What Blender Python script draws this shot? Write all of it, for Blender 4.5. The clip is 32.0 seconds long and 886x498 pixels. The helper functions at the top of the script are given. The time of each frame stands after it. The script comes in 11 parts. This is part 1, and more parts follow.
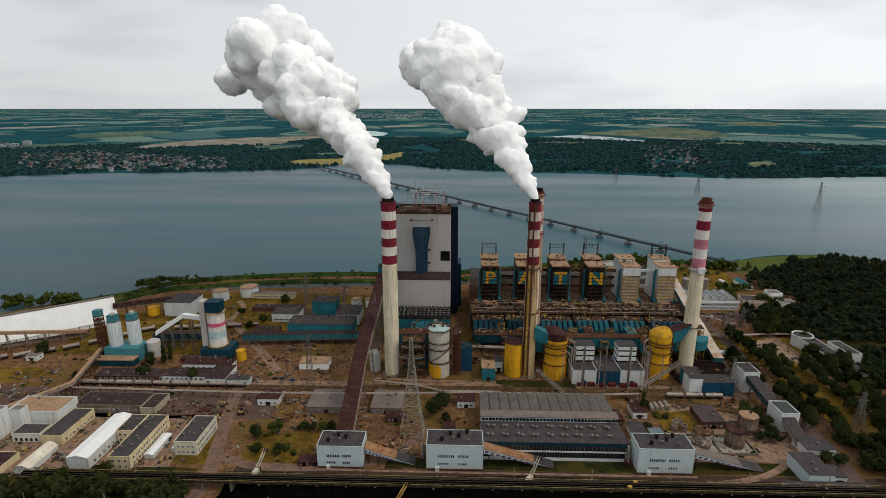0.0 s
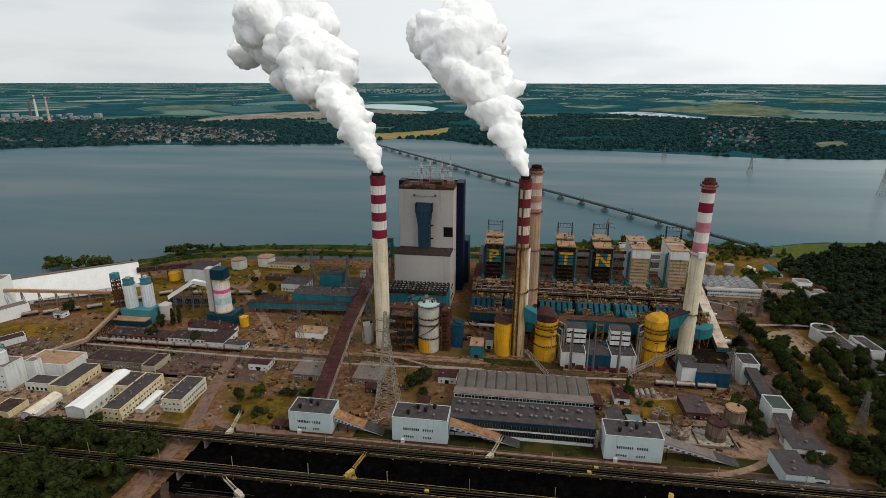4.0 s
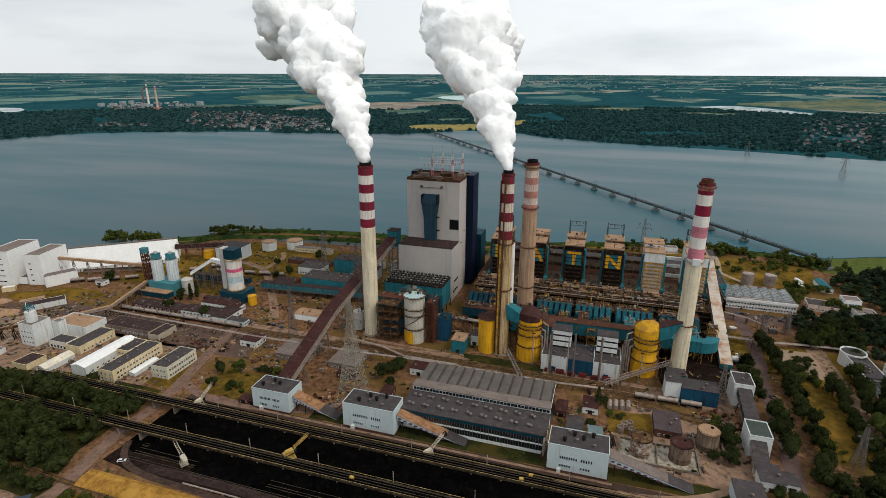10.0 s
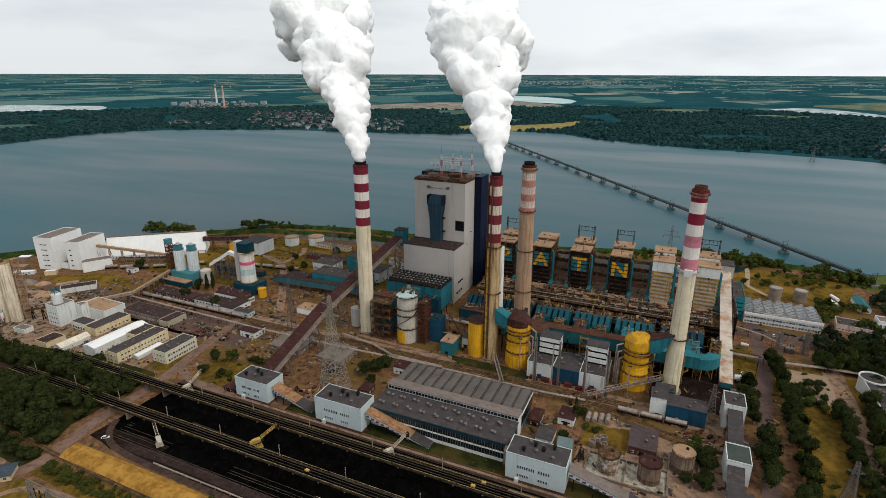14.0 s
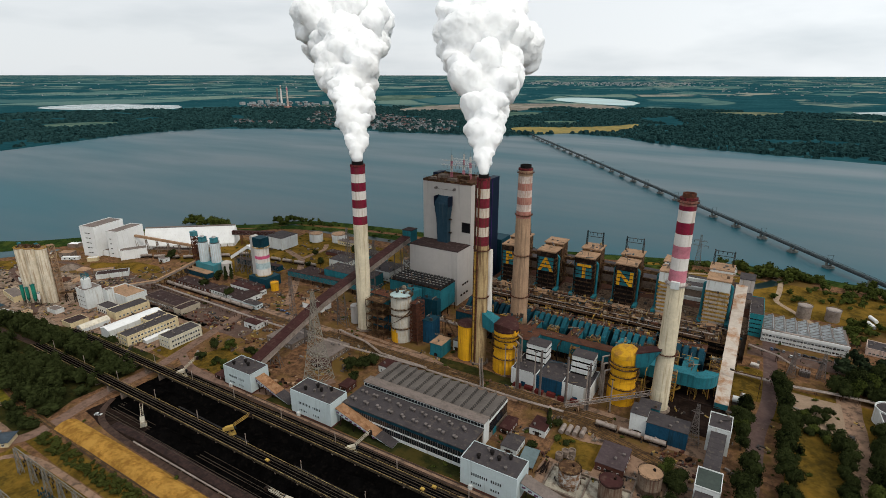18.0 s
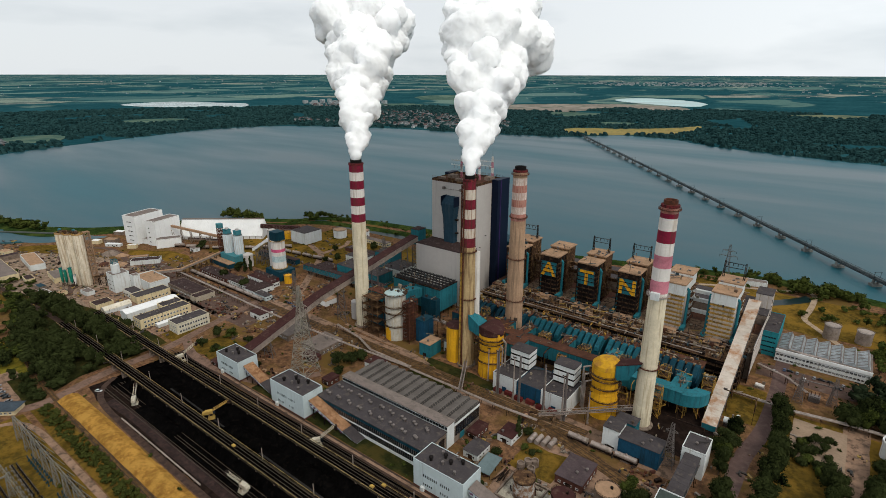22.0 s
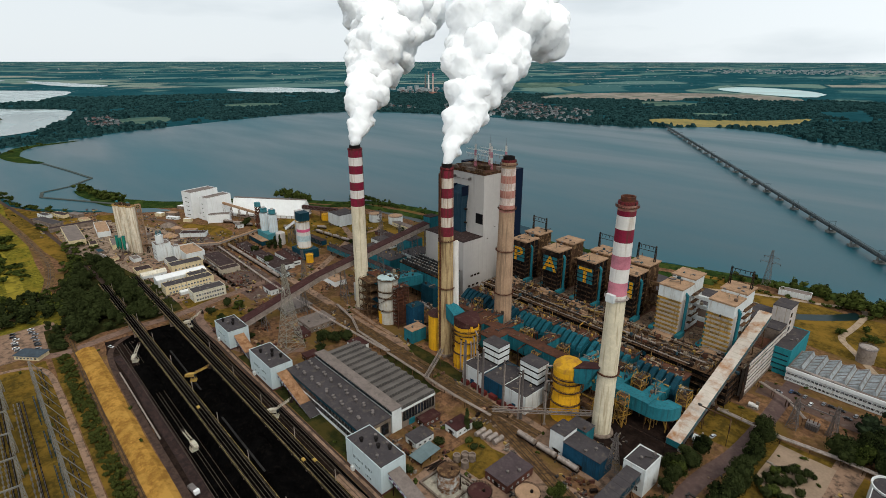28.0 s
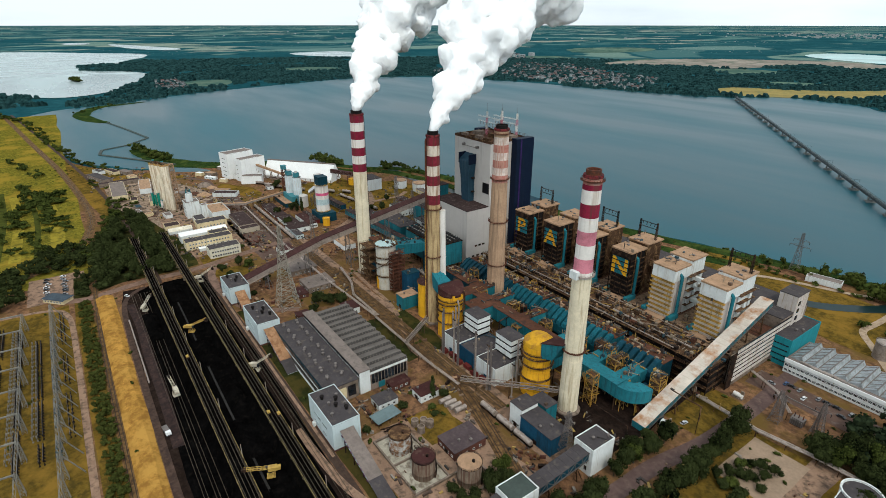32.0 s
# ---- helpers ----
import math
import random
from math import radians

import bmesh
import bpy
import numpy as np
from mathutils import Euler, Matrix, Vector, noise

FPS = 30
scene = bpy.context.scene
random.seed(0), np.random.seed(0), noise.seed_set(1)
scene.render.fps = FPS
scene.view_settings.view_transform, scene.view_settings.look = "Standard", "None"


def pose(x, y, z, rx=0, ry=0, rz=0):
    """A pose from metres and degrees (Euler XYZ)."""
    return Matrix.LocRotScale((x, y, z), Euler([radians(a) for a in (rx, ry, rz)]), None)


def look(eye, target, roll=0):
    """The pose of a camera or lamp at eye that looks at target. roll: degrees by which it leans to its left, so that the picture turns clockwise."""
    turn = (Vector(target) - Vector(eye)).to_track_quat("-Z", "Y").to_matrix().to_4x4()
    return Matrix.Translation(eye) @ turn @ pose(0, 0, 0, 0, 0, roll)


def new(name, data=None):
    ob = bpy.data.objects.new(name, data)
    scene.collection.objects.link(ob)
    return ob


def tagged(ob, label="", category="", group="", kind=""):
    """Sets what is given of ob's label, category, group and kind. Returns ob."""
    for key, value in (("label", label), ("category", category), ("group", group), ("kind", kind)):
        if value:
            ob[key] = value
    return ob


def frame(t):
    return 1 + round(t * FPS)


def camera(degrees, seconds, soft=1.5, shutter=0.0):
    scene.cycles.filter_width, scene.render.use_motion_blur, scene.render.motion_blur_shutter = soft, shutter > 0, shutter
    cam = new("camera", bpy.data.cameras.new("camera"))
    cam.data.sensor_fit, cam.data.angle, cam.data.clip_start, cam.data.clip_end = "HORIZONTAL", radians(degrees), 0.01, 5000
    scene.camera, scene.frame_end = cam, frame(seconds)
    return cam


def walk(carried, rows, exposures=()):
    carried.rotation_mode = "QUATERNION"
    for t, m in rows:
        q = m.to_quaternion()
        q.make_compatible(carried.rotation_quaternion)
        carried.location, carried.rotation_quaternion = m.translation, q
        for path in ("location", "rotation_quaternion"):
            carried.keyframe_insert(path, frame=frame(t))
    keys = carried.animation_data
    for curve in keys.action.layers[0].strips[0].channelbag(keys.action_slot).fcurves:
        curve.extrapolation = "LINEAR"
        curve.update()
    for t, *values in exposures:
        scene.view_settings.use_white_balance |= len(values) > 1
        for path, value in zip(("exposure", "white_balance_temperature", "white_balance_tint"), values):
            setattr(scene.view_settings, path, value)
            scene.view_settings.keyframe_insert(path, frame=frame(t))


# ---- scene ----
cam = camera(79.5, 32.0, soft=0.5)
METRES, EYE, TILT, LEAN, TURN = 380.0, 193.0, 0.0, 0.0, 1.7
ROWS = [
    (0.0, 0.0, 0.0, 0.0, 0.01, -14.96, -0.04),
    (0.5, 0.0153, 0.0004, -0.0007, 0.73, -14.93, -0.02),
    (1.0, 0.0292, 0.0011, -0.0006, 1.4, -14.98, -0.02),
    (1.5, 0.0444, 0.002, -0.0009, 2.17, -15.01, -0.05),
    (2.0, 0.0589, 0.003, -0.0011, 2.91, -15.02, -0.04),
    (2.5, 0.0741, 0.0044, -0.0013, 3.67, -15.04, -0.04),
    (3.0, 0.0888, 0.0062, -0.0016, 4.44, -15.65, 0.02),
    (3.5, 0.1045, 0.0081, -0.0019, 5.26, -16.7, -0.02),
    (4.0, 0.1194, 0.0101, -0.0023, 6.06, -17.47, -0.1),
    (4.5, 0.1351, 0.0126, -0.0023, 6.9, -17.98, -0.1),
    (6.5, 0.195, 0.0232, -0.0028, 10.09, -18.29, -0.14),
    (7.0, 0.2099, 0.0267, -0.0029, 10.83, -18.32, -0.17),
    (7.5, 0.2255, 0.0302, -0.0029, 11.67, -18.34, -0.16),
    (8.0, 0.24, 0.034, -0.0025, 12.45, -18.34, -0.23),
    (8.5, 0.2555, 0.0377, -0.0032, 13.28, -18.31, -0.3),
    (9.0, 0.2698, 0.0416, -0.003, 14.04, -18.33, -0.26),
    (9.5, 0.285, 0.0459, -0.003, 14.83, -18.32, -0.26),
    (10.0, 0.2998, 0.0505, -0.003, 15.61, -18.34, -0.22),
    (10.5, 0.3144, 0.0553, -0.0026, 16.39, -18.35, -0.22),
    (11.0, 0.3288, 0.0598, -0.003, 17.2, -18.31, -0.25),
    (11.5, 0.344, 0.065, -0.003, 18.06, -18.28, -0.23),
    (12.0, 0.3585, 0.0701, -0.0028, 18.89, -18.29, -0.22),
    (12.5, 0.3733, 0.0757, -0.0027, 19.75, -18.28, -0.21),
    (13.0, 0.3877, 0.0811, -0.0031, 20.52, -18.29, -0.17),
    (13.5, 0.4025, 0.0872, -0.0032, 21.36, -18.27, -0.15),
    (14.0, 0.4164, 0.0935, -0.0024, 22.2, -18.32, -0.16),
    (14.5, 0.431, 0.1001, -0.0023, 23.05, -18.32, -0.11),
    (16.5, 0.4884, 0.128, -0.0024, 26.56, -18.24, -0.13),
    (17.0, 0.5017, 0.1353, -0.0024, 27.34, -18.25, -0.1),
    (17.5, 0.5159, 0.1432, -0.0024, 28.17, -18.25, -0.07),
    (18.0, 0.5295, 0.151, -0.0022, 29.03, -18.23, -0.1),
    (18.5, 0.5431, 0.159, -0.0023, 29.85, -18.22, -0.15),
    (19.0, 0.5564, 0.167, -0.0025, 30.64, -18.22, -0.17),
    (19.5, 0.5701, 0.1759, -0.0021, 31.5, -18.25, -0.12),
    (20.0, 0.5829, 0.1842, -0.0021, 32.38, -18.22, -0.11),
    (20.5, 0.5962, 0.1932, -0.0019, 33.3, -18.23, -0.12),
    (21.0, 0.6094, 0.2021, -0.0021, 34.09, -18.23, -0.1),
    (21.5, 0.6223, 0.2114, -0.0017, 34.97, -18.26, -0.09),
    (22.0, 0.6347, 0.2207, -0.0015, 35.84, -18.28, -0.13),
    (22.5, 0.6478, 0.2302, -0.0018, 36.73, -18.27, -0.12),
    (23.0, 0.6601, 0.2397, -0.0019, 37.53, -18.28, -0.1),
    (23.5, 0.6728, 0.2497, -0.0021, 38.39, -18.27, -0.11),
    (24.0, 0.6845, 0.2595, -0.0019, 39.21, -18.28, -0.12),
    (24.5, 0.6971, 0.2701, -0.002, 40.01, -18.26, -0.07),
    (25.0, 0.709, 0.2802, -0.0019, 40.74, -18.24, -0.04),
    (25.5, 0.7211, 0.2909, -0.0018, 41.57, -18.23, -0.08),
    (27.5, 0.7663, 0.3338, -0.0017, 45.09, -18.63, -0.07),
    (28.0, 0.7773, 0.3459, -0.0018, 46.0, -19.55, -0.07),
    (28.5, 0.7877, 0.3577, -0.0018, 46.89, -20.53, -0.05),
    (29.0, 0.7984, 0.3701, -0.0015, 47.79, -20.95, -0.05),
    (29.5, 0.8087, 0.3817, -0.0018, 48.63, -20.99, -0.06),
    (30.0, 0.8192, 0.394, -0.0018, 49.51, -21.02, -0.08),
    (30.5, 0.8291, 0.4059, -0.0021, 50.34, -21.38, -0.06),
    (31.0, 0.8391, 0.4187, -0.002, 51.27, -22.33, -0.02),
    (31.5, 0.8484, 0.4312, -0.002, 52.11, -22.92, -0.02),
    (32.0, 0.8581, 0.4442, -0.0019, 52.99, -22.97, -0.01),
]
walk(cam, [(t, pose(0, 0, EYE, TILT, LEAN, TURN) @ pose(METRES * x, METRES * y, METRES * z, 90 + pitch, roll, yaw)) for t, x, y, z, yaw, pitch, roll in ROWS],
     exposures=[(0.0, -0.42, 6180, 7.5), (2.5, -0.38, 6180, 7.5), (7.0, -0.18, 6150, 7.5), (14.0, -0.2, 6120, 7.5), (25.0, -0.2, 6050, 6.5), (28.0, -0.13, 5980, 5.5), (30.0, -0.05, 5880, 4), (32.0, 0.12, 5780, 2.5)])


# ---- light ----
world = bpy.data.worlds.new("overcast_sky")
scene.world = world
world.use_nodes = True
wn, wl = world.node_tree.nodes, world.node_tree.links
wn.clear()
w_out = wn.new("ShaderNodeOutputWorld")
w_bg = wn.new("ShaderNodeBackground")
w_sky = wn.new("ShaderNodeTexSky")
w_sky.sky_type = "NISHITA"
w_sky.sun_disc = False
w_sky.sun_elevation, w_sky.sun_rotation = radians(48), radians(115)
w_co = wn.new("ShaderNodeTexCoord")
w_map = wn.new("ShaderNodeMapping")
w_map.inputs["Scale"].default_value = (1.6, 1.6, 7.0)
w_noise = wn.new("ShaderNodeTexNoise")
w_noise.inputs["Scale"].default_value = 1.3
w_noise.inputs["Detail"].default_value = 5.0
w_noise.inputs["Roughness"].default_value = 0.5
w_ramp = wn.new("ShaderNodeValToRGB")
w_ramp.color_ramp.elements[0].position, w_ramp.color_ramp.elements[0].color = 0.30, (0.75, 0.765, 0.77, 1)
w_ramp.color_ramp.elements[1].position, w_ramp.color_ramp.elements[1].color = 0.50, (1.0, 0.985, 0.965, 1)
w_mix = wn.new("ShaderNodeMixRGB")
w_mix.inputs[0].default_value = 0.93
w_scale = wn.new("ShaderNodeMixRGB")
w_scale.blend_type = "MULTIPLY"
w_scale.inputs[0].default_value = 1.0
w_scale.inputs[2].default_value = (0.1, 0.1, 0.1, 1)
wl.new(w_co.outputs["Generated"], w_map.inputs[0])
wl.new(w_map.outputs[0], w_noise.inputs["Vector"])
wl.new(w_noise.outputs[0], w_ramp.inputs[0])
wl.new(w_sky.outputs[0], w_scale.inputs[1])
wl.new(w_scale.outputs[0], w_mix.inputs[1])
wl.new(w_ramp.outputs[0], w_mix.inputs[2])
w_sep = wn.new("ShaderNodeSeparateXYZ")
w_side = wn.new("ShaderNodeMapRange")
w_side.inputs["From Min"].default_value, w_side.inputs["From Max"].default_value = -0.6, 1.0
w_side.inputs["To Min"].default_value, w_side.inputs["To Max"].default_value = 0.98, 1.46
w_glow = wn.new("ShaderNodeVectorMath")
w_glow.operation = "SCALE"
wl.new(w_co.outputs["Generated"], w_sep.inputs[0])
wl.new(w_sep.outputs[0], w_side.inputs["Value"])
wl.new(w_mix.outputs[0], w_glow.inputs[0])
wl.new(w_side.outputs[0], w_glow.inputs["Scale"])
wl.new(w_glow.outputs[0], w_bg.inputs[0])
w_bg.inputs[1].default_value = 1.0
wl.new(w_bg.outputs[0], w_out.inputs[0])
sun = new("sun", bpy.data.lights.new("sun", "SUN"))
sun.data.energy, sun.data.angle, sun.data.color = 1.7, radians(12), (1.0, 0.87, 0.70)
sun.matrix_world = look((300, -120, 400), (0, 0, 0))


# ---- materials ----
def mat(name, color, rough=0.8, metal=0.0, var=0.25, scale=0.25, stain=None, amount=0.35, streak=False, rand=0.0, bump=0.0, spec=0.06):
    """A surface: base colour, fine grain, large blotches, stains of another colour (in upright streaks where asked)."""
    m = bpy.data.materials.new(name)
    m.use_nodes = True
    n, l = m.node_tree.nodes, m.node_tree.links
    b = n["Principled BSDF"]
    b.inputs["Roughness"].default_value, b.inputs["Metallic"].default_value = rough, metal
    b.inputs["Specular IOR Level"].default_value = spec
    geo = n.new("ShaderNodeNewGeometry")
    fine = n.new("ShaderNodeTexNoise")
    fine.inputs["Scale"].default_value, fine.inputs["Detail"].default_value = scale * 2.6, 5.0
    fine.inputs["Roughness"].default_value = 0.7
    big = n.new("ShaderNodeTexNoise")
    big.inputs["Scale"].default_value, big.inputs["Detail"].default_value = scale * 0.5, 5.0
    l.new(geo.outputs["Position"], fine.inputs["Vector"])
    l.new(geo.outputs["Position"], big.inputs["Vector"])
    add = n.new("ShaderNodeMath")
    add.operation = "ADD"
    l.new(fine.outputs[0], add.inputs[0])
    l.new(big.outputs[0], add.inputs[1])
    mr = n.new("ShaderNodeMapRange")
    mr.inputs["From Min"].default_value, mr.inputs["From Max"].default_value = 0.78, 1.22
    mr.inputs["To Min"].default_value, mr.inputs["To Max"].default_value = 1 - var, 1 + var
    l.new(add.outputs[0], mr.inputs["Value"])
    last = mr.outputs[0]
    if rand:
        info = n.new("ShaderNodeObjectInfo")
        mr2 = n.new("ShaderNodeMapRange")
        mr2.inputs["To Min"].default_value, mr2.inputs["To Max"].default_value = 1 - rand, 1 + rand
        l.new(info.outputs["Random"], mr2.inputs["Value"])
        mul2 = n.new("ShaderNodeMath")
        mul2.operation = "MULTIPLY"
        l.new(last, mul2.inputs[0])
        l.new(mr2.outputs[0], mul2.inputs[1])
        last = mul2.outputs[0]
    mul = n.new("ShaderNodeVectorMath")
    mul.operation = "SCALE"
    mul.inputs[0].default_value = color
    l.new(last, mul.inputs["Scale"])
    col = mul.outputs[0]
    if stain:
        mp = n.new("ShaderNodeMapping")
        mp.inputs["Scale"].default_value = (1.0, 1.0, 0.06) if streak else (1, 1, 1)
        sn = n.new("ShaderNodeTexNoise")
        sn.inputs["Scale"].default_value, sn.inputs["Detail"].default_value = scale * (3.0 if streak else 1.2), 6.0
        sn.inputs["Roughness"].default_value = 0.62
        l.new(geo.outputs["Position"], mp.inputs[0])
        l.new(mp.outputs[0], sn.inputs["Vector"])
        sr = n.new("ShaderNodeMapRange")
        edge = 0.72 - 0.42 * amount
        sr.inputs["From Min"].default_value, sr.inputs["From Max"].default_value = edge - 0.06, edge + 0.10
        l.new(sn.outputs[0], sr.inputs["Value"])
        mx = n.new("ShaderNodeMixRGB")
        mx.inputs[2].default_value = (*stain, 1)
        l.new(sr.outputs[0], mx.inputs[0])
        l.new(col, mx.inputs[1])
        col = mx.outputs[0]
    l.new(col, b.inputs["Base Color"])
    if bump:
        bp = n.new("ShaderNodeBump")
        bp.inputs["Distance"].default_value, bp.inputs["Strength"].default_value = bump, 0.6
        l.new(fine.outputs[0], bp.inputs["Height"])
        l.new(bp.outputs[0], b.inputs["Normal"])
    return m


WHITE = mat("white_cladding", (0.56, 0.575, 0.565), 0.55, stain=(0.37, 0.335, 0.285), amount=0.28, streak=True, var=0.08)
PALE = mat("pale_grey_cladding", (0.43, 0.40, 0.375), 0.6, var=0.05, scale=0.08, stain=(0.36, 0.335, 0.31), amount=0.26, streak=True)
CREAM = mat("cream_concrete", (0.62, 0.545, 0.40), 0.85, stain=(0.40, 0.32, 0.21), amount=0.36, streak=True, var=0.12)
TANC = mat("tan_concrete", (0.36, 0.235, 0.15), 0.88, stain=(0.22, 0.15, 0.10), amount=0.45, streak=True, var=0.15)
RED = mat("chimney_red_paint", (0.170, 0.014, 0.034), 0.6, stain=(0.125, 0.030, 0.034), amount=0.45, streak=True)
PINK = mat("faded_pink_paint", (0.44, 0.16, 0.20), 0.65, stain=(0.38, 0.21, 0.22), amount=0.3, streak=True)
FADED = mat("faded_band_paint", (0.52, 0.44, 0.39), 0.75, stain=(0.36, 0.22, 0.17), amount=0.5, streak=True)
FADRED = mat("faded_red_band", (0.36, 0.15, 0.12), 0.75, stain=(0.36, 0.22, 0.17), amount=0.5, streak=True)
BANDW = mat("chimney_white_paint", (0.63, 0.595, 0.555), 0.65, stain=(0.46, 0.40, 0.34), amount=0.38, streak=True, var=0.08)
BANDD = mat("dirty_white_paint", (0.54, 0.475, 0.395), 0.7, stain=(0.24, 0.13, 0.075), amount=0.44, streak=True, var=0.12)
REDD = mat("dirty_red_paint", (0.150, 0.018, 0.030), 0.65, stain=(0.08, 0.03, 0.024), amount=0.45, streak=True)
RUST = mat("rusted_steel", (0.110, 0.042, 0.024), 0.8, 0.2, stain=(0.06, 0.03, 0.022), amount=0.5, var=0.35, scale=0.5)
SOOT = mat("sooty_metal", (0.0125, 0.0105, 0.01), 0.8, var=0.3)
TEAL = mat("teal_cladding", (0.0238, 0.1318, 0.1615), 0.55, stain=(0.022, 0.085, 0.105), amount=0.38, streak=True, var=0.15, rand=0.14)
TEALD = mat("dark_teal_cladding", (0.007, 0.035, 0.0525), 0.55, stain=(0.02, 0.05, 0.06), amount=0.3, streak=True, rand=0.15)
NAVY = mat("navy_cladding", (0.006, 0.011, 0.026), 0.5, var=0.12, stain=(0.012, 0.018, 0.03), amount=0.25, streak=True)
YELLOW = mat("yellow_paint", (0.62, 0.325, 0.014), 0.55, stain=(0.34, 0.155, 0.022), amount=0.33, streak=True, var=0.10)
YELROOF = mat("yellow_weathered_sheet", (0.46, 0.25, 0.016), 0.6, stain=(0.30, 0.15, 0.03), amount=0.4, var=0.15)
ROOF = mat("dark_felt_roof", (0.052, 0.0455, 0.047), 0.95, var=0.16, scale=0.3, stain=(0.088, 0.073, 0.064), amount=0.3)
ROOFB = mat("brown_felt_roof", (0.03794, 0.02461, 0.02356), 0.95, var=0.2, scale=0.3, stain=(0.095, 0.07, 0.06), amount=0.3)
ROOFL = mat("light_grey_roof", (0.1581, 0.1285, 0.114), 0.9, var=0.15, stain=(0.12, 0.10, 0.085), amount=0.38)
BEIGE = mat("beige_gravel_roof", (0.306, 0.1937, 0.1187), 0.95, var=0.15, stain=(0.20, 0.13, 0.08), amount=0.38)
BROWNROOF = mat("rusty_brown_roof", (0.08211, 0.03638, 0.02194), 0.9, var=0.25, scale=0.2, stain=(0.055, 0.03, 0.024), amount=0.4)
MAROON = mat("maroon_sheet", (0.042, 0.0168, 0.0154), 0.7, var=0.2, stain=(0.08, 0.045, 0.035), amount=0.3)
CONC = mat("grey_concrete", (0.1836, 0.1417, 0.114), 0.9, var=0.2, stain=(0.10, 0.076, 0.055), amount=0.4)
STRIPEW = mat("cream_panel", (0.4692, 0.4158, 0.38), 0.7, var=0.1, stain=(0.28, 0.22, 0.15), amount=0.36, streak=True)
OCHRE = mat("ochre_plaster", (0.56, 0.46, 0.28), 0.85, var=0.12, stain=(0.29, 0.22, 0.13), amount=0.25, streak=True)
BRICK = mat("brick_wall", (0.084, 0.036, 0.027), 0.9, var=0.25)
GLASS = mat("dark_window_glass", (0.012, 0.016, 0.02), 0.12, var=0.3, spec=0.6, rand=0.4)
BLACK = mat("black_interior", (0.008, 0.008, 0.009), 0.9)
STEEL = mat("grey_galvanised_steel", (0.153, 0.1323, 0.1235), 0.55, 0.5, var=0.2)
DARKST = mat("dark_steel_frame", (0.01428, 0.009923, 0.008075), 0.7, 0.3, var=0.35, stain=(0.075, 0.04, 0.025), amount=0.4, rand=0.25)
RUSTST = mat("rust_brown_steel", (0.05916, 0.03213, 0.01805), 0.8, 0.15, var=0.35, stain=(0.19, 0.115, 0.055), amount=0.4, rand=0.25)
YELST = mat("yellow_steel", (0.36, 0.21, 0.04), 0.6, var=0.25, stain=(0.13, 0.085, 0.03), amount=0.4)
PIPE = mat("pale_pipe_cladding", (0.306, 0.2551, 0.2232), 0.45, 0.35, var=0.2, stain=(0.19, 0.155, 0.12), amount=0.35)
BLUEB = mat("blue_corrugated_wall", (0.012, 0.052, 0.095), 0.6, var=0.2, streak=True, stain=(0.012, 0.032, 0.05), amount=0.35)
ORANGE = mat("orange_sheet", (0.27, 0.15, 0.08), 0.75, var=0.25, stain=(0.17, 0.08, 0.035), amount=0.45)
GREEN = mat("green_tank_paint", (0.02, 0.16, 0.11), 0.5)
REDBOX = mat("dark_red_container", (0.10, 0.02, 0.017), 0.7, var=0.25)


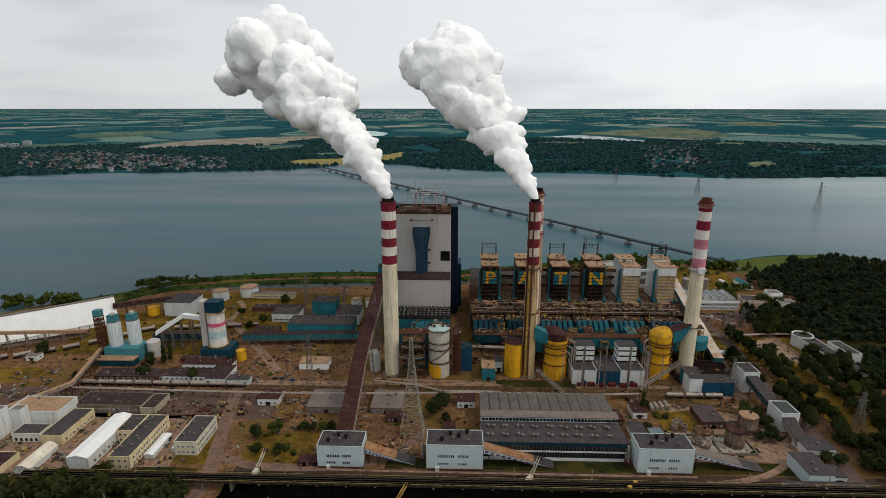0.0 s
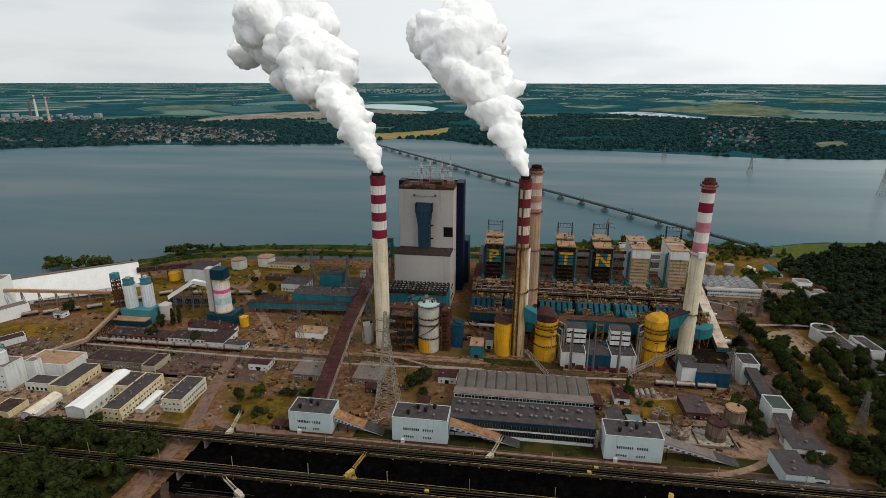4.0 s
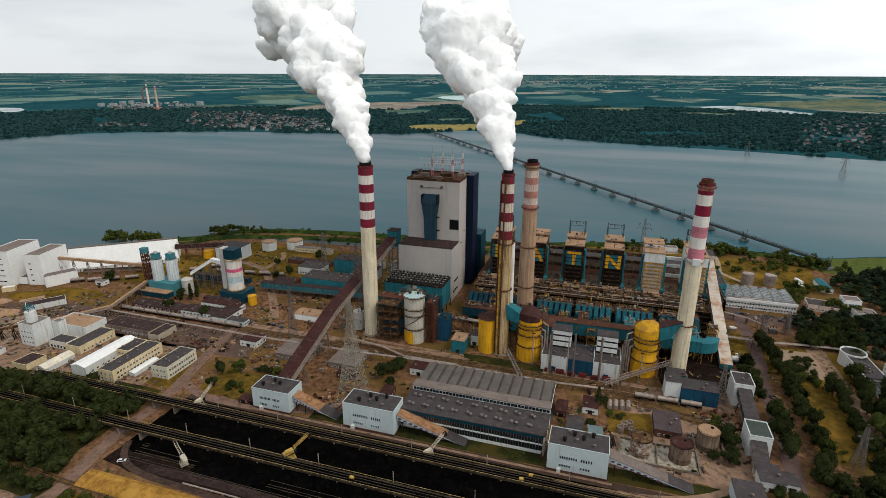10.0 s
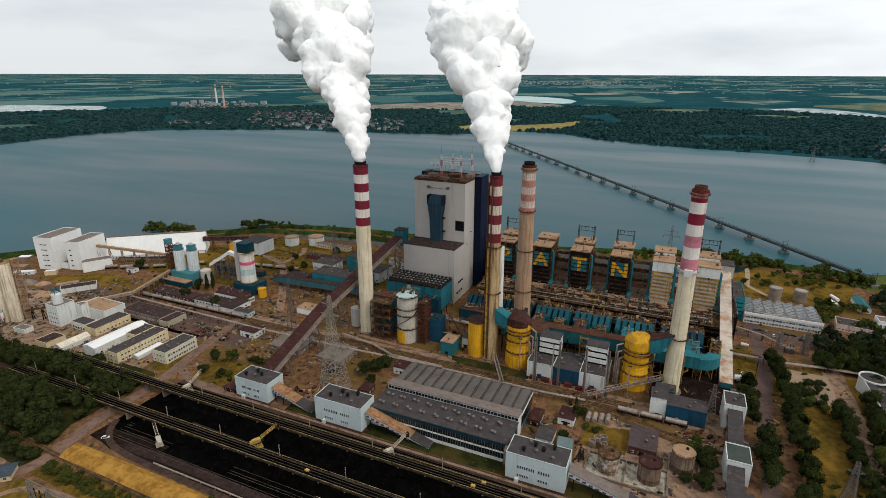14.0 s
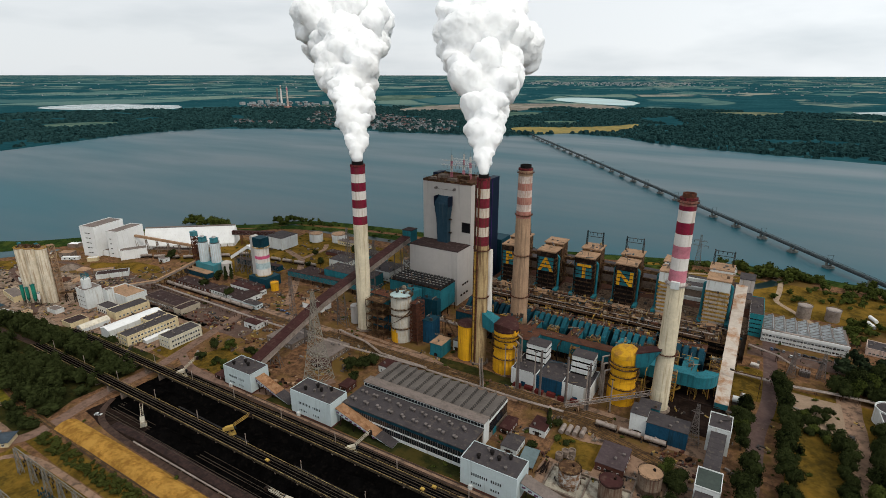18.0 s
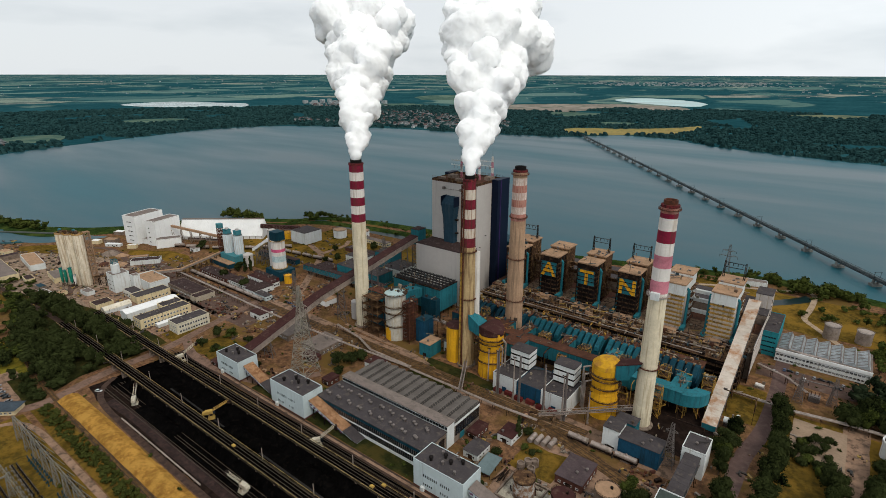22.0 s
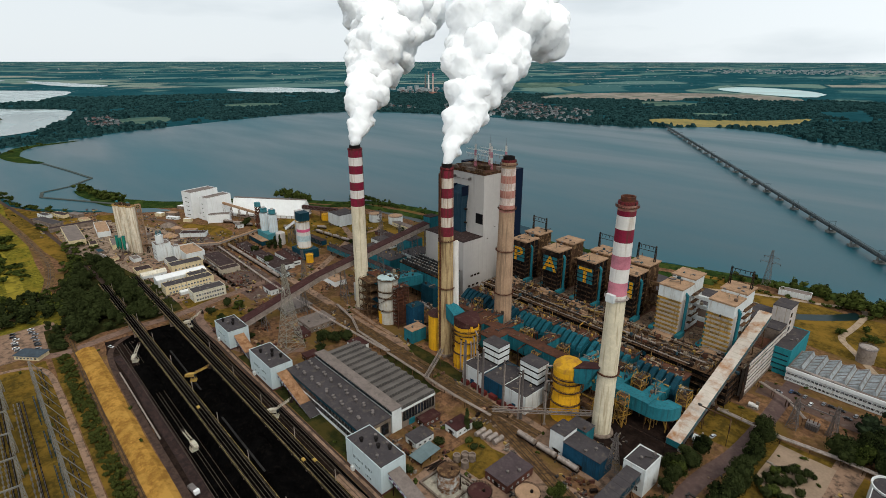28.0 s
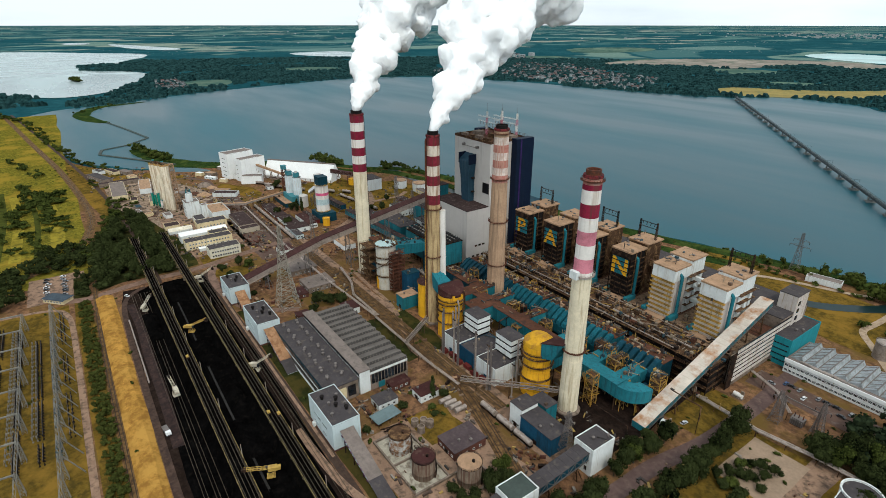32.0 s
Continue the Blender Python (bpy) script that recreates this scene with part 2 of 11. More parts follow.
# ---- mesh tools ----
class Geo:
    """Collects faces for one mesh."""

    def __init__(self):
        self.v, self.f, self.m = [], [], []

    def face(self, pts, m=0):
        i = len(self.v)
        self.v += [tuple(p) for p in pts]
        self.f.append(tuple(range(i, i + len(pts))))
        self.m.append(m)

    def hexa(self, p, m=0):
        i = len(self.v)
        self.v += [tuple(q) for q in p]
        for q in ((3, 2, 1, 0), (4, 5, 6, 7), (0, 1, 5, 4), (1, 2, 6, 5), (2, 3, 7, 6), (3, 0, 4, 7)):
            self.f.append(tuple(i + k for k in q))
            self.m.append(m)
        return self

    def box(self, x0, x1, y0, y1, z0, z1, m=0):
        return self.hexa([(x0, y0, z0), (x1, y0, z0), (x1, y1, z0), (x0, y1, z0), (x0, y0, z1), (x1, y0, z1), (x1, y1, z1), (x0, y1, z1)], m)

    def beam(self, p, q, w, h=None, m=0):
        p, q, h = Vector(p), Vector(q), h or w
        d = (q - p).normalized()
        up = Vector((0, 0, 1)) if abs(d.z) < 0.9 else Vector((0, 1, 0))
        s = d.cross(up).normalized() * (w / 2)
        u = s.cross(d).normalized() * (h / 2)
        return self.hexa([p - s - u, p + s - u, q + s - u, q - s - u, p - s + u, p + s + u, q + s + u, q - s + u], m)

    def tube(self, p, q, r0, r1=None, n=10, m=0, caps=True):
        p, q, r1 = Vector(p), Vector(q), r0 if r1 is None else r1
        d = (q - p).normalized()
        a = d.orthogonal().normalized()
        b = d.cross(a)
        i = len(self.v)
        for c, r in ((p, r0), (q, r1)):
            for k in range(n):
                t = 2 * math.pi * k / n
                self.v.append(tuple(c + (a * math.cos(t) + b * math.sin(t)) * r))
        for k in range(n):
            j = (k + 1) % n
            self.f.append((i + k, i + j, i + n + j, i + n + k))
            self.m.append(m)
        if caps:
            self.f += [tuple(i + k for k in range(n - 1, -1, -1)), tuple(i + n + k for k in range(n))]
            self.m += [m, m]
        return self

    def lathe(self, x, y, prof, n=24, m=0, caps=True):
        """Rings of (radius, height)."""
        i = len(self.v)
        for r, z in prof:
            for k in range(n):
                t = 2 * math.pi * k / n
                self.v.append((x + r * math.cos(t), y + r * math.sin(t), z))
        for a in range(len(prof) - 1):
            for k in range(n):
                j = (k + 1) % n
                self.f.append((i + a * n + k, i + a * n + j, i + (a + 1) * n + j, i + (a + 1) * n + k))
                self.m.append(m)
        if caps:
            e = i + (len(prof) - 1) * n
            self.f += [tuple(i + k for k in range(n - 1, -1, -1)), tuple(e + k for k in range(n))]
            self.m += [m, m]
        return self

    def prism(self, poly, z0, z1, m=0):
        """An upright prism over a convex outline, anticlockwise."""
        n, i = len(poly), len(self.v)
        self.v += [(x, y, z0) for x, y in poly] + [(x, y, z1) for x, y in poly]
        self.f += [tuple(i + k for k in range(n - 1, -1, -1)), tuple(i + n + k for k in range(n))]
        self.m += [m, m]
        for k in range(n):
            j = (k + 1) % n
            self.f.append((i + k, i + j, i + n + j, i + n + k))
            self.m.append(m)
        return self

    def extrude_x(self, poly, x0, x1, m=0):
        """A bar along x with the outline (y, z)."""
        n, i = len(poly), len(self.v)
        self.v += [(x0, y, z) for y, z in poly] + [(x1, y, z) for y, z in poly]
        self.f += [tuple(i + k for k in range(n - 1, -1, -1)), tuple(i + n + k for k in range(n))]
        self.m += [m, m]
        for k in range(n):
            j = (k + 1) % n
            self.f.append((i + k, i + j, i + n + j, i + n + k))
            self.m.append(m)
        return self

    def mesh(self, name, *mats):
        me = bpy.data.meshes.new(name)
        me.from_pydata(self.v, [], self.f)
        for q in mats:
            me.materials.append(q)
        if len(mats) > 1:
            me.polygons.foreach_set("material_index", self.m)
        me.validate()
        return me


def part(name, geo, material, parent=None, label="", smooth=False):
    me = geo if isinstance(geo, bpy.types.Mesh) else geo.mesh(name, *(material if isinstance(material, (list, tuple)) else [material]))
    ob = new(name, me)
    if smooth:
        me.polygons.foreach_set("use_smooth", [True] * len(me.polygons))
        me.set_sharp_from_angle(angle=radians(40))
    if parent is not None:
        ob.parent = parent
    if label:
        ob["label"] = label
    return ob


def thing(name, label, category, x=0, y=0, z=0, rz=0, group="", kind=""):
    e = new(name)
    e.empty_display_size = 0.5
    e.matrix_basis = pose(x, y, z, 0, 0, rz)
    return tagged(e, label, category, group, kind)


WIN = {}


def window_mesh(w, h, frame_mat, bars=1):
    key = (round(w, 2), round(h, 2), frame_mat.name, bars)
    if key not in WIN:
        g = Geo()
        g.box(-w / 2, w / 2, -0.02, 0.10, 0, h, 0)
        for z in (0, h - 0.12):
            g.box(-w / 2 - 0.06, w / 2 + 0.06, -0.10, 0.08, z, z + 0.12, 1)
        for k in range(bars + 2):
            x = -w / 2 + w * k / (bars + 1)
            g.box(x - 0.05, x + 0.05, -0.08, 0.06, 0.12, h - 0.12, 1)
        WIN[key] = g.mesh("window", GLASS, frame_mat)
    return WIN[key]


def windows(parent, side, hx, hy, rows, cols, z0, dz, w, h, frame_mat, a0=0.06, a1=0.94, bars=1):
    """Rows of windows on one side of a block with half sizes hx, hy."""
    me = window_mesh(w, h, frame_mat, bars)
    for r in range(rows):
        for c in range(cols):
            u = a0 + (a1 - a0) * (c + 0.5) / cols
            z = z0 + r * dz
            ob = new("window", me)
            ob.parent = parent
            ob.matrix_basis = {"s": pose(-hx + 2 * hx * u, -hy, z), "n": pose(hx - 2 * hx * u, hy, z, 0, 0, 180),
                               "e": pose(hx, -hy + 2 * hy * u, z, 0, 0, 90), "w": pose(-hx, hy - 2 * hy * u, z, 0, 0, -90)}[side]


def block(name, label, category, x0, x1, y0, y1, h, wall, roof, z0=0.0, wins=(), vents=0, parapet=0.5, group="", doors=(), rz=0, eave=0.0):
    """A flat-roofed building: wall, roof, roof edge, windows, doors and roof vents."""
    e = thing(name, label, category, (x0 + x1) / 2, (y0 + y1) / 2, z0, rz, group)
    hx, hy = (x1 - x0) / 2, (y1 - y0) / 2
    part("wall", Geo().box(-hx, hx, -hy, hy, -0.3, h), wall, e)
    r = Geo().box(-hx - eave, hx + eave, -hy - eave, hy + eave, h, h + 0.25)
    part("roof", r, roof, e)
    if parapet:
        g = Geo()
        for a in ((-hx - eave - 0.05, hx + eave + 0.05, -hy - eave - 0.05, -hy - eave + 0.3), (-hx - eave - 0.05, hx + eave + 0.05, hy + eave - 0.3, hy + eave + 0.05),
                  (-hx - eave - 0.05, -hx - eave + 0.3, -hy - eave + 0.3, hy + eave - 0.3), (hx + eave - 0.3, hx + eave + 0.05, -hy - eave + 0.3, hy + eave - 0.3)):
            g.box(*a, h + 0.1, h + 0.25 + parapet)
        part("roof_edge", g, wall, e)
    for side, rows, cols, zz, dz, w, hh, fr, *rest in wins:
        windows(e, side, hx, hy, rows, cols, zz, dz, w, hh, fr, *rest)
    for side, u, w, hh, m in doors:
        g = Geo().box(-w / 2, w / 2, -0.12, 0.1, 0, hh)
        d = part("door", g, m, e)
        d.matrix_basis = {"s": pose(-hx + 2 * hx * u, -hy, 0), "n": pose(hx - 2 * hx * u, hy, 0, 0, 0, 180), "e": pose(hx, -hy + 2 * hy * u, 0, 0, 0, 90), "w": pose(-hx, hy - 2 * hy * u, 0, 0, 0, -90)}[side]
    rnd = random.Random(int(x0 * 7 + y0 * 3) + 5)
    for k in range(vents):
        vx, vy = rnd.uniform(-hx * 0.85, hx * 0.85), rnd.uniform(-hy * 0.8, hy * 0.8)
        roof_vent(e, vx, vy, h + 0.25)
    return e


def roof_vent(e, x, y, z, r=0.5, m=None):
    key = "vent" + (m or STEEL).name
    if key not in WIN:
        g = Geo().lathe(0, 0, [(0.45, 0), (0.45, 0.9), (0.8, 0.95), (0.8, 1.3), (0.2, 1.7)], 8)
        WIN[key] = g.mesh("roof_vent", m or STEEL)
    v = new("roof_vent", WIN[key])
    v.parent = e
    v.matrix_basis = pose(x, y, z) @ Matrix.Scale(r * 2, 4)
    return v


def lattice(g, x, y, z0, z1, w0, w1, n, t=0.18, m=0):
    """A four-legged tapering lattice mast."""
    for k in range(n):
        a, b = k / n, (k + 1) / n
        za, zb = z0 + (z1 - z0) * a, z0 + (z1 - z0) * b
        wa, wb = (w0 + (w1 - w0) * a) / 2, (w0 + (w1 - w0) * b) / 2
        ca = [(x + sx * wa, y + sy * wa, za) for sx, sy in ((-1, -1), (1, -1), (1, 1), (-1, 1))]
        cb = [(x + sx * wb, y + sy * wb, zb) for sx, sy in ((-1, -1), (1, -1), (1, 1), (-1, 1))]
        for i in range(4):
            j = (i + 1) % 4
            g.beam(ca[i], cb[i], t * 1.4, m=m)
            g.beam(ca[i], cb[j], t * 0.8, m=m)
            g.beam(ca[j], cb[i], t * 0.8, m=m)
            g.beam(cb[i], cb[j], t * 0.8, m=m)


def rail_ring(g, x, y, z, r, n=20, h=1.1, t=0.10):
    """A round walkway with its railing."""
    g.lathe(x, y, [(r - 1.1, z), (r, z), (r, z + 0.15), (r - 1.1, z + 0.15)], n, caps=False)
    for k in range(n):
        a, b = 2 * math.pi * k / n, 2 * math.pi * (k + 1) / n
        p = (x + r * math.cos(a), y + r * math.sin(a))
        q = (x + r * math.cos(b), y + r * math.sin(b))
        g.beam((*p, z), (*p, z + h), t)
        for hh in (h * 0.5, h):
            g.beam((*p, z + hh), (*q, z + hh), t)


# ---- land and water ----
from mathutils.geometry import delaunay_2d_cdt, tessellate_polygon

MID = Vector((150, 100))
FLAT, FAR = 2500.0, 4600.0


def lift(x, y):
    """Far land climbs gently, so that the horizon closes inside the camera's reach."""
    d = Vector((x, y)) - MID
    r = d.length
    if r <= FLAT:
        return x, y, 0.0
    u = 1 - (FLAT / r) ** 0.9
    near = FLAT + (FAR - FLAT) * u
    z = 193.0 * (1 - near / r)
    return MID.x + d.x * near / r, MID.y + d.y * near / r, z


def smooth_line(pts, rounds=2, closed=True):
    for _ in range(rounds):
        out, n = [], len(pts)
        for i in range(n if closed else n - 1):
            a, b = pts[i], pts[(i + 1) % n]
            out += [(a[0] * 0.75 + b[0] * 0.25, a[1] * 0.75 + b[1] * 0.25), (a[0] * 0.25 + b[0] * 0.75, a[1] * 0.25 + b[1] * 0.75)]
        pts = out if closed else [pts[0]] + out + [pts[-1]]
    return pts


def ragged(pts, size, step):
    """Breaks a smooth outline into a natural one."""
    out = []
    n = len(pts)
    for i in range(n):
        a, b = Vector(pts[i]), Vector(pts[(i + 1) % n])
        k = max(1, min(12, int((b - a).length / step)))
        for j in range(k):
            p = a + (b - a) * (j / k)
            out.append((p.x + size * noise.noise((p.x / step, p.y / step, 3.3)), p.y + size * noise.noise((p.x / step, p.y / step, 9.1))))
    return out


def sheet(name, poly, z, material, label, category="ground", kind="structure"):
    pts = [lift(x, y) for x, y in poly]
    pts = [Vector((p[0], p[1], p[2] + z)) for p in pts]
    tris = tessellate_polygon([[Vector((p.x, p.y, 0)) for p in pts]])
    me = bpy.data.meshes.new(name)
    me.from_pydata(pts, [], [t for t in tris])
    me.materials.append(material)
    me.validate()
    me.update()
    if sum(f.normal.z for f in me.polygons) < 0:
        me.flip_normals()
    return tagged(new(name, me), label, category, "", kind)


def far_sheet(name, poly, z, material, label, category):
    """A sheet that follows the climbing far land."""
    xs, ys = [p[0] for p in poly], [p[1] for p in poly]
    pts = [Vector(p) for p in poly]
    edges = [(i, (i + 1) % len(poly)) for i in range(len(poly))]
    st = max(max(xs) - min(xs), max(ys) - min(ys)) / 26
    x = min(xs)
    while x < max(xs):
        y = min(ys)
        while y < max(ys):
            pts.append(Vector((x, y)))
            y += st
        x += st
    v, _, f, _, _, _ = delaunay_2d_cdt(pts, edges, [tuple(range(len(poly)))], 2, 0.01)
    me = bpy.data.meshes.new(name)
    me.from_pydata([Vector(lift(p.x, p.y)) + Vector((0, 0, z)) for p in v], [], f)
    me.materials.append(material)
    me.update()
    if sum(q.normal.z for q in me.polygons) < 0:
        me.flip_normals()
    return tagged(new(name, me), label, category, "", "structure")


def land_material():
    """Woods in many dark tones, tinted teal for haze; farther out a patchwork of fields, hedges and farms."""
    m = bpy.data.materials.new("far_country")
    m.use_nodes = True
    n, l = m.node_tree.nodes, m.node_tree.links
    b = n["Principled BSDF"]
    b.inputs["Roughness"].default_value, b.inputs["Specular IOR Level"].default_value = 0.95, 0.0

    def tex(kind, scale, src, **kw):
        t = n.new(kind)
        t.inputs["Scale"].default_value = scale
        for k, v in kw.items():
            t.inputs[k].default_value = v
        l.new(src, t.inputs["Vector"])
        return t

    def span(src, a, c, lo=0.0, hi=1.0):
        r = n.new("ShaderNodeMapRange")
        for k, v in (("From Min", a), ("From Max", c), ("To Min", lo), ("To Max", hi)):
            r.inputs[k].default_value = v
        l.new(src, r.inputs["Value"])
        return r.outputs[0]

    def times(a, c):
        q = n.new("ShaderNodeMath")
        q.operation = "MULTIPLY"
        l.new(a, q.inputs[0])
        l.new(c, q.inputs[1])
        return q.outputs[0]

    def blend(fac, a, c):
        q = n.new("ShaderNodeMixRGB")
        l.new(fac, q.inputs[0])
        l.new(a, q.inputs[1])
        if isinstance(c, tuple):
            q.inputs[2].default_value = (*c, 1)
        else:
            l.new(c, q.inputs[2])
        return q.outputs[0]

    uv = n.new("ShaderNodeUVMap")
    uv.uv_map = "plan"
    warp = tex("ShaderNodeTexNoise", 2.2, uv.outputs[0], Detail=3.0)
    ws = n.new("ShaderNodeVectorMath")
    ws.operation = "SCALE"
    ws.inputs["Scale"].default_value = 0.30
    l.new(warp.outputs["Color"], ws.inputs[0])
    wa = n.new("ShaderNodeVectorMath")
    l.new(uv.outputs[0], wa.inputs[0])
    l.new(ws.outputs[0], wa.inputs[1])
    mp = n.new("ShaderNodeMapping")
    mp.inputs["Rotation"].default_value, mp.inputs["Scale"].default_value = (0, 0, 0.35), (1.0, 0.55, 1.0)
    l.new(wa.outputs[0], mp.inputs[0])
    grain = tex("ShaderNodeTexNoise", 34.0, uv.outputs[0], Detail=5.0, Roughness=0.7)
    stand = tex("ShaderNodeTexNoise", 3.2, uv.outputs[0], Detail=5.0, Roughness=0.6)
    # distance haze is put into these teal wood colours
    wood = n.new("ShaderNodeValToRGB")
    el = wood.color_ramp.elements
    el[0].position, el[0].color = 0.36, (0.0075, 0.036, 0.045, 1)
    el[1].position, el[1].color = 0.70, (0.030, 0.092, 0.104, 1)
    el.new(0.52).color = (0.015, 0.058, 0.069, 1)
    mixn = n.new("ShaderNodeMixRGB")
    mixn.inputs[0].default_value = 0.5
    l.new(grain.outputs[0], mixn.inputs[1])
    l.new(stand.outputs[0], mixn.inputs[2])
    l.new(mixn.outputs[0], wood.inputs[0])
    cells = tex("ShaderNodeTexVoronoi", 1.9, mp.outputs[0])
    edge = n.new("ShaderNodeTexVoronoi")
    edge.feature = "DISTANCE_TO_EDGE"
    edge.inputs["Scale"].default_value = 1.9
    l.new(mp.outputs[0], edge.inputs["Vector"])
    sep = n.new("ShaderNodeSeparateColor")
    l.new(cells.outputs["Color"], sep.inputs[0])
    # field colours are paled and greyed to carry the haze too
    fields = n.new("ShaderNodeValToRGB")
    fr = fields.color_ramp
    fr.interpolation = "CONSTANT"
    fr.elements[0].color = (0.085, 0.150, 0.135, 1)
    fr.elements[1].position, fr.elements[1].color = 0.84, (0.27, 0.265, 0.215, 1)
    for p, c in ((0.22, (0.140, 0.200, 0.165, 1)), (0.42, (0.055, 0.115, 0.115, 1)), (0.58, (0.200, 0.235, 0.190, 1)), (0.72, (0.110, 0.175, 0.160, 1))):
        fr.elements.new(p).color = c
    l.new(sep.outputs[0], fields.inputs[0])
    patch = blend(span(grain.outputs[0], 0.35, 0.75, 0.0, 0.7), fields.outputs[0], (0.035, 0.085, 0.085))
    open_ = tex("ShaderNodeTexNoise", 0.75, uv.outputs[0], Detail=6.0, Roughness=0.6)
    far = n.new("ShaderNodeVectorMath")
    far.operation = "LENGTH"
    l.new(uv.outputs[0], far.inputs[0])
    mask = times(span(open_.outputs[0], 0.46, 0.50), span(sep.outputs[1], 0.34, 0.38))
    mask = times(mask, span(edge.outputs["Distance"], 0.02, 0.06))
    mask = times(mask, span(far.outputs["Value"], 3.3, 3.7))
    col = blend(mask, wood.outputs[0], patch)
    # pale farms and hamlets
    spots = tex("ShaderNodeTexVoronoi", 17.0, uv.outputs[0])
    town = tex("ShaderNodeTexNoise", 0.55, uv.outputs[0], Detail=3.0)
    spot = times(span(spots.outputs["Distance"], 0.17, 0.10), span(town.outputs[0], 0.52, 0.60))
    spot = times(spot, span(far.outputs["Value"], 3.6, 4.4))
    col = blend(spot, col, (0.36, 0.35, 0.33))
    l.new(col, b.inputs["Base Color"])
    return m


def ground_material(name, a, b2, c, s=0.03):
    """Dry soil with worn grass, grit and tracks."""
    m = mat(name, a, 0.95, var=0.34, scale=0.22, stain=b2, amount=0.5, spec=0.0)
    n, l = m.node_tree.nodes, m.node_tree.links
    bs = n["Principled BSDF"]
    src = bs.inputs["Base Color"].links[0].from_socket
    geo = n.new("ShaderNodeNewGeometry")
    no = n.new("ShaderNodeTexNoise")
    no.inputs["Scale"].default_value, no.inputs["Detail"].default_value, no.inputs["Roughness"].default_value = s, 7.0, 0.65
    l.new(geo.outputs["Position"], no.inputs["Vector"])
    r = n.new("ShaderNodeMapRange")
    r.inputs["From Min"].default_value, r.inputs["From Max"].default_value = 0.49, 0.60
    l.new(no.outputs[0], r.inputs["Value"])
    mx = n.new("ShaderNodeMixRGB")
    mx.inputs[2].default_value = (*c, 1)
    l.new(r.outputs[0], mx.inputs[0])
    l.new(src, mx.inputs[1])
    l.new(mx.outputs[0], bs.inputs["Base Color"])
    return m


def water_material(name, color, rough=0.12, spec=0.10, east_sheen=None):
    m = bpy.data.materials.new(name)
    m.use_nodes = True
    n, l = m.node_tree.nodes, m.node_tree.links
    b = n["Principled BSDF"]
    b.inputs["Roughness"].default_value, b.inputs["IOR"].default_value = rough, 1.33
    b.inputs["Specular IOR Level"].default_value = spec
    geo = n.new("ShaderNodeNewGeometry")
    no = n.new("ShaderNodeTexNoise")
    no.inputs["Scale"].default_value, no.inputs["Detail"].default_value = 0.35, 4.0
    l.new(geo.outputs["Position"], no.inputs["Vector"])
    bp = n.new("ShaderNodeBump")
    bp.inputs["Distance"].default_value, bp.inputs["Strength"].default_value = 0.06, 0.5
    l.new(no.outputs[0], bp.inputs["Height"])
    l.new(bp.outputs[0], b.inputs["Normal"])
    mp = n.new("ShaderNodeMapping")
    mp.inputs["Rotation"].default_value, mp.inputs["Scale"].default_value = (0, 0, 0.5), (0.0012, 0.005, 1)
    l.new(geo.outputs["Position"], mp.inputs[0])
    wind = n.new("ShaderNodeTexNoise")
    wind.inputs["Scale"].default_value, wind.inputs["Detail"].default_value = 1.2, 5.0
    l.new(mp.outputs[0], wind.inputs["Vector"])
    r = n.new("ShaderNodeMapRange")
    r.inputs["From Min"].default_value, r.inputs["From Max"].default_value = 0.4, 0.68
    r.inputs["To Min"].default_value, r.inputs["To Max"].default_value = rough, rough + 0.16
    l.new(wind.outputs[0], r.inputs["Value"])
    l.new(r.outputs[0], b.inputs["Roughness"])
    cr = n.new("ShaderNodeValToRGB")
    cr.color_ramp.elements[0].color = (*[c * 0.75 for c in color], 1)
    cr.color_ramp.elements[1].color = (*[c * 1.5 for c in color], 1)
    cr.color_ramp.elements[0].position, cr.color_ramp.elements[1].position = 0.38, 0.7
    l.new(wind.outputs[0], cr.inputs[0])
    l.new(cr.outputs[0], b.inputs["Base Color"])
    if east_sheen:
        # brighter sky reflection towards the east, painted as a paler base colour
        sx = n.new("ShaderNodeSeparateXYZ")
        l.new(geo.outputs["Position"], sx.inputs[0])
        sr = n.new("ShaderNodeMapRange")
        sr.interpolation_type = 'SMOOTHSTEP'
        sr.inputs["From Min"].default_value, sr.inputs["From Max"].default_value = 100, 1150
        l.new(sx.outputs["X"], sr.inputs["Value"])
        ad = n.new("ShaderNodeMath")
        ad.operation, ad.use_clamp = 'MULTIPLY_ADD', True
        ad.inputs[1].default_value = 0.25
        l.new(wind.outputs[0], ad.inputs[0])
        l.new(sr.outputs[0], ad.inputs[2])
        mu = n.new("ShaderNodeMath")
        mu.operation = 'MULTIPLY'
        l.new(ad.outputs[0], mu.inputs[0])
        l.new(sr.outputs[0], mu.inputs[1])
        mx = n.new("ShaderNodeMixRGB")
        mx.inputs[2].default_value = (*east_sheen, 1)
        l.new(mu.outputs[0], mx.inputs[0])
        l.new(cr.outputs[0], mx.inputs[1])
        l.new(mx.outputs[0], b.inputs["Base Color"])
    return m


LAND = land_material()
SOIL = ground_material("works_ground", (0.168, 0.090, 0.047), (0.078, 0.044, 0.026), (0.112, 0.070, 0.022), 0.022)
PAVED = mat("worn_concrete_paving", (0.225, 0.143, 0.096), 0.95, var=0.18, scale=0.2, stain=(0.085, 0.058, 0.041), amount=0.42, spec=0.1)
ASPH = mat("old_asphalt", (0.085, 0.053, 0.041), 0.95, var=0.15, scale=0.2, stain=(0.13, 0.10, 0.085), amount=0.3, spec=0.1)
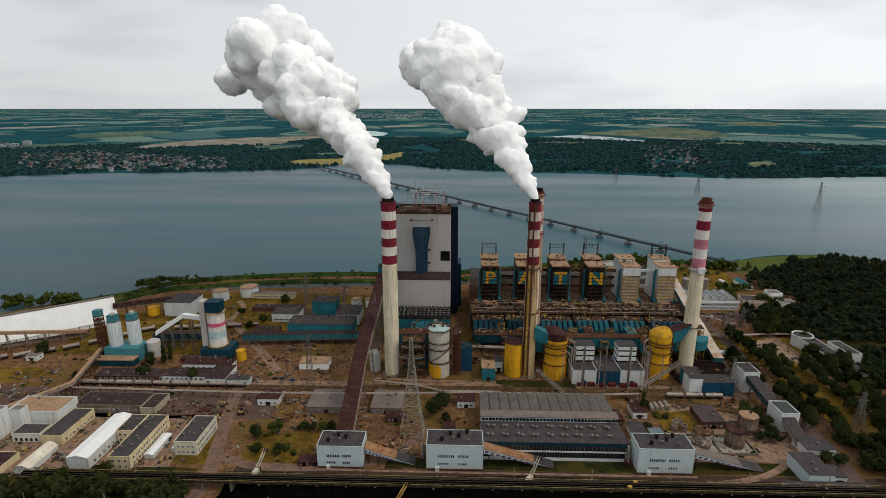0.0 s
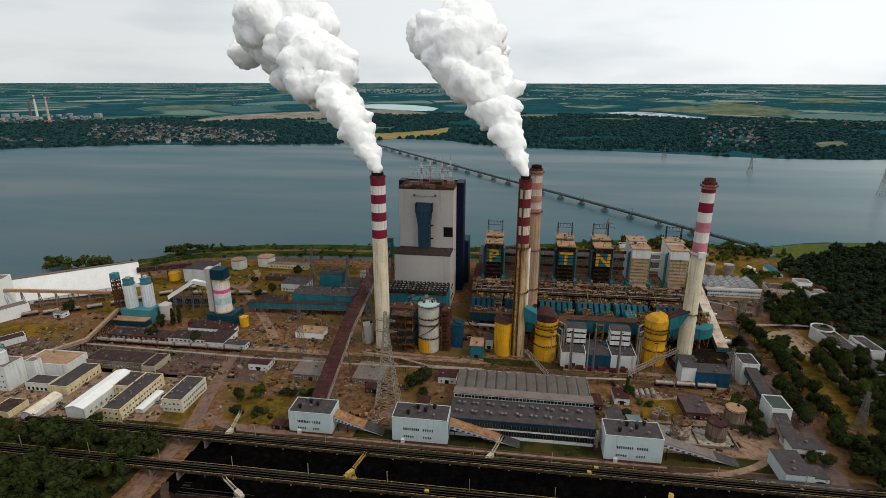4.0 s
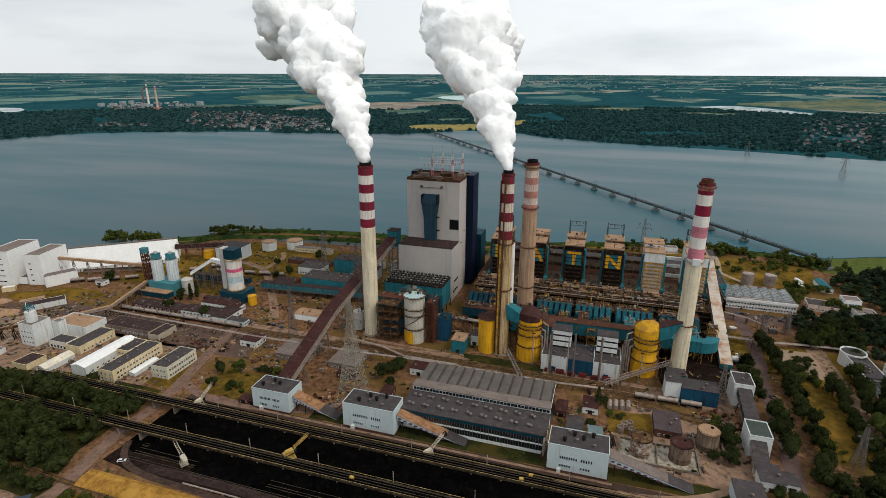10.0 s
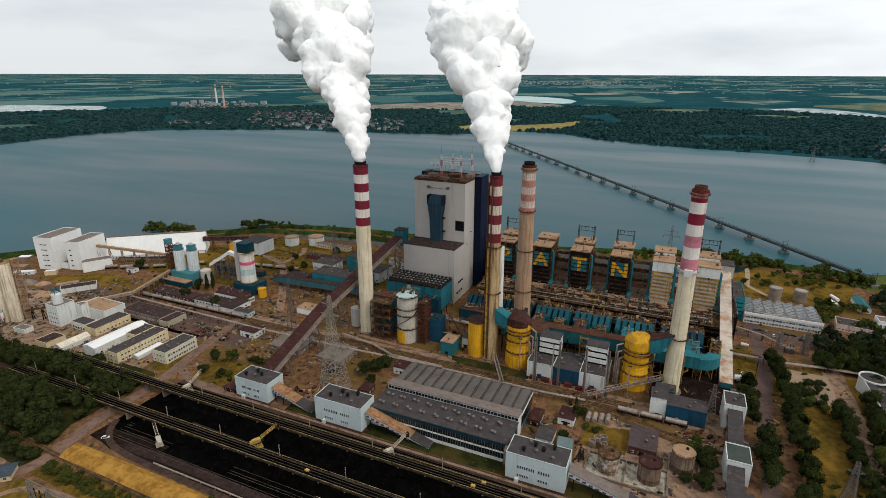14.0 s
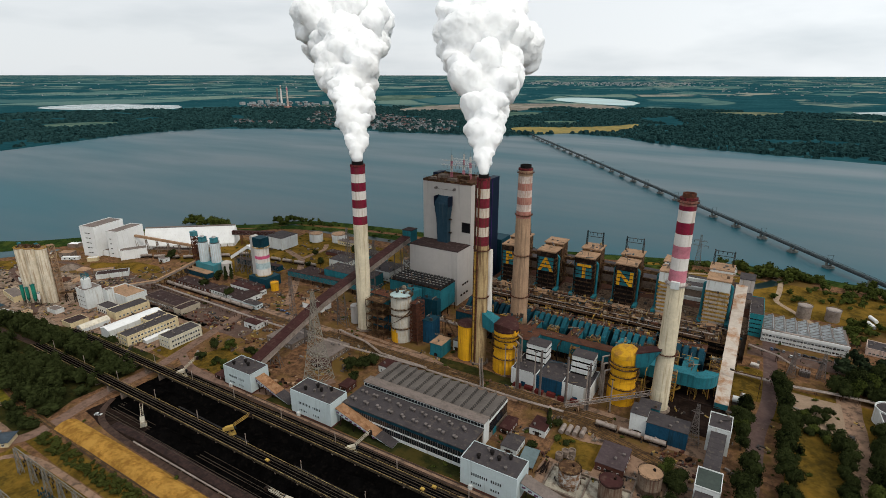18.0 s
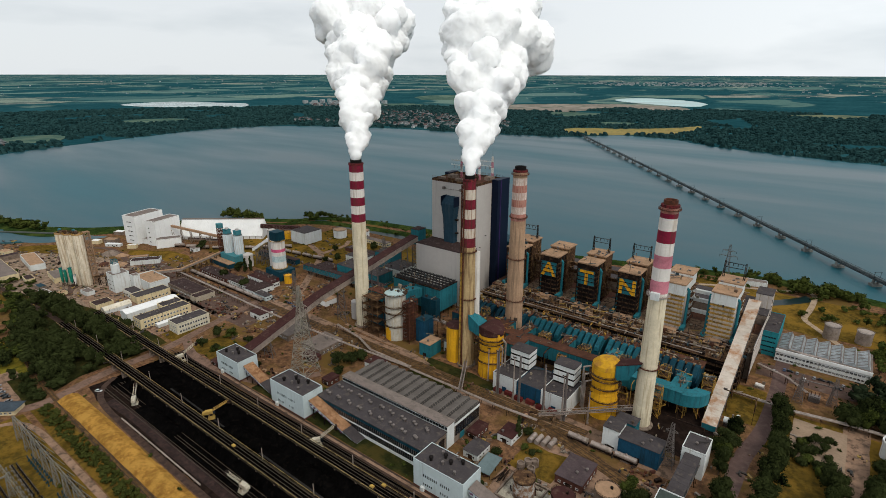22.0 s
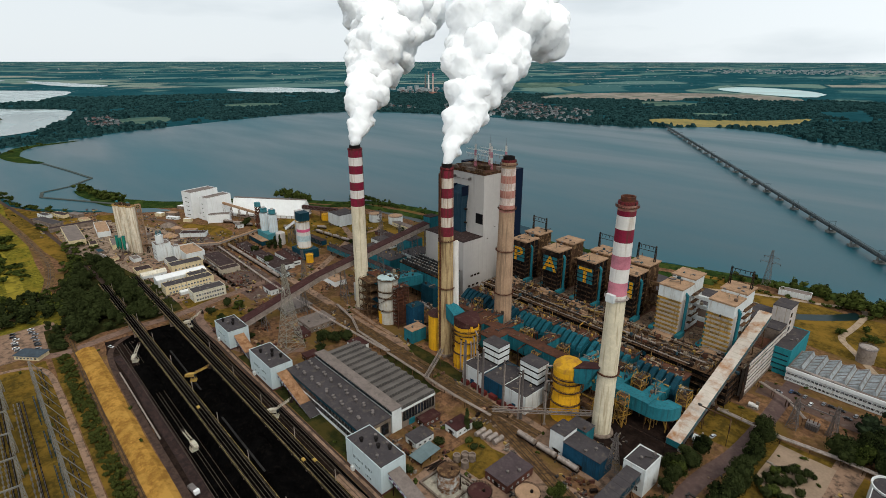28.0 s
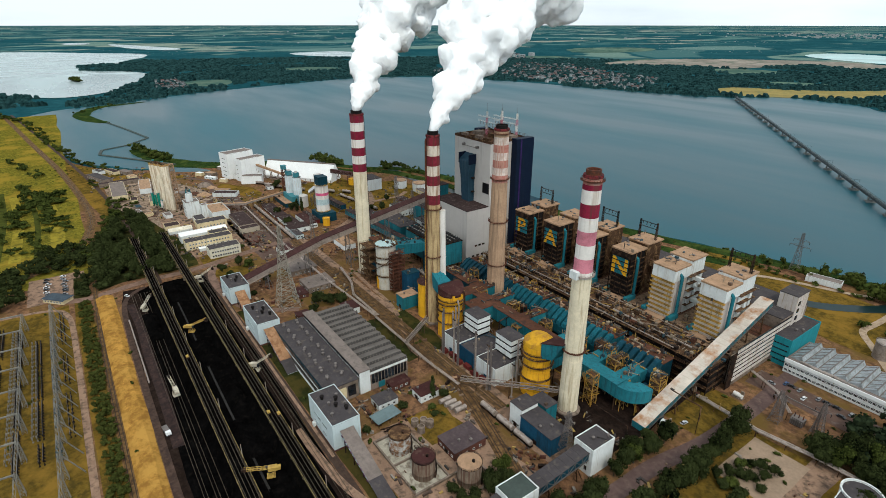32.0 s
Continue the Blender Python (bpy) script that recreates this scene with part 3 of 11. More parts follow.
COAL = mat("coal_dust", (0.0022, 0.0020, 0.0020), 0.95, var=0.5, scale=0.3, stain=(0.006, 0.005, 0.0045), amount=0.3, spec=0.0, bump=0.15)
COALDIRT_SHADE = mat("coal_stained_soil", (0.019, 0.0125, 0.0100), 0.95, var=0.35, scale=0.25, stain=(0.010, 0.007, 0.006), amount=0.5, spec=0.0)
DRY = ground_material("dry_yellow_grass", (0.30, 0.160, 0.034), (0.20, 0.100, 0.022), (0.36, 0.20, 0.045), 0.06)
GRASS = ground_material("worn_grass", (0.107, 0.068, 0.013), (0.060, 0.042, 0.011), (0.170, 0.100, 0.018), 0.035)
MEADOW = ground_material("green_meadow", (0.140, 0.116, 0.015), (0.064, 0.062, 0.011), (0.205, 0.142, 0.019), 0.018)
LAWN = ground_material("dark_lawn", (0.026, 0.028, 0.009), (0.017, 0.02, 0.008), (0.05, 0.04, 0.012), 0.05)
BALLAST = mat("brown_ballast", (0.052, 0.033, 0.024), 0.95, var=0.3, scale=0.5, stain=(0.04, 0.028, 0.024), amount=0.4, spec=0.1)
RAILBED = mat("brown_gold_ballast", (0.125, 0.072, 0.030), 0.95, var=0.3, scale=0.3, stain=(0.055, 0.033, 0.018), amount=0.5, spec=0.05)
BANK = ground_material("reed_bank", (0.022, 0.040, 0.010), (0.012, 0.022, 0.007), (0.045, 0.06, 0.014), 0.05)
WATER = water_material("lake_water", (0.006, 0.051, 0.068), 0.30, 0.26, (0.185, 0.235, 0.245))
CANAL = water_material("dark_canal_water", (0.006, 0.016, 0.016), 0.25, 0.2)
# pale base colour paints the bright sky mirrored in the far lakes
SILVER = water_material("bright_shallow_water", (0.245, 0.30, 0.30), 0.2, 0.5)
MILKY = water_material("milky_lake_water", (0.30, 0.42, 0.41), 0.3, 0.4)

# one ground sheet from the works to the horizon
RINGS, SECT = 90, 144
gv, gf, guv = [], [], []
for i in range(RINGS + 1):
    u = i / RINGS
    r_true = 12 + 1500 * u if u < 0.6 else 912 * (60 ** ((u - 0.6) / 0.4))
    for k in range(SECT):
        a = 2 * math.pi * k / SECT
        tx, ty = MID.x + r_true * math.cos(a), MID.y + r_true * math.sin(a)
        lx, ly, lz = lift(tx, ty)
        gv.append((lx, ly, lz))
        guv.append((tx / 1000, ty / 1000))
for i in range(RINGS):
    for k in range(SECT):
        j = (k + 1) % SECT
        gf.append((i * SECT + k, i * SECT + j, (i + 1) * SECT + j, (i + 1) * SECT + k)[::-1])
gf.append(tuple(range(SECT)))
gme = bpy.data.meshes.new("ground")
gme.from_pydata(gv, [], gf)
guvl = gme.uv_layers.new(name="plan")
for lp in gme.loops:
    guvl.data[lp.index].uv = guv[lp.vertex_index]
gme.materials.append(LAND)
gme.update()
if sum(p.normal.z for p in gme.polygons) < 0:
    gme.flip_normals()
tagged(new("ground", gme), "wide flat country of dark woods, fields and villages", "ground", "", "structure")

SHORE = [(-1172, 100), (-1129, 123), (-922, 147), (-707, 171), (-614, 195), (-550, 240), (-520, 278), (-480, 332), (-452, 440), (-404, 499), (-350, 530), (-325, 572), (-272, 590),
         (-190, 606), (-102, 611), (-30, 612), (50, 634), (128, 662), (200, 682), (270, 676), (340, 668), (420, 704), (500, 712), (545, 668), (700, 650), (1000, 700), (1500, 900),
         (1900, 1500), (1234, 1579), (758, 1490), (451, 1590), (151, 1637), (-110, 1740), (-200, 1850), (-380, 1860), (-430, 1790), (-480, 1700), (-668, 1640),
         (-794, 1603), (-1193, 1543), (-1560, 1334), (-1610, 1090), (-1524, 800), (-1450, 530), (-1381, 419), (-1318, 299), (-1285, 177)]
LAKE = ragged(smooth_line(SHORE, 2), 9, 45)
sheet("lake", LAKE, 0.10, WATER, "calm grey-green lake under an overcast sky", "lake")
WEST_LAKE = [(-1555, 150), (-2127, -248), (-4569, -602), (-4700, 100), (-4170, 484), (-3925, 789), (-3515, 710), (-3246, 561), (-2959, 513), (-2862, 310), (-2566, 290), (-2344, 550), (-1995, 458), (-1648, 348), (-1535, 242)]
FAR_LAKE = [(-3441, 1527), (-3584, 1955), (-3200, 2090), (-2894, 2175), (-2583, 1893), (-3026, 1580)]
MILKY_LAKE = [(-1330, 4200), (-1200, 4777), (-613, 4260), (-501, 3558), (-879, 3758)]
PIT = [(-1521, 2429), (-1640, 2800), (-1576, 3123), (-1475, 3320), (-1132, 3600), (-923, 3682), (-615, 3557), (-494, 3290), (-614, 3087), (-816, 3242), (-923, 3109), (-957, 2769), (-1250, 2650)]
YELLOW_FIELD = [(-629, 1917), (-593, 2019), (-453, 2055), (-308, 2220), (-242, 2400), (-225, 2154), (-222, 2110), (-240, 1951), (-300, 1925), (-387, 1850), (-450, 1790), (-540, 1790)]
ASH_PONDS = [(523, 3544), (796, 3845), (957, 3579), (1107, 3140), (998, 3035), (800, 3217)]
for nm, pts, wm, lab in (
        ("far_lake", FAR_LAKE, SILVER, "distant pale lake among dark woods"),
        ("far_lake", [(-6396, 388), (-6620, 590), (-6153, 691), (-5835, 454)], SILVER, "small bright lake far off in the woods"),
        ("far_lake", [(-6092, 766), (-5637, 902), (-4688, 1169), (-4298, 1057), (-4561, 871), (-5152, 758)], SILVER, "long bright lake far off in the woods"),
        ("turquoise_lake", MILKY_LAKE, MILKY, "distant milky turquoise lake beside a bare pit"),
        ("western_lake", WEST_LAKE, SILVER, "lake with wooded spits, its sky glare painted pale")):
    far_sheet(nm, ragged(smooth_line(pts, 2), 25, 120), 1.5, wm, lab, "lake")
far_sheet("bare_pit", ragged(smooth_line(PIT, 2), 40, 120), 1.2, mat("pale_mine_soil", (0.20, 0.175, 0.145), 0.95, var=0.3, scale=0.012, stain=(0.10, 0.11, 0.085), amount=0.42), "bare greyish-brown open pit land in the distance", "ground")
far_sheet("shore_field", ragged(smooth_line(YELLOW_FIELD, 1), 12, 60), 0.3, mat("pale_yellow_field", (0.22, 0.17, 0.055), 0.95, var=0.2, scale=0.03, stain=(0.11, 0.12, 0.05), amount=0.35), "yellow grass field behind the lake shore", "ground")
far_sheet("ash_ponds", ragged(smooth_line(ASH_PONDS, 1), 20, 90), 1.2, mat("pale_ash_water", (0.34, 0.38, 0.39), 0.5, var=0.35, scale=0.012, stain=(0.10, 0.15, 0.15), amount=0.4), "pale ash ponds in long strips far off", "ground")
PALE_GREEN = mat("pale_green_field", (0.085, 0.125, 0.095), 0.95, var=0.2, scale=0.01, stain=(0.045, 0.085, 0.07), amount=0.5, spec=0.0)
OLIVE = mat("olive_field", (0.125, 0.135, 0.085), 0.95, var=0.2, scale=0.01, stain=(0.06, 0.095, 0.07), amount=0.5, spec=0.0)
CLEAR_FIELDS = [
    (PALE_GREEN, [(-2719, 3619), (-2660, 4300), (-2322, 4279), (-2361, 3334)]),
    (PALE_GREEN, [(-1059, 2699), (-842, 2804), (-729, 2604), (-820, 2446), (-1021, 2581)]),
    (PALE_GREEN, [(-1600, 2600), (-1690, 3100), (-1600, 3120), (-1530, 2440)]),
    (PALE_GREEN, [(-2848, 3708), (-2763, 4272), (-2427, 4408), (-2141, 3848), (-2287, 3193)]),
    (OLIVE, [(762, 4082), (1326, 4499), (2003, 5395), (2050, 4557), (1789, 3646), (1458, 3436), (1105, 3725)]),
    (OLIVE, [(3209, 7195), (3991, 7518), (3466, 5981), (2832, 5609)]),
    (OLIVE, [(1025, 1965), (1156, 2015), (1071, 1827), (944, 1784)]),
    (PALE_GREEN, [(-1785, 536), (-1855, 632), (-1800, 734), (-1621, 683), (-1620, 577)]),
    (PALE_GREEN, [(-2330, 2650), (-2100, 2900), (-1850, 2700), (-2000, 2450)]),
    (OLIVE, [(330, 2950), (480, 3120), (760, 3060), (620, 2860)]),
    (OLIVE, [(1330, 2900), (1460, 3120), (1600, 3010), (1440, 2820)]),
    (PALE_GREEN, [(-2250, 1080), (-2150, 1320), (-1950, 1260), (-2020, 1020)]),
    (OLIVE, [(-160, 3150), (120, 3420), (380, 3350), (150, 3060)]),
    (PALE_GREEN, [(-700, 2180), (-560, 2330), (-400, 2330), (-520, 2150)])]
for fm, pts in CLEAR_FIELDS:
    far_sheet("clearing", ragged(smooth_line(pts, 1), 22, 90), 0.9, fm, "pale farm field among dark woods", "field")

sheet("lake_shallows", ragged(smooth_line([(560, 690), (700, 668), (1000, 730), (1420, 900), (1100, 960), (760, 840)], 2), 12, 60), 0.14, water_material("sandy_shallow_water", (0.13, 0.15, 0.10), 0.2), "pale sandy shallows of the lake", "lake")
sheet("reed_island", ragged(smooth_line([(-1330, 370), (-1308, 310), (-1300, 250), (-1180, 200), (-1070, 210), (-1000, 250), (-1012, 264), (-1066, 247), (-1165, 232), (-1270, 270), (-1285, 312), (-1310, 372)], 1), 3, 25), 0.3, BANK, "narrow curved reed island in the lake")
sheet("reed_island", ragged(smooth_line([(-700, 262), (-668, 296), (-600, 305), (-545, 304), (-566, 286), (-640, 258)], 1), 3, 20), 0.3, BANK, "low green reed island by the shore")
# the works' own ground, laid over the sheet
SITE = [(-1250, 60), (-1130, 112), (-920, 138), (-707, 161), (-610, 186), (-545, 232), (-490, 320), (-465, 440), (-415, 495), (-358, 524), (-330, 562), (-272, 580), (-190, 596), (-102, 600), (-30, 600), (50, 622), (128, 650),
        (200, 670), (270, 664), (335, 658), (380, 600), (330, 480), (300, 380), (305, 300), (330, 200), (340, 60), (340, -60), (-100, -60), (-500, -40), (-1250, -40)]
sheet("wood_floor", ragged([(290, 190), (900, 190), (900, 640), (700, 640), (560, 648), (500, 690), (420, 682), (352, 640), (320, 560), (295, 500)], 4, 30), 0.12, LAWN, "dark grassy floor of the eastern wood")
sheet("works_yard", ragged(smooth_line(SITE, 1), 3, 25), 0.16, SOIL, "bare brown soil of the power station with worn dry grass")


def rect(name, x0, x1, y0, y1, z, m, label, cat="ground", rag=1.2):
    pts = [(x0, y0), (x1, y0), (x1, y1), (x0, y1)]
    return sheet(name, ragged(pts, rag, 9) if rag else pts, z, m, label, cat)


def strip(name, line, w, z, m, label, cat="road"):
    """A road or track of even width along a line."""
    line = smooth_line(line, 2, closed=False)
    left, right = [], []
    for i, p in enumerate(line):
        a, b = Vector(line[max(0, i - 1)]), Vector(line[min(len(line) - 1, i + 1)])
        d = (b - a).normalized()
        nrm = Vector((-d.y, d.x)) * (w / 2)
        left.append((p[0] + nrm.x, p[1] + nrm.y))
        right.append((p[0] - nrm.x, p[1] - nrm.y))
    g = Geo()
    for i in range(len(line) - 1):
        g.face([(*right[i], z), (*right[i + 1], z), (*left[i + 1], z), (*left[i], z)])
    return tagged(part(name, g, m), label, cat, "", "structure")


rect("coal_yard", -122, 335, 188.5, 247, 0.24, COAL, "black coal storage yard covered in coal dust", "ground", 2.0)
rect("coal_fringe", -122, -62, 186, 199, 0.30, COALDIRT_SHADE, "coal-stained brown soil at the yard's end", "ground", 3)
rect("coal_fringe", -62, 335, 185, 189.5, 0.30, COALDIRT_SHADE, "coal-stained brown soil beside the coal yard", "ground", 2.5)
rect("works_road_south", -122, 335, 247, 251, 0.30, BALLAST, "dark brown track beside the coal yard", "road", 0.6)
rect("grass_verge", -40, 190, 252, 262, 0.24, LAWN, "dark worn lawn before the crusher houses", "ground", 1.5)
strip("yard_road", [(335, 184.5), (200, 184), (100, 183.6), (0, 183.6), (-80, 184.5), (-104, 187), (-116, 194), (-122, 204)], 3.6, 0.34, mat("coal_grey_track", (0.060, 0.038, 0.029), 0.95, var=0.25, scale=0.25, stain=(0.035, 0.023, 0.019), amount=0.5, spec=0.05), "dirt road along the coal yard")
strip("west_road", [(-150, 144), (-130, 151), (-124.5, 160), (-126, 175), (-130.5, 190), (-134, 212), (-133, 240), (-144, 283), (-152, 320), (-156, 340)], 8, 0.36, mat("pinkish_road_dust", (0.165, 0.105, 0.078), 0.95, var=0.15, scale=0.2, stain=(0.10, 0.064, 0.048), amount=0.4, spec=0.05), "pale dusty road into the works")
strip("yard_track", [(-140, 262), (-118, 252), (-100, 250), (-60, 252), (-34, 262), (-18, 290)], 6, 0.31, bpy.data.materials["pinkish_road_dust"], "pale dirt track past the crusher houses")
rect("meadow", -1200, -170, -30, 172, 0.22, MEADOW, "yellow-green meadow beyond the railway", "ground", 6)
FIELDS = [mat("mown_field", (0.21, 0.165, 0.022), 0.95, var=0.2, scale=0.1, stain=(0.10, 0.085, 0.015), amount=0.4, spec=0.0), mat("dark_field", (0.05, 0.056, 0.012), 0.95, var=0.25, scale=0.15, stain=(0.03, 0.035, 0.01), amount=0.4, spec=0.0)]
for k in range(9):
    y = 20 + k * 16
    strip("field_band", [(-620 + k * 24, y - 4), (-440 + k * 12, y + 4), (-262 + k * 4, y + 2)], (9, 5, 12)[k % 3], 0.27, FIELDS[k % 2], "narrow mown band of the meadow", "field")
rect("switchyard_grass", -122, 335, 20, 153, 0.24, GRASS, "yellowing grass of the outdoor switchyard", "ground", 1.5)
strip("switchyard_track", [(335, 154), (100, 154), (-60, 154), (-108, 153), (-122, 140), (-124, 100)], 3.4, 0.32, PAVED, "dirt track beside the switchyard")
bank = Geo()
prof = [(169.5, 0.2), (171.5, 1.4), (174.5, 2.2), (178.5, 2.0), (181.5, 0.2)]
xs = [-120 + 9.0 * i for i in range(51)]
rows_ = [[(x, y + 0.6 * noise.noise((x * 0.07, y, 1)), max(0.2, z + 0.5 * noise.noise((x * 0.09, y * 0.3, 7)) * (z > 0.5))) for y, z in prof] for x in xs]
for i in range(len(xs) - 1):
    for k in range(len(prof) - 1):
        bank.face([rows_[i][k], rows_[i + 1][k], rows_[i + 1][k + 1], rows_[i][k + 1]])
tagged(part("grass_bank", bank, DRY, smooth=True), "long bank of dry golden grass beside the coal yard", "bank", "", "structure")
strip("rail_bed_hedge", [(335, 168), (100, 168), (-60, 168), (-144, 171), (-181, 172.5), (-227, 181), (-270, 192), (-330, 203), (-400, 202)], 3.2, 0.40, RAILBED, "brown ballast bed of a single railway track", "railway")
strip("rail_bed_west", [(-122, 214), (-227, 214), (-343, 208), (-509, 193), (-794, 155), (-1186, 100), (-1250, 90)], 4.5, 0.38, BALLAST, "brown railway bed curving out of the works", "railway")
strip("rail_curve", [(-1250, 75), (-1152, 88), (-810, 132), (-604, 161), (-443, 177), (-338, 184), (-274, 175), (-244, 166), (-215, 148), (-190, 122), (-180, 80)], 8, 0.42, RAILBED, "brown railway curve beside the meadow", "railway")
sheet("west_meadow", ragged(smooth_line([(-1200, 92), (-922, 136), (-707, 158), (-612, 182), (-545, 228), (-480, 250), (-470, 200), (-380, 205), (-300, 196), (-420, 180), (-503, 166), (-800, 134), (-1150, 92)], 1), 4, 30), 0.20, GRASS, "rough grass between railway and lake")
rect("car_park", -186, -134, 128, 166, 0.30, PAVED, "pale worn concrete car park", "road", 1.5)
sheet("wood_floor", ragged([(-352, 206), (-300, 230), (-205, 249), (-143, 248), (-140.5, 232), (-141, 190), (-135, 173), (-200, 173.5), (-296, 197)], 1.6, 12), 0.33, LAWN, "dark floor sheet under the western wood")
rect("hedge_grass", -124, 335, 156.4, 166.2, 0.27, GRASS, "rough yellow grass under the hedge", "ground", 1.2)
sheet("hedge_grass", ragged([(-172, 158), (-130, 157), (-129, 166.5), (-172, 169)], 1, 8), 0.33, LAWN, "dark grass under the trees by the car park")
rect("works_street", -160, 200, 331, 347, 0.22, PAVED, "worn concrete street between the halls", "road", 1.5)
TRK = [(-165, 336), (-60, 335.5), (40, 335), (94, 334.5), (124, 332), (158, 323), (190, 313)]
strip("works_railway", TRK, 8.5, 0.29, RAILBED, "brown-gold railway bed through the works", "railway")
RAILM = mat("dark_rail", (0.035, 0.024, 0.018), 0.5, 0.4, var=0.2)
for off in (-2.9, -1.4, 1.4, 2.9):
    strip("rail", [(x, y + off) for x, y in TRK], 0.4, 0.42, RAILM, "dark steel rail on brown ballast", "rail")
for off in (-0.8, 0.8):
    strip("rail", [(335, 168 + off), (100, 168 + off), (-60, 168 + off), (-144, 171 + off), (-181, 172.5 + off), (-227, 181 + off), (-270, 192 + off), (-330, 203 + off), (-400, 202 + off)], 0.35, 0.52, RAILM, "dark steel rail on brown ballast", "rail")
    strip("rail", [(-810, 132 + off), (-604, 161 + off), (-443, 177 + off), (-338, 184 + off), (-274, 175 + off), (-244, 166 + off), (-215, 148 + off), (-190, 122 + off)], 0.35, 0.54, RAILM, "dark steel rail on brown ballast", "rail")
rect("west_yard", -300, -160, 240, 300, 0.20, PAVED, "concrete yard round the offices", "road", 3)
rect("west_storage", -330, -120, 296, 332, 0.20, ASPH, "dark storage yard with scrap", "road", 3)
rect("west_grass", -160, -138, 252, 284, 0.26, GRASS, "worn grass beside the road", "ground", 3)
rect("round_lawn", -122, -84, 254, 284, 0.26, GRASS, "patch of worn grass with bushes", "ground", 5)
rect("north_grass", -280, -60, 430, 530, 0.20, GRASS, "dry grass among the storage tanks", "ground", 5)
strip("north_road", [(-135, 359), (-148, 378), (-178, 416), (-193, 435), (-212, 456), (-228, 461), (-248, 469)], 7, 0.34, PAVED, "pale dirt road among the halls and tanks")
strip("north_road", [(-212, 456), (-213, 480), (-212, 491), (-224, 508)], 5.5, 0.36, PAVED, "pale dirt track to the tanks")
rect("tank_grass", -330, -200, 385, 470, 0.22, GRASS, "dry grass beside the silos", "ground", 5)
sheet("lime_grass", ragged([(-394, 331), (-383, 322), (-345, 330), (-320, 340), (-300, 352), (-323, 362), (-357, 356)], 2, 9), 0.22, GRASS, "dry golden grass strip")
sheet("concrete_yard", ragged(smooth_line([(-470, 204), (-400, 204), (-300, 210), (-240, 238), (-280, 262), (-292, 302), (-330, 312), (-400, 300), (-455, 268), (-482, 250)], 1), 2, 12), 0.19, mat("pale_worn_concrete", (0.26, 0.19, 0.138), 0.95, var=0.2, scale=0.16, stain=(0.105, 0.072, 0.048), amount=0.5, spec=0.05), "pale worn concrete yard of the cement works", "road")
sheet("shore_reeds", ragged(smooth_line([(-610, 262), (-545, 279), (-512, 306), (-484, 340), (-466, 376), (-450, 430), (-470, 445), (-492, 385), (-520, 352), (-560, 318), (-615, 292)], 1), 3, 12), 0.26, BANK, "green reed bank along the shore")
sheet("shore_pond", ragged(smooth_line([(-545, 262), (-515, 268), (-492, 292), (-468, 330), (-474, 340), (-512, 304), (-545, 277)], 1), 1, 10), 0.31, WATER, "narrow pond behind the reed bank", "lake")
sheet("shore_grass", ragged([(-510, 256), (-480, 250), (-445, 276), (-440, 300), (-462, 304), (-490, 280)], 2, 10), 0.24, GRASS, "golden grass by the pond")
strip("cement_road", [(-300, 236), (-350, 262), (-400, 268), (-440, 274), (-452, 292), (-432, 314), (-400, 322), (-340, 306)], 6, 0.29, ASPH, "grey road through the cement yard")
rect("silo_lawn", 26, 84, 320, 352, 0.26, LAWN, "lawn before the yellow tanks", "ground", 3)
strip("silo_path", [(-60, 352), (-20, 349), (10, 349), (36, 343), (56, 334), (74, 328), (95, 331)], 3, 0.32, PAVED, "pale curved path past the yellow tank", "path")
rect("coal_floor", 160, 206, 352, 400, 0.26, COALDIRT_SHADE, "coal-black ground under the conveyor", "ground", 3)
rect("tank_yard", 128, 200, 262, 322, 0.24, PAVED, "worn concrete yard round the tanks", "ground", 4)
rect("tank_lawn", 127, 152, 291, 315, 0.27, GRASS, "scrubby yellow grass beside the tanks", "ground", 3)
strip("east_road", [(210, 230), (219, 290), (222, 340), (222, 372), (228, 400), (229, 440), (228, 480), (226, 520)], 8.5, 0.32, mat("reddish_asphalt", (0.095, 0.062, 0.055), 0.95, var=0.15, scale=0.2, stain=(0.13, 0.09, 0.075), amount=0.35), "reddish-brown main road of the works")
# dark sheet paints the deep shade below the ducts and filters
rect("duct_floor", 40, 204, 396, 437, 0.25, COALDIRT_SHADE, "ground under the ducts and filters, darkened for their shade", "ground", 2)
strip("south_path", [(102, 242), (150, 245), (176, 255), (190, 268), (197, 282)], 4, 0.34, PAVED, "pale curved path")
rect("workshop_street", 214, 300, 470, 489, 0.30, ASPH, "asphalt street before the workshop", "road", 1)
rect("east_lawn_a", 204, 224, 405, 448, 0.26, GRASS, "dry lawn by the main road", "ground", 2)
rect("east_lawn_b", 236, 270, 300, 392, 0.28, GRASS, "long dry lawn between rows of trees", "ground", 2)
rect("east_lawn_c", 234, 262, 440, 468, 0.28, SOIL, "bare ground under the transformer gantry", "ground", 2)
rect("park_lawn", 226, 300, 388, 432, 0.26, GRASS, "dry park lawn under trees", "ground", 3)
rect("plaza", 240, 266, 390, 428, 0.34, mat("pale_paving", (0.25, 0.18, 0.125), 0.95, var=0.15), "paved square with shrub beds", "road", 0.8)
rect("plaza_walk", 264, 276, 300, 440, 0.32, PAVED, "paved walk under the trees", "path", 0.8)
rect("shore_meadow", 90, 320, 560, 640, 0.24, GRASS, "rough green meadow by the lake", "ground", 6)
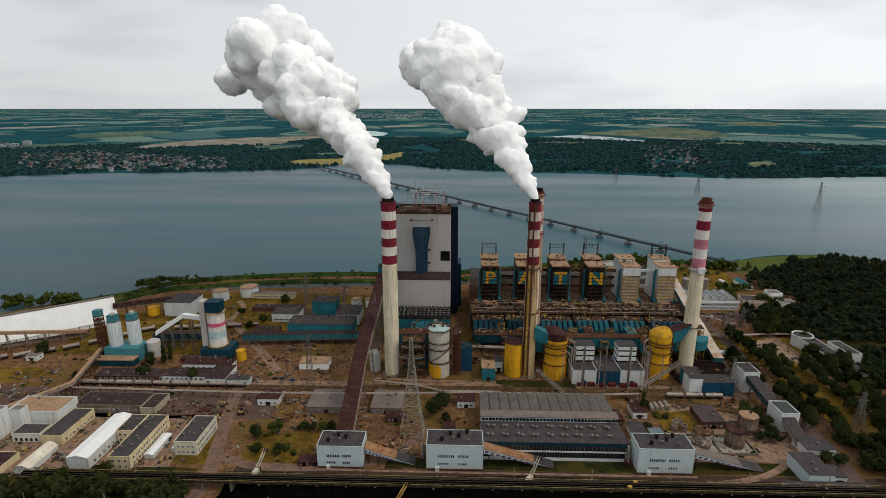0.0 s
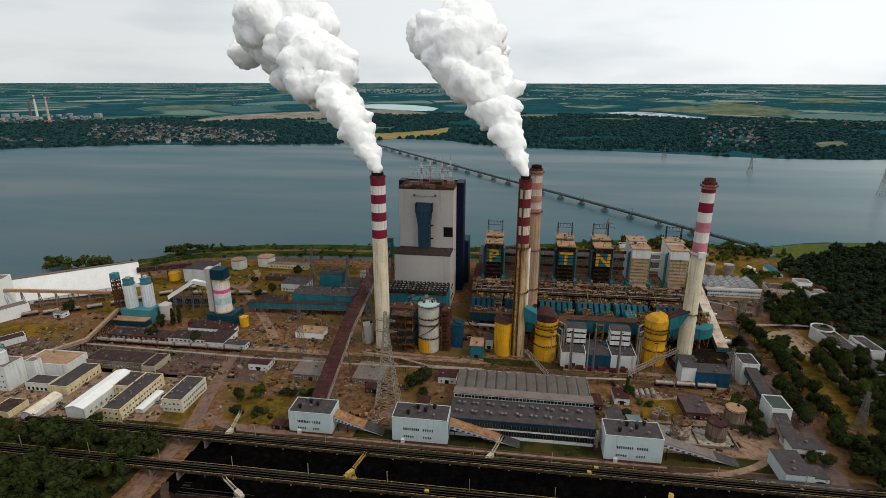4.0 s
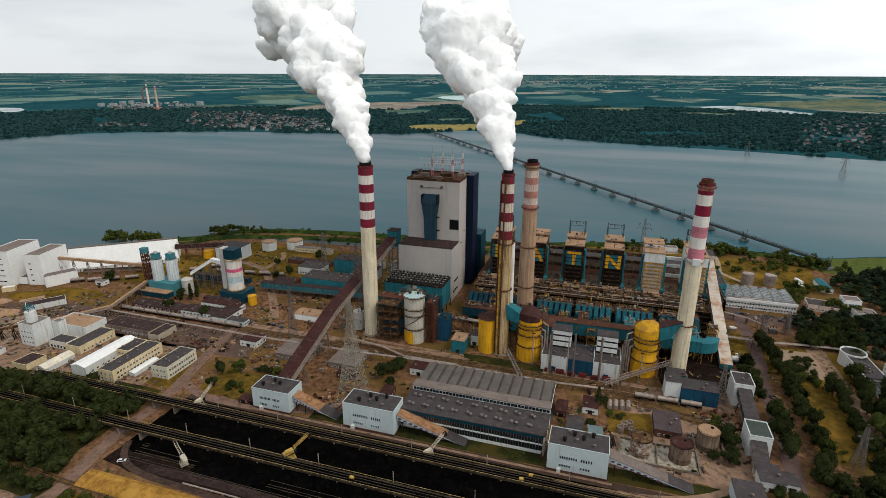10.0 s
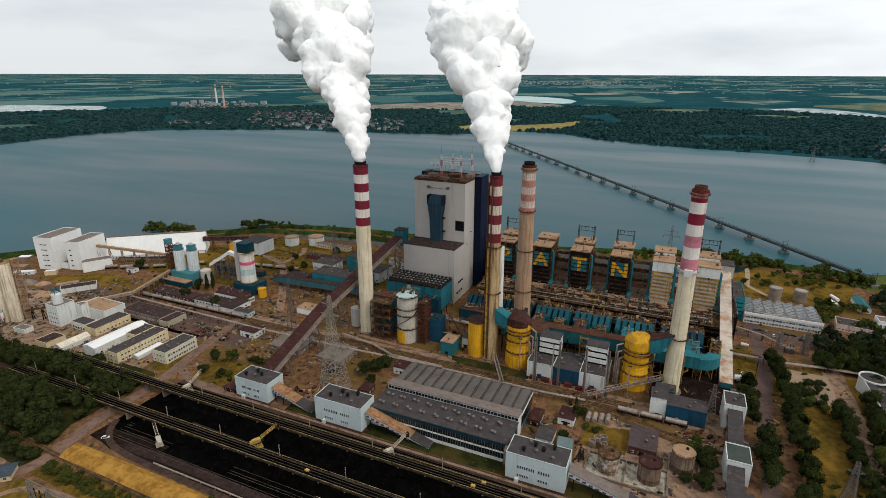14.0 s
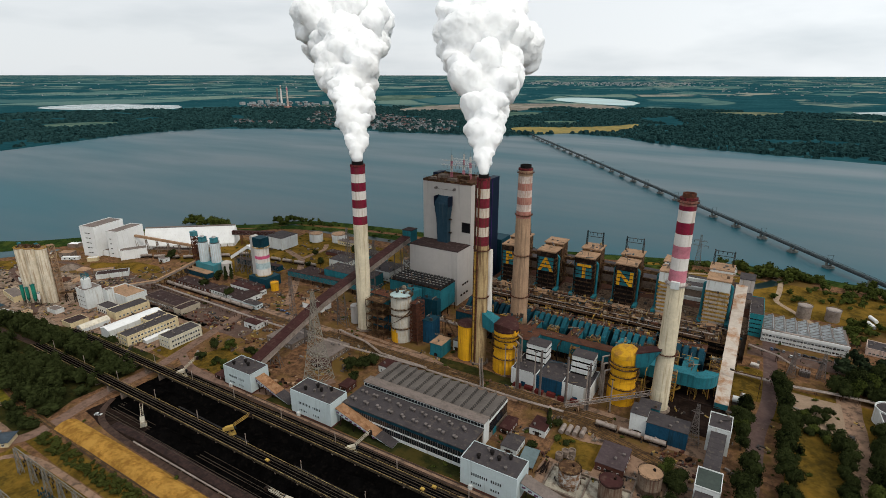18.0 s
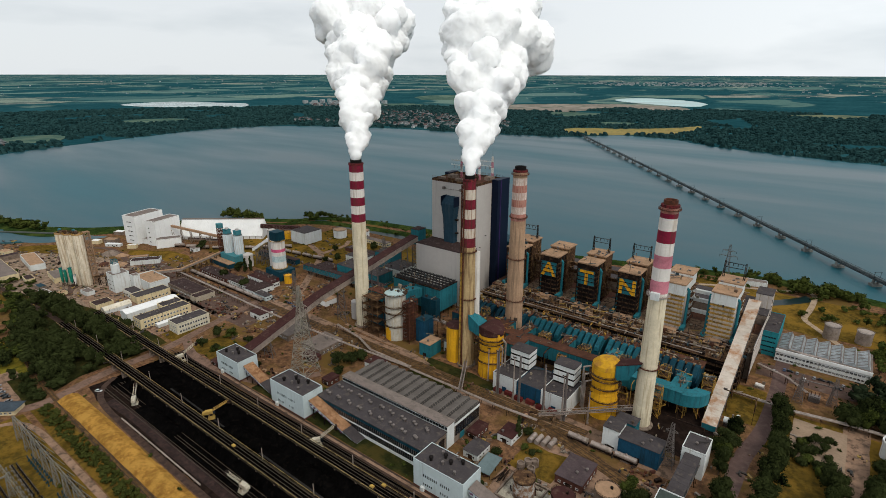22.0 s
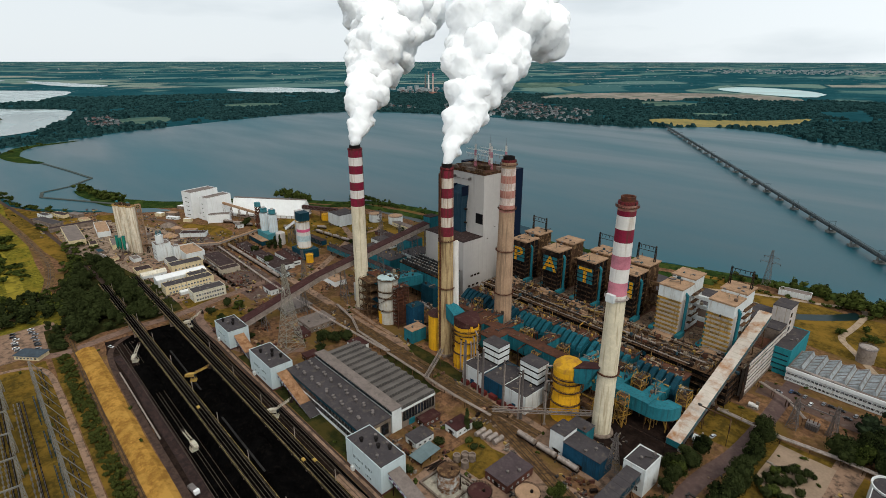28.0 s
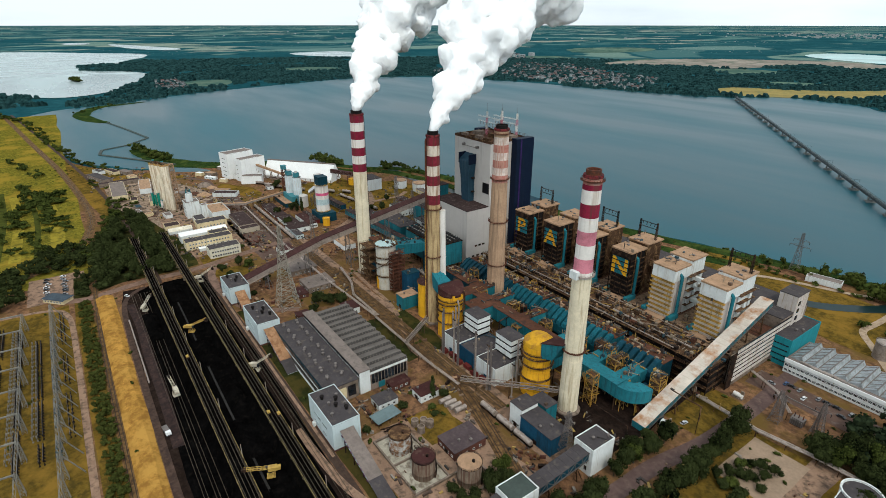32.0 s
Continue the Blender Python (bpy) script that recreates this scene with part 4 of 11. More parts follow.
sheet("reed_bank", ragged(smooth_line([(322, 622), (352, 618), (402, 636), (424, 664), (500, 676), (545, 648), (548, 664), (506, 708), (420, 700), (336, 664)], 1), 3, 12), 0.29, mat("green_reeds", (0.062, 0.082, 0.022), 0.95, var=0.3, scale=0.3, stain=(0.10, 0.10, 0.03), amount=0.4, spec=0.0), "bright green reeds on the lake shore")
strip("shore_road", [(128, 606), (150, 622), (176, 634), (198, 642), (210, 647), (222, 657), (231, 658), (236, 650), (235, 621), (233, 602), (231, 588), (242, 574), (262, 545)], 4.5, 0.46, mat("pale_gravel_path", (0.30, 0.225, 0.155), 0.95, var=0.15, stain=(0.2, 0.14, 0.09), amount=0.35), "pale dirt road by the lake")
strip("shore_canal", [(-330, 548), (-266, 546), (-226, 553), (-108, 563), (-40, 570), (60, 585), (163, 594), (196, 601), (214, 618), (226, 632), (233, 645)], 11, 0.34, CANAL, "narrow dark canal behind the shore bank", "canal")
for off, nm in ((-8, "shore_bank"), (-34, "canal_bank")):
    base = [(-404, 499), (-350, 530), (-325, 572), (-272, 590), (-190, 606), (-102, 611), (-30, 612), (50, 634), (128, 662), (200, 682), (270, 676), (340, 668)]
    line = smooth_line(base if off > -20 else base[:9], 2, closed=False)
    g = Geo()
    rr = []
    for i, p in enumerate(line):
        q = []
        for dy, z in ((-9, 0.2), (-4, 2.0), (2, 2.4), (7, 0.1)):
            q.append((p[0], p[1] + off + dy + noise.noise((p[0] * 0.05, dy, 1)) * 2, z + (z > 1) * noise.noise((p[0] * 0.11, dy, 5)) * 0.8))
        rr.append(q)
    for i in range(len(rr) - 1):
        for k in range(3):
            g.face([rr[i][k], rr[i + 1][k], rr[i + 1][k + 1], rr[i][k + 1]])
    tagged(part(nm, g, BANK, smooth=True), "green overgrown bank along the lake shore", "bank", "", "structure")


# ---- chimneys ----
RIM = mat("sooty_red_rim", (0.13, 0.022, 0.024), 0.8, var=0.3, stain=(0.03, 0.015, 0.014), amount=0.5, scale=0.5)


def chimney(x, y, h, r0, r1, bands, shaft, label, cap=SOOT, ring_z=(), n=32):
    """A tapered chimney: shaft, painted bands, dark mouth, walkway rings, ladder."""
    e = thing("chimney", label, "chimney", x, y, 0, 0, "chimneys of the power station")
    rad = lambda z: r0 + (r1 - r0) * z / h
    low = bands[-1][0]
    part("shaft", Geo().lathe(0, 0, [(rad(low * k / 8), low * k / 8) for k in range(9)], n), shaft, e, smooth=True)
    for lo, hi, m in bands:
        part("painted_band", Geo().lathe(0, 0, [(rad(lo), lo), (rad((lo + hi) / 2), (lo + hi) / 2), (rad(hi), hi)], n), m, e, smooth=True)
    part("flue_mouth", Geo().lathe(0, 0, [(r1 * 0.80, h - 0.5), (r1 * 0.80, h + 2.6), (r1 * 0.66, h + 2.6), (r1 * 0.66, h - 3)], n, caps=False), cap, e, smooth=True)
    part("flue_floor", Geo().lathe(0, 0, [(r1 * 0.7, h - 0.6), (r1 * 0.7, h - 0.4)], n), BLACK, e)
    part("rim", Geo().lathe(0, 0, [(r1 + 0.02, h - 1.2), (r1 + 0.35, h - 1.0), (r1 + 0.25, h + 0.3), (r1 * 0.8, h + 0.3)], n), RIM, e, smooth=True)
    for z in ring_z:
        g = Geo()
        rail_ring(g, 0, 0, z, rad(z) + 1.15, 24)
        part("walkway", g, RUST, e)
    g = Geo()
    a = 1.3
    for s in (-0.35, 0.35):
        g.beam((math.cos(a) * (r0 + 0.2) - s, math.sin(a) * (r0 + 0.2), 0), (math.cos(a) * (r1 + 0.2) - s, math.sin(a) * (r1 + 0.2), h - 2), 0.14)
    k = 2.0
    while k < h - 3:
        q = rad(k) + 0.2
        g.beam((math.cos(a) * q - 0.35, math.sin(a) * q, k), (math.cos(a) * q + 0.35, math.sin(a) * q, k), 0.08)
        k += 1.2
    part("ladder", g, DARKST, e)
    part("footing", Geo().lathe(0, 0, [(r0 + 1.6, -0.3), (r0 + 1.6, 1.0), (r0 + 0.8, 1.4)], n), CONC, e)
    return e


def stripes(top, step, mats, low_extra=0.0):
    out, z = [], top
    for m in mats:
        out.append((z - step, z, m))
        z -= step
    return out


chimney(-48.5, 360.5, 130, 5.5, 5.2, stripes(130, 6.25, [RED, BANDW, RED, BANDW, RED, BANDW, RED]), CREAM, "tall cream concrete chimney with crimson and white bands")
OCHREC = mat("streaked_ochre_concrete", (0.40, 0.29, 0.15), 0.88, stain=(0.17, 0.105, 0.055), amount=0.5, streak=True, var=0.15)
c2 = chimney(52.3, 361, 130, 4.9, 4.1, stripes(130, 6.25, [REDD, BANDD, REDD, BANDD, REDD, BANDD, REDD]), OCHREC, "streaked chimney with crimson and white bands and rusty pipes", SOOT, (83, 50))
chimney(60.9, 409, 130, 6.6, 4.8, stripes(130, 5.0, [TANC, FADED, FADRED, FADED, FADRED, FADED, FADRED]), TANC, "old tan concrete chimney with faded bands", SOOT, (127, 97, 67, 35))
c4 = chimney(170.4, 367.5, 130, 5.2, 4.3, [(126, 130, FADRED), (123.5, 126, RED), (117, 123.5, BANDW), (110.5, 117, RED), (103.8, 110.5, BANDW), (97, 103.8, PINK), (90, 97, BANDW), (83, 90, PINK), (80, 83, BANDW)], CREAM, "pale concrete chimney with crimson, pink and white bands", RUST, (127.5, 38))
g = Geo()
rail_ring(g, 0, 0, 81, 6.0, 20)
part("walkway", g, PIPE, c4, "white maintenance ring with hut")
part("hut", Geo().box(-2.2, 2.2, -6.8, -4.8, 80, 84), WHITE, c4)
for a, m, r, z0, z1, nm in ((-2.5, RUST, 0.55, 0, 126, "flue_pipe"), (-1.75, RUST, 0.5, 0, 128, "flue_pipe"), (-2.1, YELST, 0.75, 0, 82, "cable_duct"), (0.87, BANDW, 2.2, 28, 82, "white_duct")):
    rr = 4.9 + r * 0.6
    part(nm, Geo().tube((math.cos(a) * rr, math.sin(a) * rr, z0), (math.cos(a) * (rr - 0.5), math.sin(a) * (rr - 0.5), z1), r, n=10), m, c2, smooth=True)

# ---- tall boiler house ----
bh = thing("boiler_house", "tall pale grey boiler house with navy stair tower and lake behind", "boiler house", -31, 468)
BX0, BX1 = -24.5, 24.0
part("lower_block", Geo().box(BX0, BX1, -33, -10, -0.3, 49), PALE, bh)
part("lower_roof", Geo().box(BX0 - 0.2, BX1 + 0.2, -33.2, -10, 49, 49.5), ROOFB, bh, "brown gravel roof with a low edge")
part("main_tower", Geo().box(BX0, BX1, -10, 30, -0.3, 102), PALE, bh)
part("main_roof", Geo().box(BX0 - 0.2, BX1 + 0.2, -10.2, 30.2, 102, 102.6), BROWNROOF, bh)
g = Geo()
for a in ((BX0, BX1, -10.1, -9.6), (BX0, BX1, 29.6, 30.1), (BX0, BX0 + 0.5, -9.6, 29.6), (BX1 - 0.5, BX1, -9.6, 29.6)):
    g.box(*a, 102.6, 104)
part("roof_edge", g, RUSTST, bh)
g = Geo()
for x in range(-24, 25, 3):
    for y in (-9.8, 29.8):
        g.beam((x, y, 104), (x, y, 106), 0.12)
for y in (-9.8, 29.8):
    for z in (105, 106):
        g.beam((-24, y, z), (24, y, z), 0.12)
part("roof_railing", g, RUSTST, bh)
g = Geo()
for i, (x, y, w, d, hh) in enumerate(((-18, -4, 6, 4, 2.4), (-8, -3, 5, 4, 2), (2, -4, 8, 4, 2.6), (13, -4, 7, 4, 2.2), (-14, 8, 8, 7, 3), (6, 10, 10, 8, 3.4), (18, 18, 6, 8, 3))):
    part("roof_unit", Geo().box(x - w / 2, x + w / 2, y - d / 2, y + d / 2, 102.6, 102.6 + hh), RUSTST if i % 2 else CONC, bh)
part("stair_tower", Geo().box(BX1 + 0.02, BX1 + 6.5, 13, 32, -0.3, 104.5), NAVY, bh, "navy blue sheet-clad stair tower")
part("stair_tower_stripe", Geo().box(BX1 + 6.5, BX1 + 6.7, 17, 18.5, 0, 104), mat("violet_stripe", (0.03, 0.015, 0.07), 0.5), bh)
part("north_block", Geo().box(BX0 + 3, BX1 + 10, 34, 54, -0.3, 44), TEALD, bh)
part("west_tower", Geo().box(BX0 - 5.5, BX0 - 0.02, 16, 30, -0.3, 105), NAVY, bh)
SLATE = mat("slate_blue_duct", (0.020, 0.045, 0.068), 0.5, var=0.15, scale=0.2, stain=(0.035, 0.06, 0.08), amount=0.3, streak=True)
prof = [(49.5, 5.0, -15.6), (58, 5.2, -16.2), (66, 5.2, -16.6), (72, 5.3, -17.0), (78, 6.3, -17.4), (84, 6.9, -17.5)]
g = Geo()
for (za, wa, ya), (zb, wb, yb) in zip(prof[:-1], prof[1:]):
    g.hexa([(-1.4 - wa, ya, za), (-1.4 + wa, ya, za), (-1.4 + wa, -10.05, za), (-1.4 - wa, -10.05, za), (-1.4 - wb, yb, zb), (-1.4 + wb, yb, zb), (-1.4 + wb, -10.05, zb), (-1.4 - wb, -10.05, zb)])
duct = part("flue_duct", g, SLATE, bh, "slate-blue flue duct flaring towards its top")
g = Geo()
for i in range(8):
    a, b = i / 8, (i + 1) / 8
    za, zb = 84 + 6.5 * a, 84 + 6.5 * b
    ya, yb = -17.5 + 7.4 * (1 - math.cos(a * math.pi / 2)), -17.5 + 7.4 * (1 - math.cos(b * math.pi / 2))
    g.hexa([(-8.3, ya, za), (5.5, ya, za), (5.5, -10.05, za), (-8.3, -10.05, za), (-8.3, yb, zb), (5.5, yb, zb), (5.5, -10.05, zb), (-8.3, -10.05, zb)])
part("duct_hood", g, SLATE, bh)
for sx in (-8.6, 5.3):
    part("hood_cheek", Geo().box(sx, sx + 0.5, -17.9, -10.1, 82.5, 91), NAVY, bh)
for z in (58, 70):
    part("duct_bracket", Geo().box(3.6, 6.4, -13.5, -11.5, z, z + 1.0), DARKST, bh)
part("wall_opening", Geo().box(15.5, 23.3, -10.25, -9.9, 60, 68.5), BLACK, bh, "black square opening in the wall")
part("opening_frame", Geo().box(15.1, 23.7, -10.18, -9.95, 59.6, 68.9), STEEL, bh)
for x in (-10.5, 8.0):
    part("floodlight", Geo().tube((x, -12.2, 97), (x, -10, 97), 1.2, n=12), STEEL, bh)
part("light_bar", Geo().beam((-10.5, -11.5, 96.5), (8, -11.5, 96.5), 0.25), STEEL, bh)
for y, z in ((-24, 16), (-20, 16), (-16, 16), (-27, 7), (-22, 7), (-17, 7)):
    part("wall_vent", Geo().box(24.0, 24.6, y, y + 2.4, z, z + 1.4), DARKST, bh)
for y in (-5, 4):
    part("wall_bracket", Geo().beam((24.0, y, 52 + y), (25.5, y, 52 + y), 0.4), DARKST, bh)
# aerial frames on the roof
for x in (-8, 11):
    for dy in (12, 24):
        m = thing("roof_mast", "red and white lattice mast with insulators on a roof", "mast", -31 + x + (6 if dy == 24 else 0), 468 + dy, 102.6, 0, "masts on the boiler house roof")
        for k in range(4):
            q = Geo()
            lattice(q, 0, 0, k * 5, k * 5 + 5, 1.8 - 0.2 * k, 1.6 - 0.2 * k, 2, 0.16)
            part("mast_section", q, BANDW if k % 2 else PINK, m)
        part("spike", Geo().tube((0, 0, 20), (0, 0, 27), 0.1, 0.05, n=5), STEEL, m)
for y in (12, 24):
    b = thing("roof_gantry", "white steel line gantry with hanging insulators", "gantry", -35 + (6 if y == 24 else 0), 468 + y, 102.6, 0, "gantries on the boiler house roof")
    for z in (11, 15):
        q = Geo()
        for x in range(-15, 15, 3):
            q.beam((x, -0.6, z), (x + 3, -0.6, z), 0.16)
            q.beam((x, 0.6, z), (x + 3, 0.6, z), 0.16)
            q.beam((x, -0.6, z), (x + 3, 0.6, z), 0.12)
            q.beam((x, -0.6, z), (x, -0.6, z + 1.2), 0.12)
            q.beam((x, -0.6, z + 1.2), (x + 3, -0.6, z), 0.12)
        part("crossbeam", q, BANDW, b)
    for x in range(-12, 15, 4):
        part("insulator", Geo().tube((x, 0, 11), (x + 0.8, -1.5, 8.6), 0.22, n=6), STEEL, b)

# ---- air cooler with fans, between boiler house and chimney ----
ac = thing("air_cooler", "teal cooling plant with rows of black fans on top", "cooling plant", -31, 417)
part("casing", Geo().box(-26, 24.5, -11, 13, 6, 25), TEAL, ac, "teal steel casing")
part("deck", Geo().box(-26.3, 24.8, -11.3, 13.3, 25, 25.6), DARKST, ac)
part("bay", Geo().box(10, 25, -17, -11, 0, 18), TEALD, ac)
g = Geo()
for x in range(-25, 26, 5):
    for y in (-10, 0, 12):
        g.beam((x, y, 0), (x, y, 6.2), 0.5)
part("support_legs", g, DARKST, ac)
fan = Geo().lathe(0, 0, [(1.35, 0), (1.15, 0.9), (1.35, 2.0), (1.1, 2.0), (0.95, 1.0)], 10, caps=False)
fan.tube((-1.2, 0, 1.3), (1.2, 0, 1.3), 0.25, n=6)
fan_me = fan.mesh("fan", mat("black_fan_shroud", (0.03, 0.03, 0.032), 0.5, var=0.3))
cowl_me = Geo().box(-0.9, 0.9, -0.3, 0.3, 2.05, 2.6).mesh("cowl", mat("pale_fan_cover", (0.22, 0.21, 0.195), 0.6, rand=0.6))
for i in range(15):
    for k in range(5):
        for me_, nm in ((fan_me, "fan"), (cowl_me, "cowl")):
            o = new(nm, me_)
            o.parent = ac
            o.matrix_basis = pose(-23.6 + i * 3.35, -8 + k * 4.6, 25.6)

# ---- white silo with wound duct ----
silo = thing("flue_gas_silo", "white cylindrical silo with rusty stair rings and yellow foot", "silo", -13.5, 361)
part("shell", Geo().lathe(0, 0, [(7.9, 0), (7.9, 10), (7.7, 10.2), (7.7, 36)], 36), mat("rust_spotted_white", (0.44, 0.415, 0.36), 0.75, var=0.16, scale=0.4, stain=(0.33, 0.26, 0.17), amount=0.30, streak=True), silo, smooth=True)
part("roof", Geo().lathe(0, 0, [(8.0, 36), (8.0, 36.6), (0.5, 38.0)], 36), mat("pale_teal_roof", (0.33, 0.42, 0.42), 0.6, var=0.1), silo, smooth=True)
foot = Geo()
for k in range(13):
    a, b = radians(165 + k * 9), radians(174 + k * 9)
    top = 11.5 + 1.6 * math.sin(k * 1.9) - 0.25 * abs(k - 6)
    foot.face([(8.04 * math.cos(a), 8.04 * math.sin(a), 0.2), (8.04 * math.cos(b), 8.04 * math.sin(b), 0.2), (8.04 * math.cos(b), 8.04 * math.sin(b), top), (8.04 * math.cos(a), 8.04 * math.sin(a), top)])
part("foot_band", foot, YELLOW, silo, "patch of yellow weathered paint")
for z in (11.5, 22, 27, 36.6):
    g = Geo()
    rail_ring(g, 0, 0, z, 9.2, 26, 1.3, 0.2)
    part("walkway", g, RUSTST, silo)
g = Geo()
for k in range(40):
    a, b = -2.6 + 0.07 * k, -2.6 + 0.07 * (k + 1)
    g.beam((8.7 * math.cos(a), 8.7 * math.sin(a), 11.5 + k * 0.4), (8.7 * math.cos(b), 8.7 * math.sin(b), 11.9 + k * 0.4), 0.9, 0.25)
part("stair", g, RUSTST, silo)


def scaffold(name, label, x0, x1, y0, y1, z1, floors, nx, ny, m, plate=None, group="", z0=0.0):
    """An open steel frame with floors, rails and bracing."""
    e = thing(name, label, "steel frame", (x0 + x1) / 2, (y0 + y1) / 2, z0, 0, group)
    hx, hy = (x1 - x0) / 2, (y1 - y0) / 2
    cols = [(-hx + 2 * hx * i / nx, -hy + 2 * hy * j / ny) for i in range(nx + 1) for j in range(ny + 1) if i in (0, nx) or j in (0, ny)]
    for x, y in cols:
        part("column", Geo().beam((x, y, 0), (x, y, z1), 0.35), m, e)
    for f in range(1, floors + 1):
        z = z1 * f / floors
        g = Geo().box(-hx, hx, -hy, hy, z - 0.2, z)
        part("floor", g, plate or m, e)
        g = Geo()
        for zz in (z + 0.55, z + 1.1):
            for a, b in (((-hx, -hy), (hx, -hy)), ((hx, -hy), (hx, hy)), ((hx, hy), (-hx, hy)), ((-hx, hy), (-hx, -hy))):
                g.beam((*a, zz), (*b, zz), 0.1)
        part("railing", g, m, e)
    g = Geo()
    for f in range(floors):
        za, zb = z1 * f / floors, z1 * (f + 1) / floors
        for i in range(nx):
            xa, xb = -hx + 2 * hx * i / nx, -hx + 2 * hx * (i + 1) / nx
            for y in (-hy, hy):
                g.beam((xa, y, za), (xb, y, zb), 0.14) if (i + f) % 2 else g.beam((xb, y, za), (xa, y, zb), 0.14)
        for j in range(ny):
            ya, yb = -hy + 2 * hy * j / ny, -hy + 2 * hy * (j + 1) / ny
            for x in (-hx, hx):
                g.beam((x, ya, za), (x, yb, zb), 0.14) if (j + f) % 2 else g.beam((x, yb, za), (x, ya, zb), 0.14)
    part("bracing", g, m, e)
    return e


scaffold("stair_frame", "rusty steel stair frame beside a white silo", -3.5, 2.5, 358, 368, 33, 11, 1, 2, RUST)
scaffold("duct_frame", "rusty steel frame carrying flue ducts", -40, -24, 352, 372, 30, 5, 3, 3, RUSTST)
fd = thing("flue_duct_run", "teal flue ducts between chimney and silo", "duct", -31, 368)
part("high_duct", Geo().box(-12, 12, -5, 3, 22, 31), TEAL, fd)
part("low_duct", Geo().box(-8, 9, -9, 4, 5, 17), TEALD, fd)
part("cross_duct", Geo().hexa([(-6, 3, 18), (4, 3, 18), (8, 36, 16), (-6, 36, 16), (-6, 3, 27), (4, 3, 27), (8, 36, 24), (-6, 36, 24)]), TEAL, fd)
part("duct_top", Geo().box(-13, 13, -6, 4, 31.05, 31.5), RUST, fd)
part("duct_elbow", Geo().box(-18, -12, -6, 2, 14, 30), TEAL, fd)
part("blue_booth", Geo().box(34, 42, -3, 8, 0, 18), BLUEB, fd)
part("booth_roof", Geo().box(33.8, 42.2, -3.2, 8.2, 18, 18.4), TEALD, fd)
pt = thing("pale_tank", "pale grey cylindrical tank behind a chimney", "tank", -62, 366)
part("shell", Geo().lathe(0, 0, [(4.3, 0), (4.3, 15), (0.4, 16.5)], 24), PALE, pt, smooth=True)

# ---- yellow absorbers ----
def absorber(x, y, r, h, label, domed):
    e = thing("yellow_absorber", label, "tank", x, y, 0, 0, "yellow absorber towers")
    part("shell", Geo().lathe(0, 0, [(r, 0), (r, h * 0.36), (r * 0.93, h * 0.40), (r * 0.93, h * 0.66), (r * 1.0, h * 0.74), (r, h)], 40), YELLOW, e, smooth=True)
    for z in (h * 0.36, h * 0.62, h * 0.78, h * 0.86):
        g = Geo()
        rail_ring(g, 0, 0, z, r + 1.3, 30, 1.3, 0.16)
        part("walkway", g, RUSTST, e)
    for z in (h * 0.1, h * 0.2, h * 0.3, h * 0.5, h * 0.57):
        part("hoop", Geo().lathe(0, 0, [(r + 0.02, z), (r + 0.16, z + 0.1), (r + 0.16, z + 0.3), (r + 0.02, z + 0.4)], 40, caps=False), YELLOW, e)
    g = Geo()
    for k in range(12):
        a = 2 * math.pi * k / 12 + 0.2
        g.beam((r * 1.02 * math.cos(a), r * 1.02 * math.sin(a), 0), (r * 1.02 * math.cos(a), r * 1.02 * math.sin(a), h * 0.34), 0.35)
    part("stiffener", g, YELLOW, e)
    return e


y1 = thing("yellow_tank", "plain yellow cylindrical tank with rusty roof beside a chimney", "tank", 42, 363)
part("shell", Geo().lathe(0, 0, [(7.0, 0), (7.0, 26)], 36), YELLOW, y1, smooth=True)
part("roof", Geo().lathe(0, 0, [(7.1, 26), (7.1, 26.4), (0.4, 28)], 36), MAROON, y1, smooth=True)
g = Geo()
rail_ring(g, 0, 0, 26.2, 7.6, 24)
part("walkway", g, RUSTST, y1)
y2 = absorber(72, 361, 8.2, 32, "yellow absorber tower with maroon arched hood", False)
y3 = absorber(148.5, 364.5, 8.0, 32, "yellow absorber tower with yellow faceted hood", True)
g = Geo()
for k in range(14):
    a, b = 2 * math.pi * k / 14, 2 * math.pi * (k + 1) / 14
    low, mid, top = [[(r_ * math.cos(t), r_ * math.sin(t), z_ + (2.6 if z_ > 33 else 0) * max(0, math.cos(t)) * 0.6) for t in (a, b)] for r_, z_ in ((8.4, 31.6), (8.0, 33.6), (4.6, 36.6))]
    g.face([low[0], low[1], mid[1], mid[0]])
    g.face([mid[0], mid[1], top[1], top[0]])
    g.face([top[0], top[1], (0.8, 0, 37.6)])
part("hood", g, YELROOF, y3, "faceted yellow steel hood")
g = Geo()
n = 10
arch = [(-8.3 + 16.6 * k / n, 32 + 4.4 * math.sin(math.pi * (0.12 + 0.88 * k / n)) ** 0.9) for k in range(n + 1)]
for (xa, za), (xb, zb) in zip(arch[:-1], arch[1:]):
    wa, wb = [max(1.2, math.sqrt(max(0.0, 8.4 ** 2 - x * x))) for x in (xa, xb)]
    g.hexa([(xa, -wa, 30.5), (xb, -wb, 30.5), (xb, wb, 30.5), (xa, wa, 30.5), (xa, -wa, za), (xb, -wb, zb), (xb, wb, zb), (xa, wa, za)])
part("hood", g, MAROON, y2, "maroon arched steel hood")
part("outlet_duct", Geo().hexa([(7, -5, 27), (14, -3.5, 29), (14, 3.5, 29), (7, 5, 27), (7, -5, 36), (20, -3.5, 41), (20, 3.5, 41), (7, 5, 36)]), TEAL, y3, "teal outlet duct into the chimney")
part("outlet_roof", Geo().hexa([(6.5, -5.2, 36.02), (20, -3.7, 41.05), (20, 3.7, 41.05), (6.5, 5.2, 36.02), (6.5, -5.2, 36.5), (20, -3.7, 41.5), (20, 3.7, 41.5), (6.5, 5.2, 36.5)]), MAROON, y3)
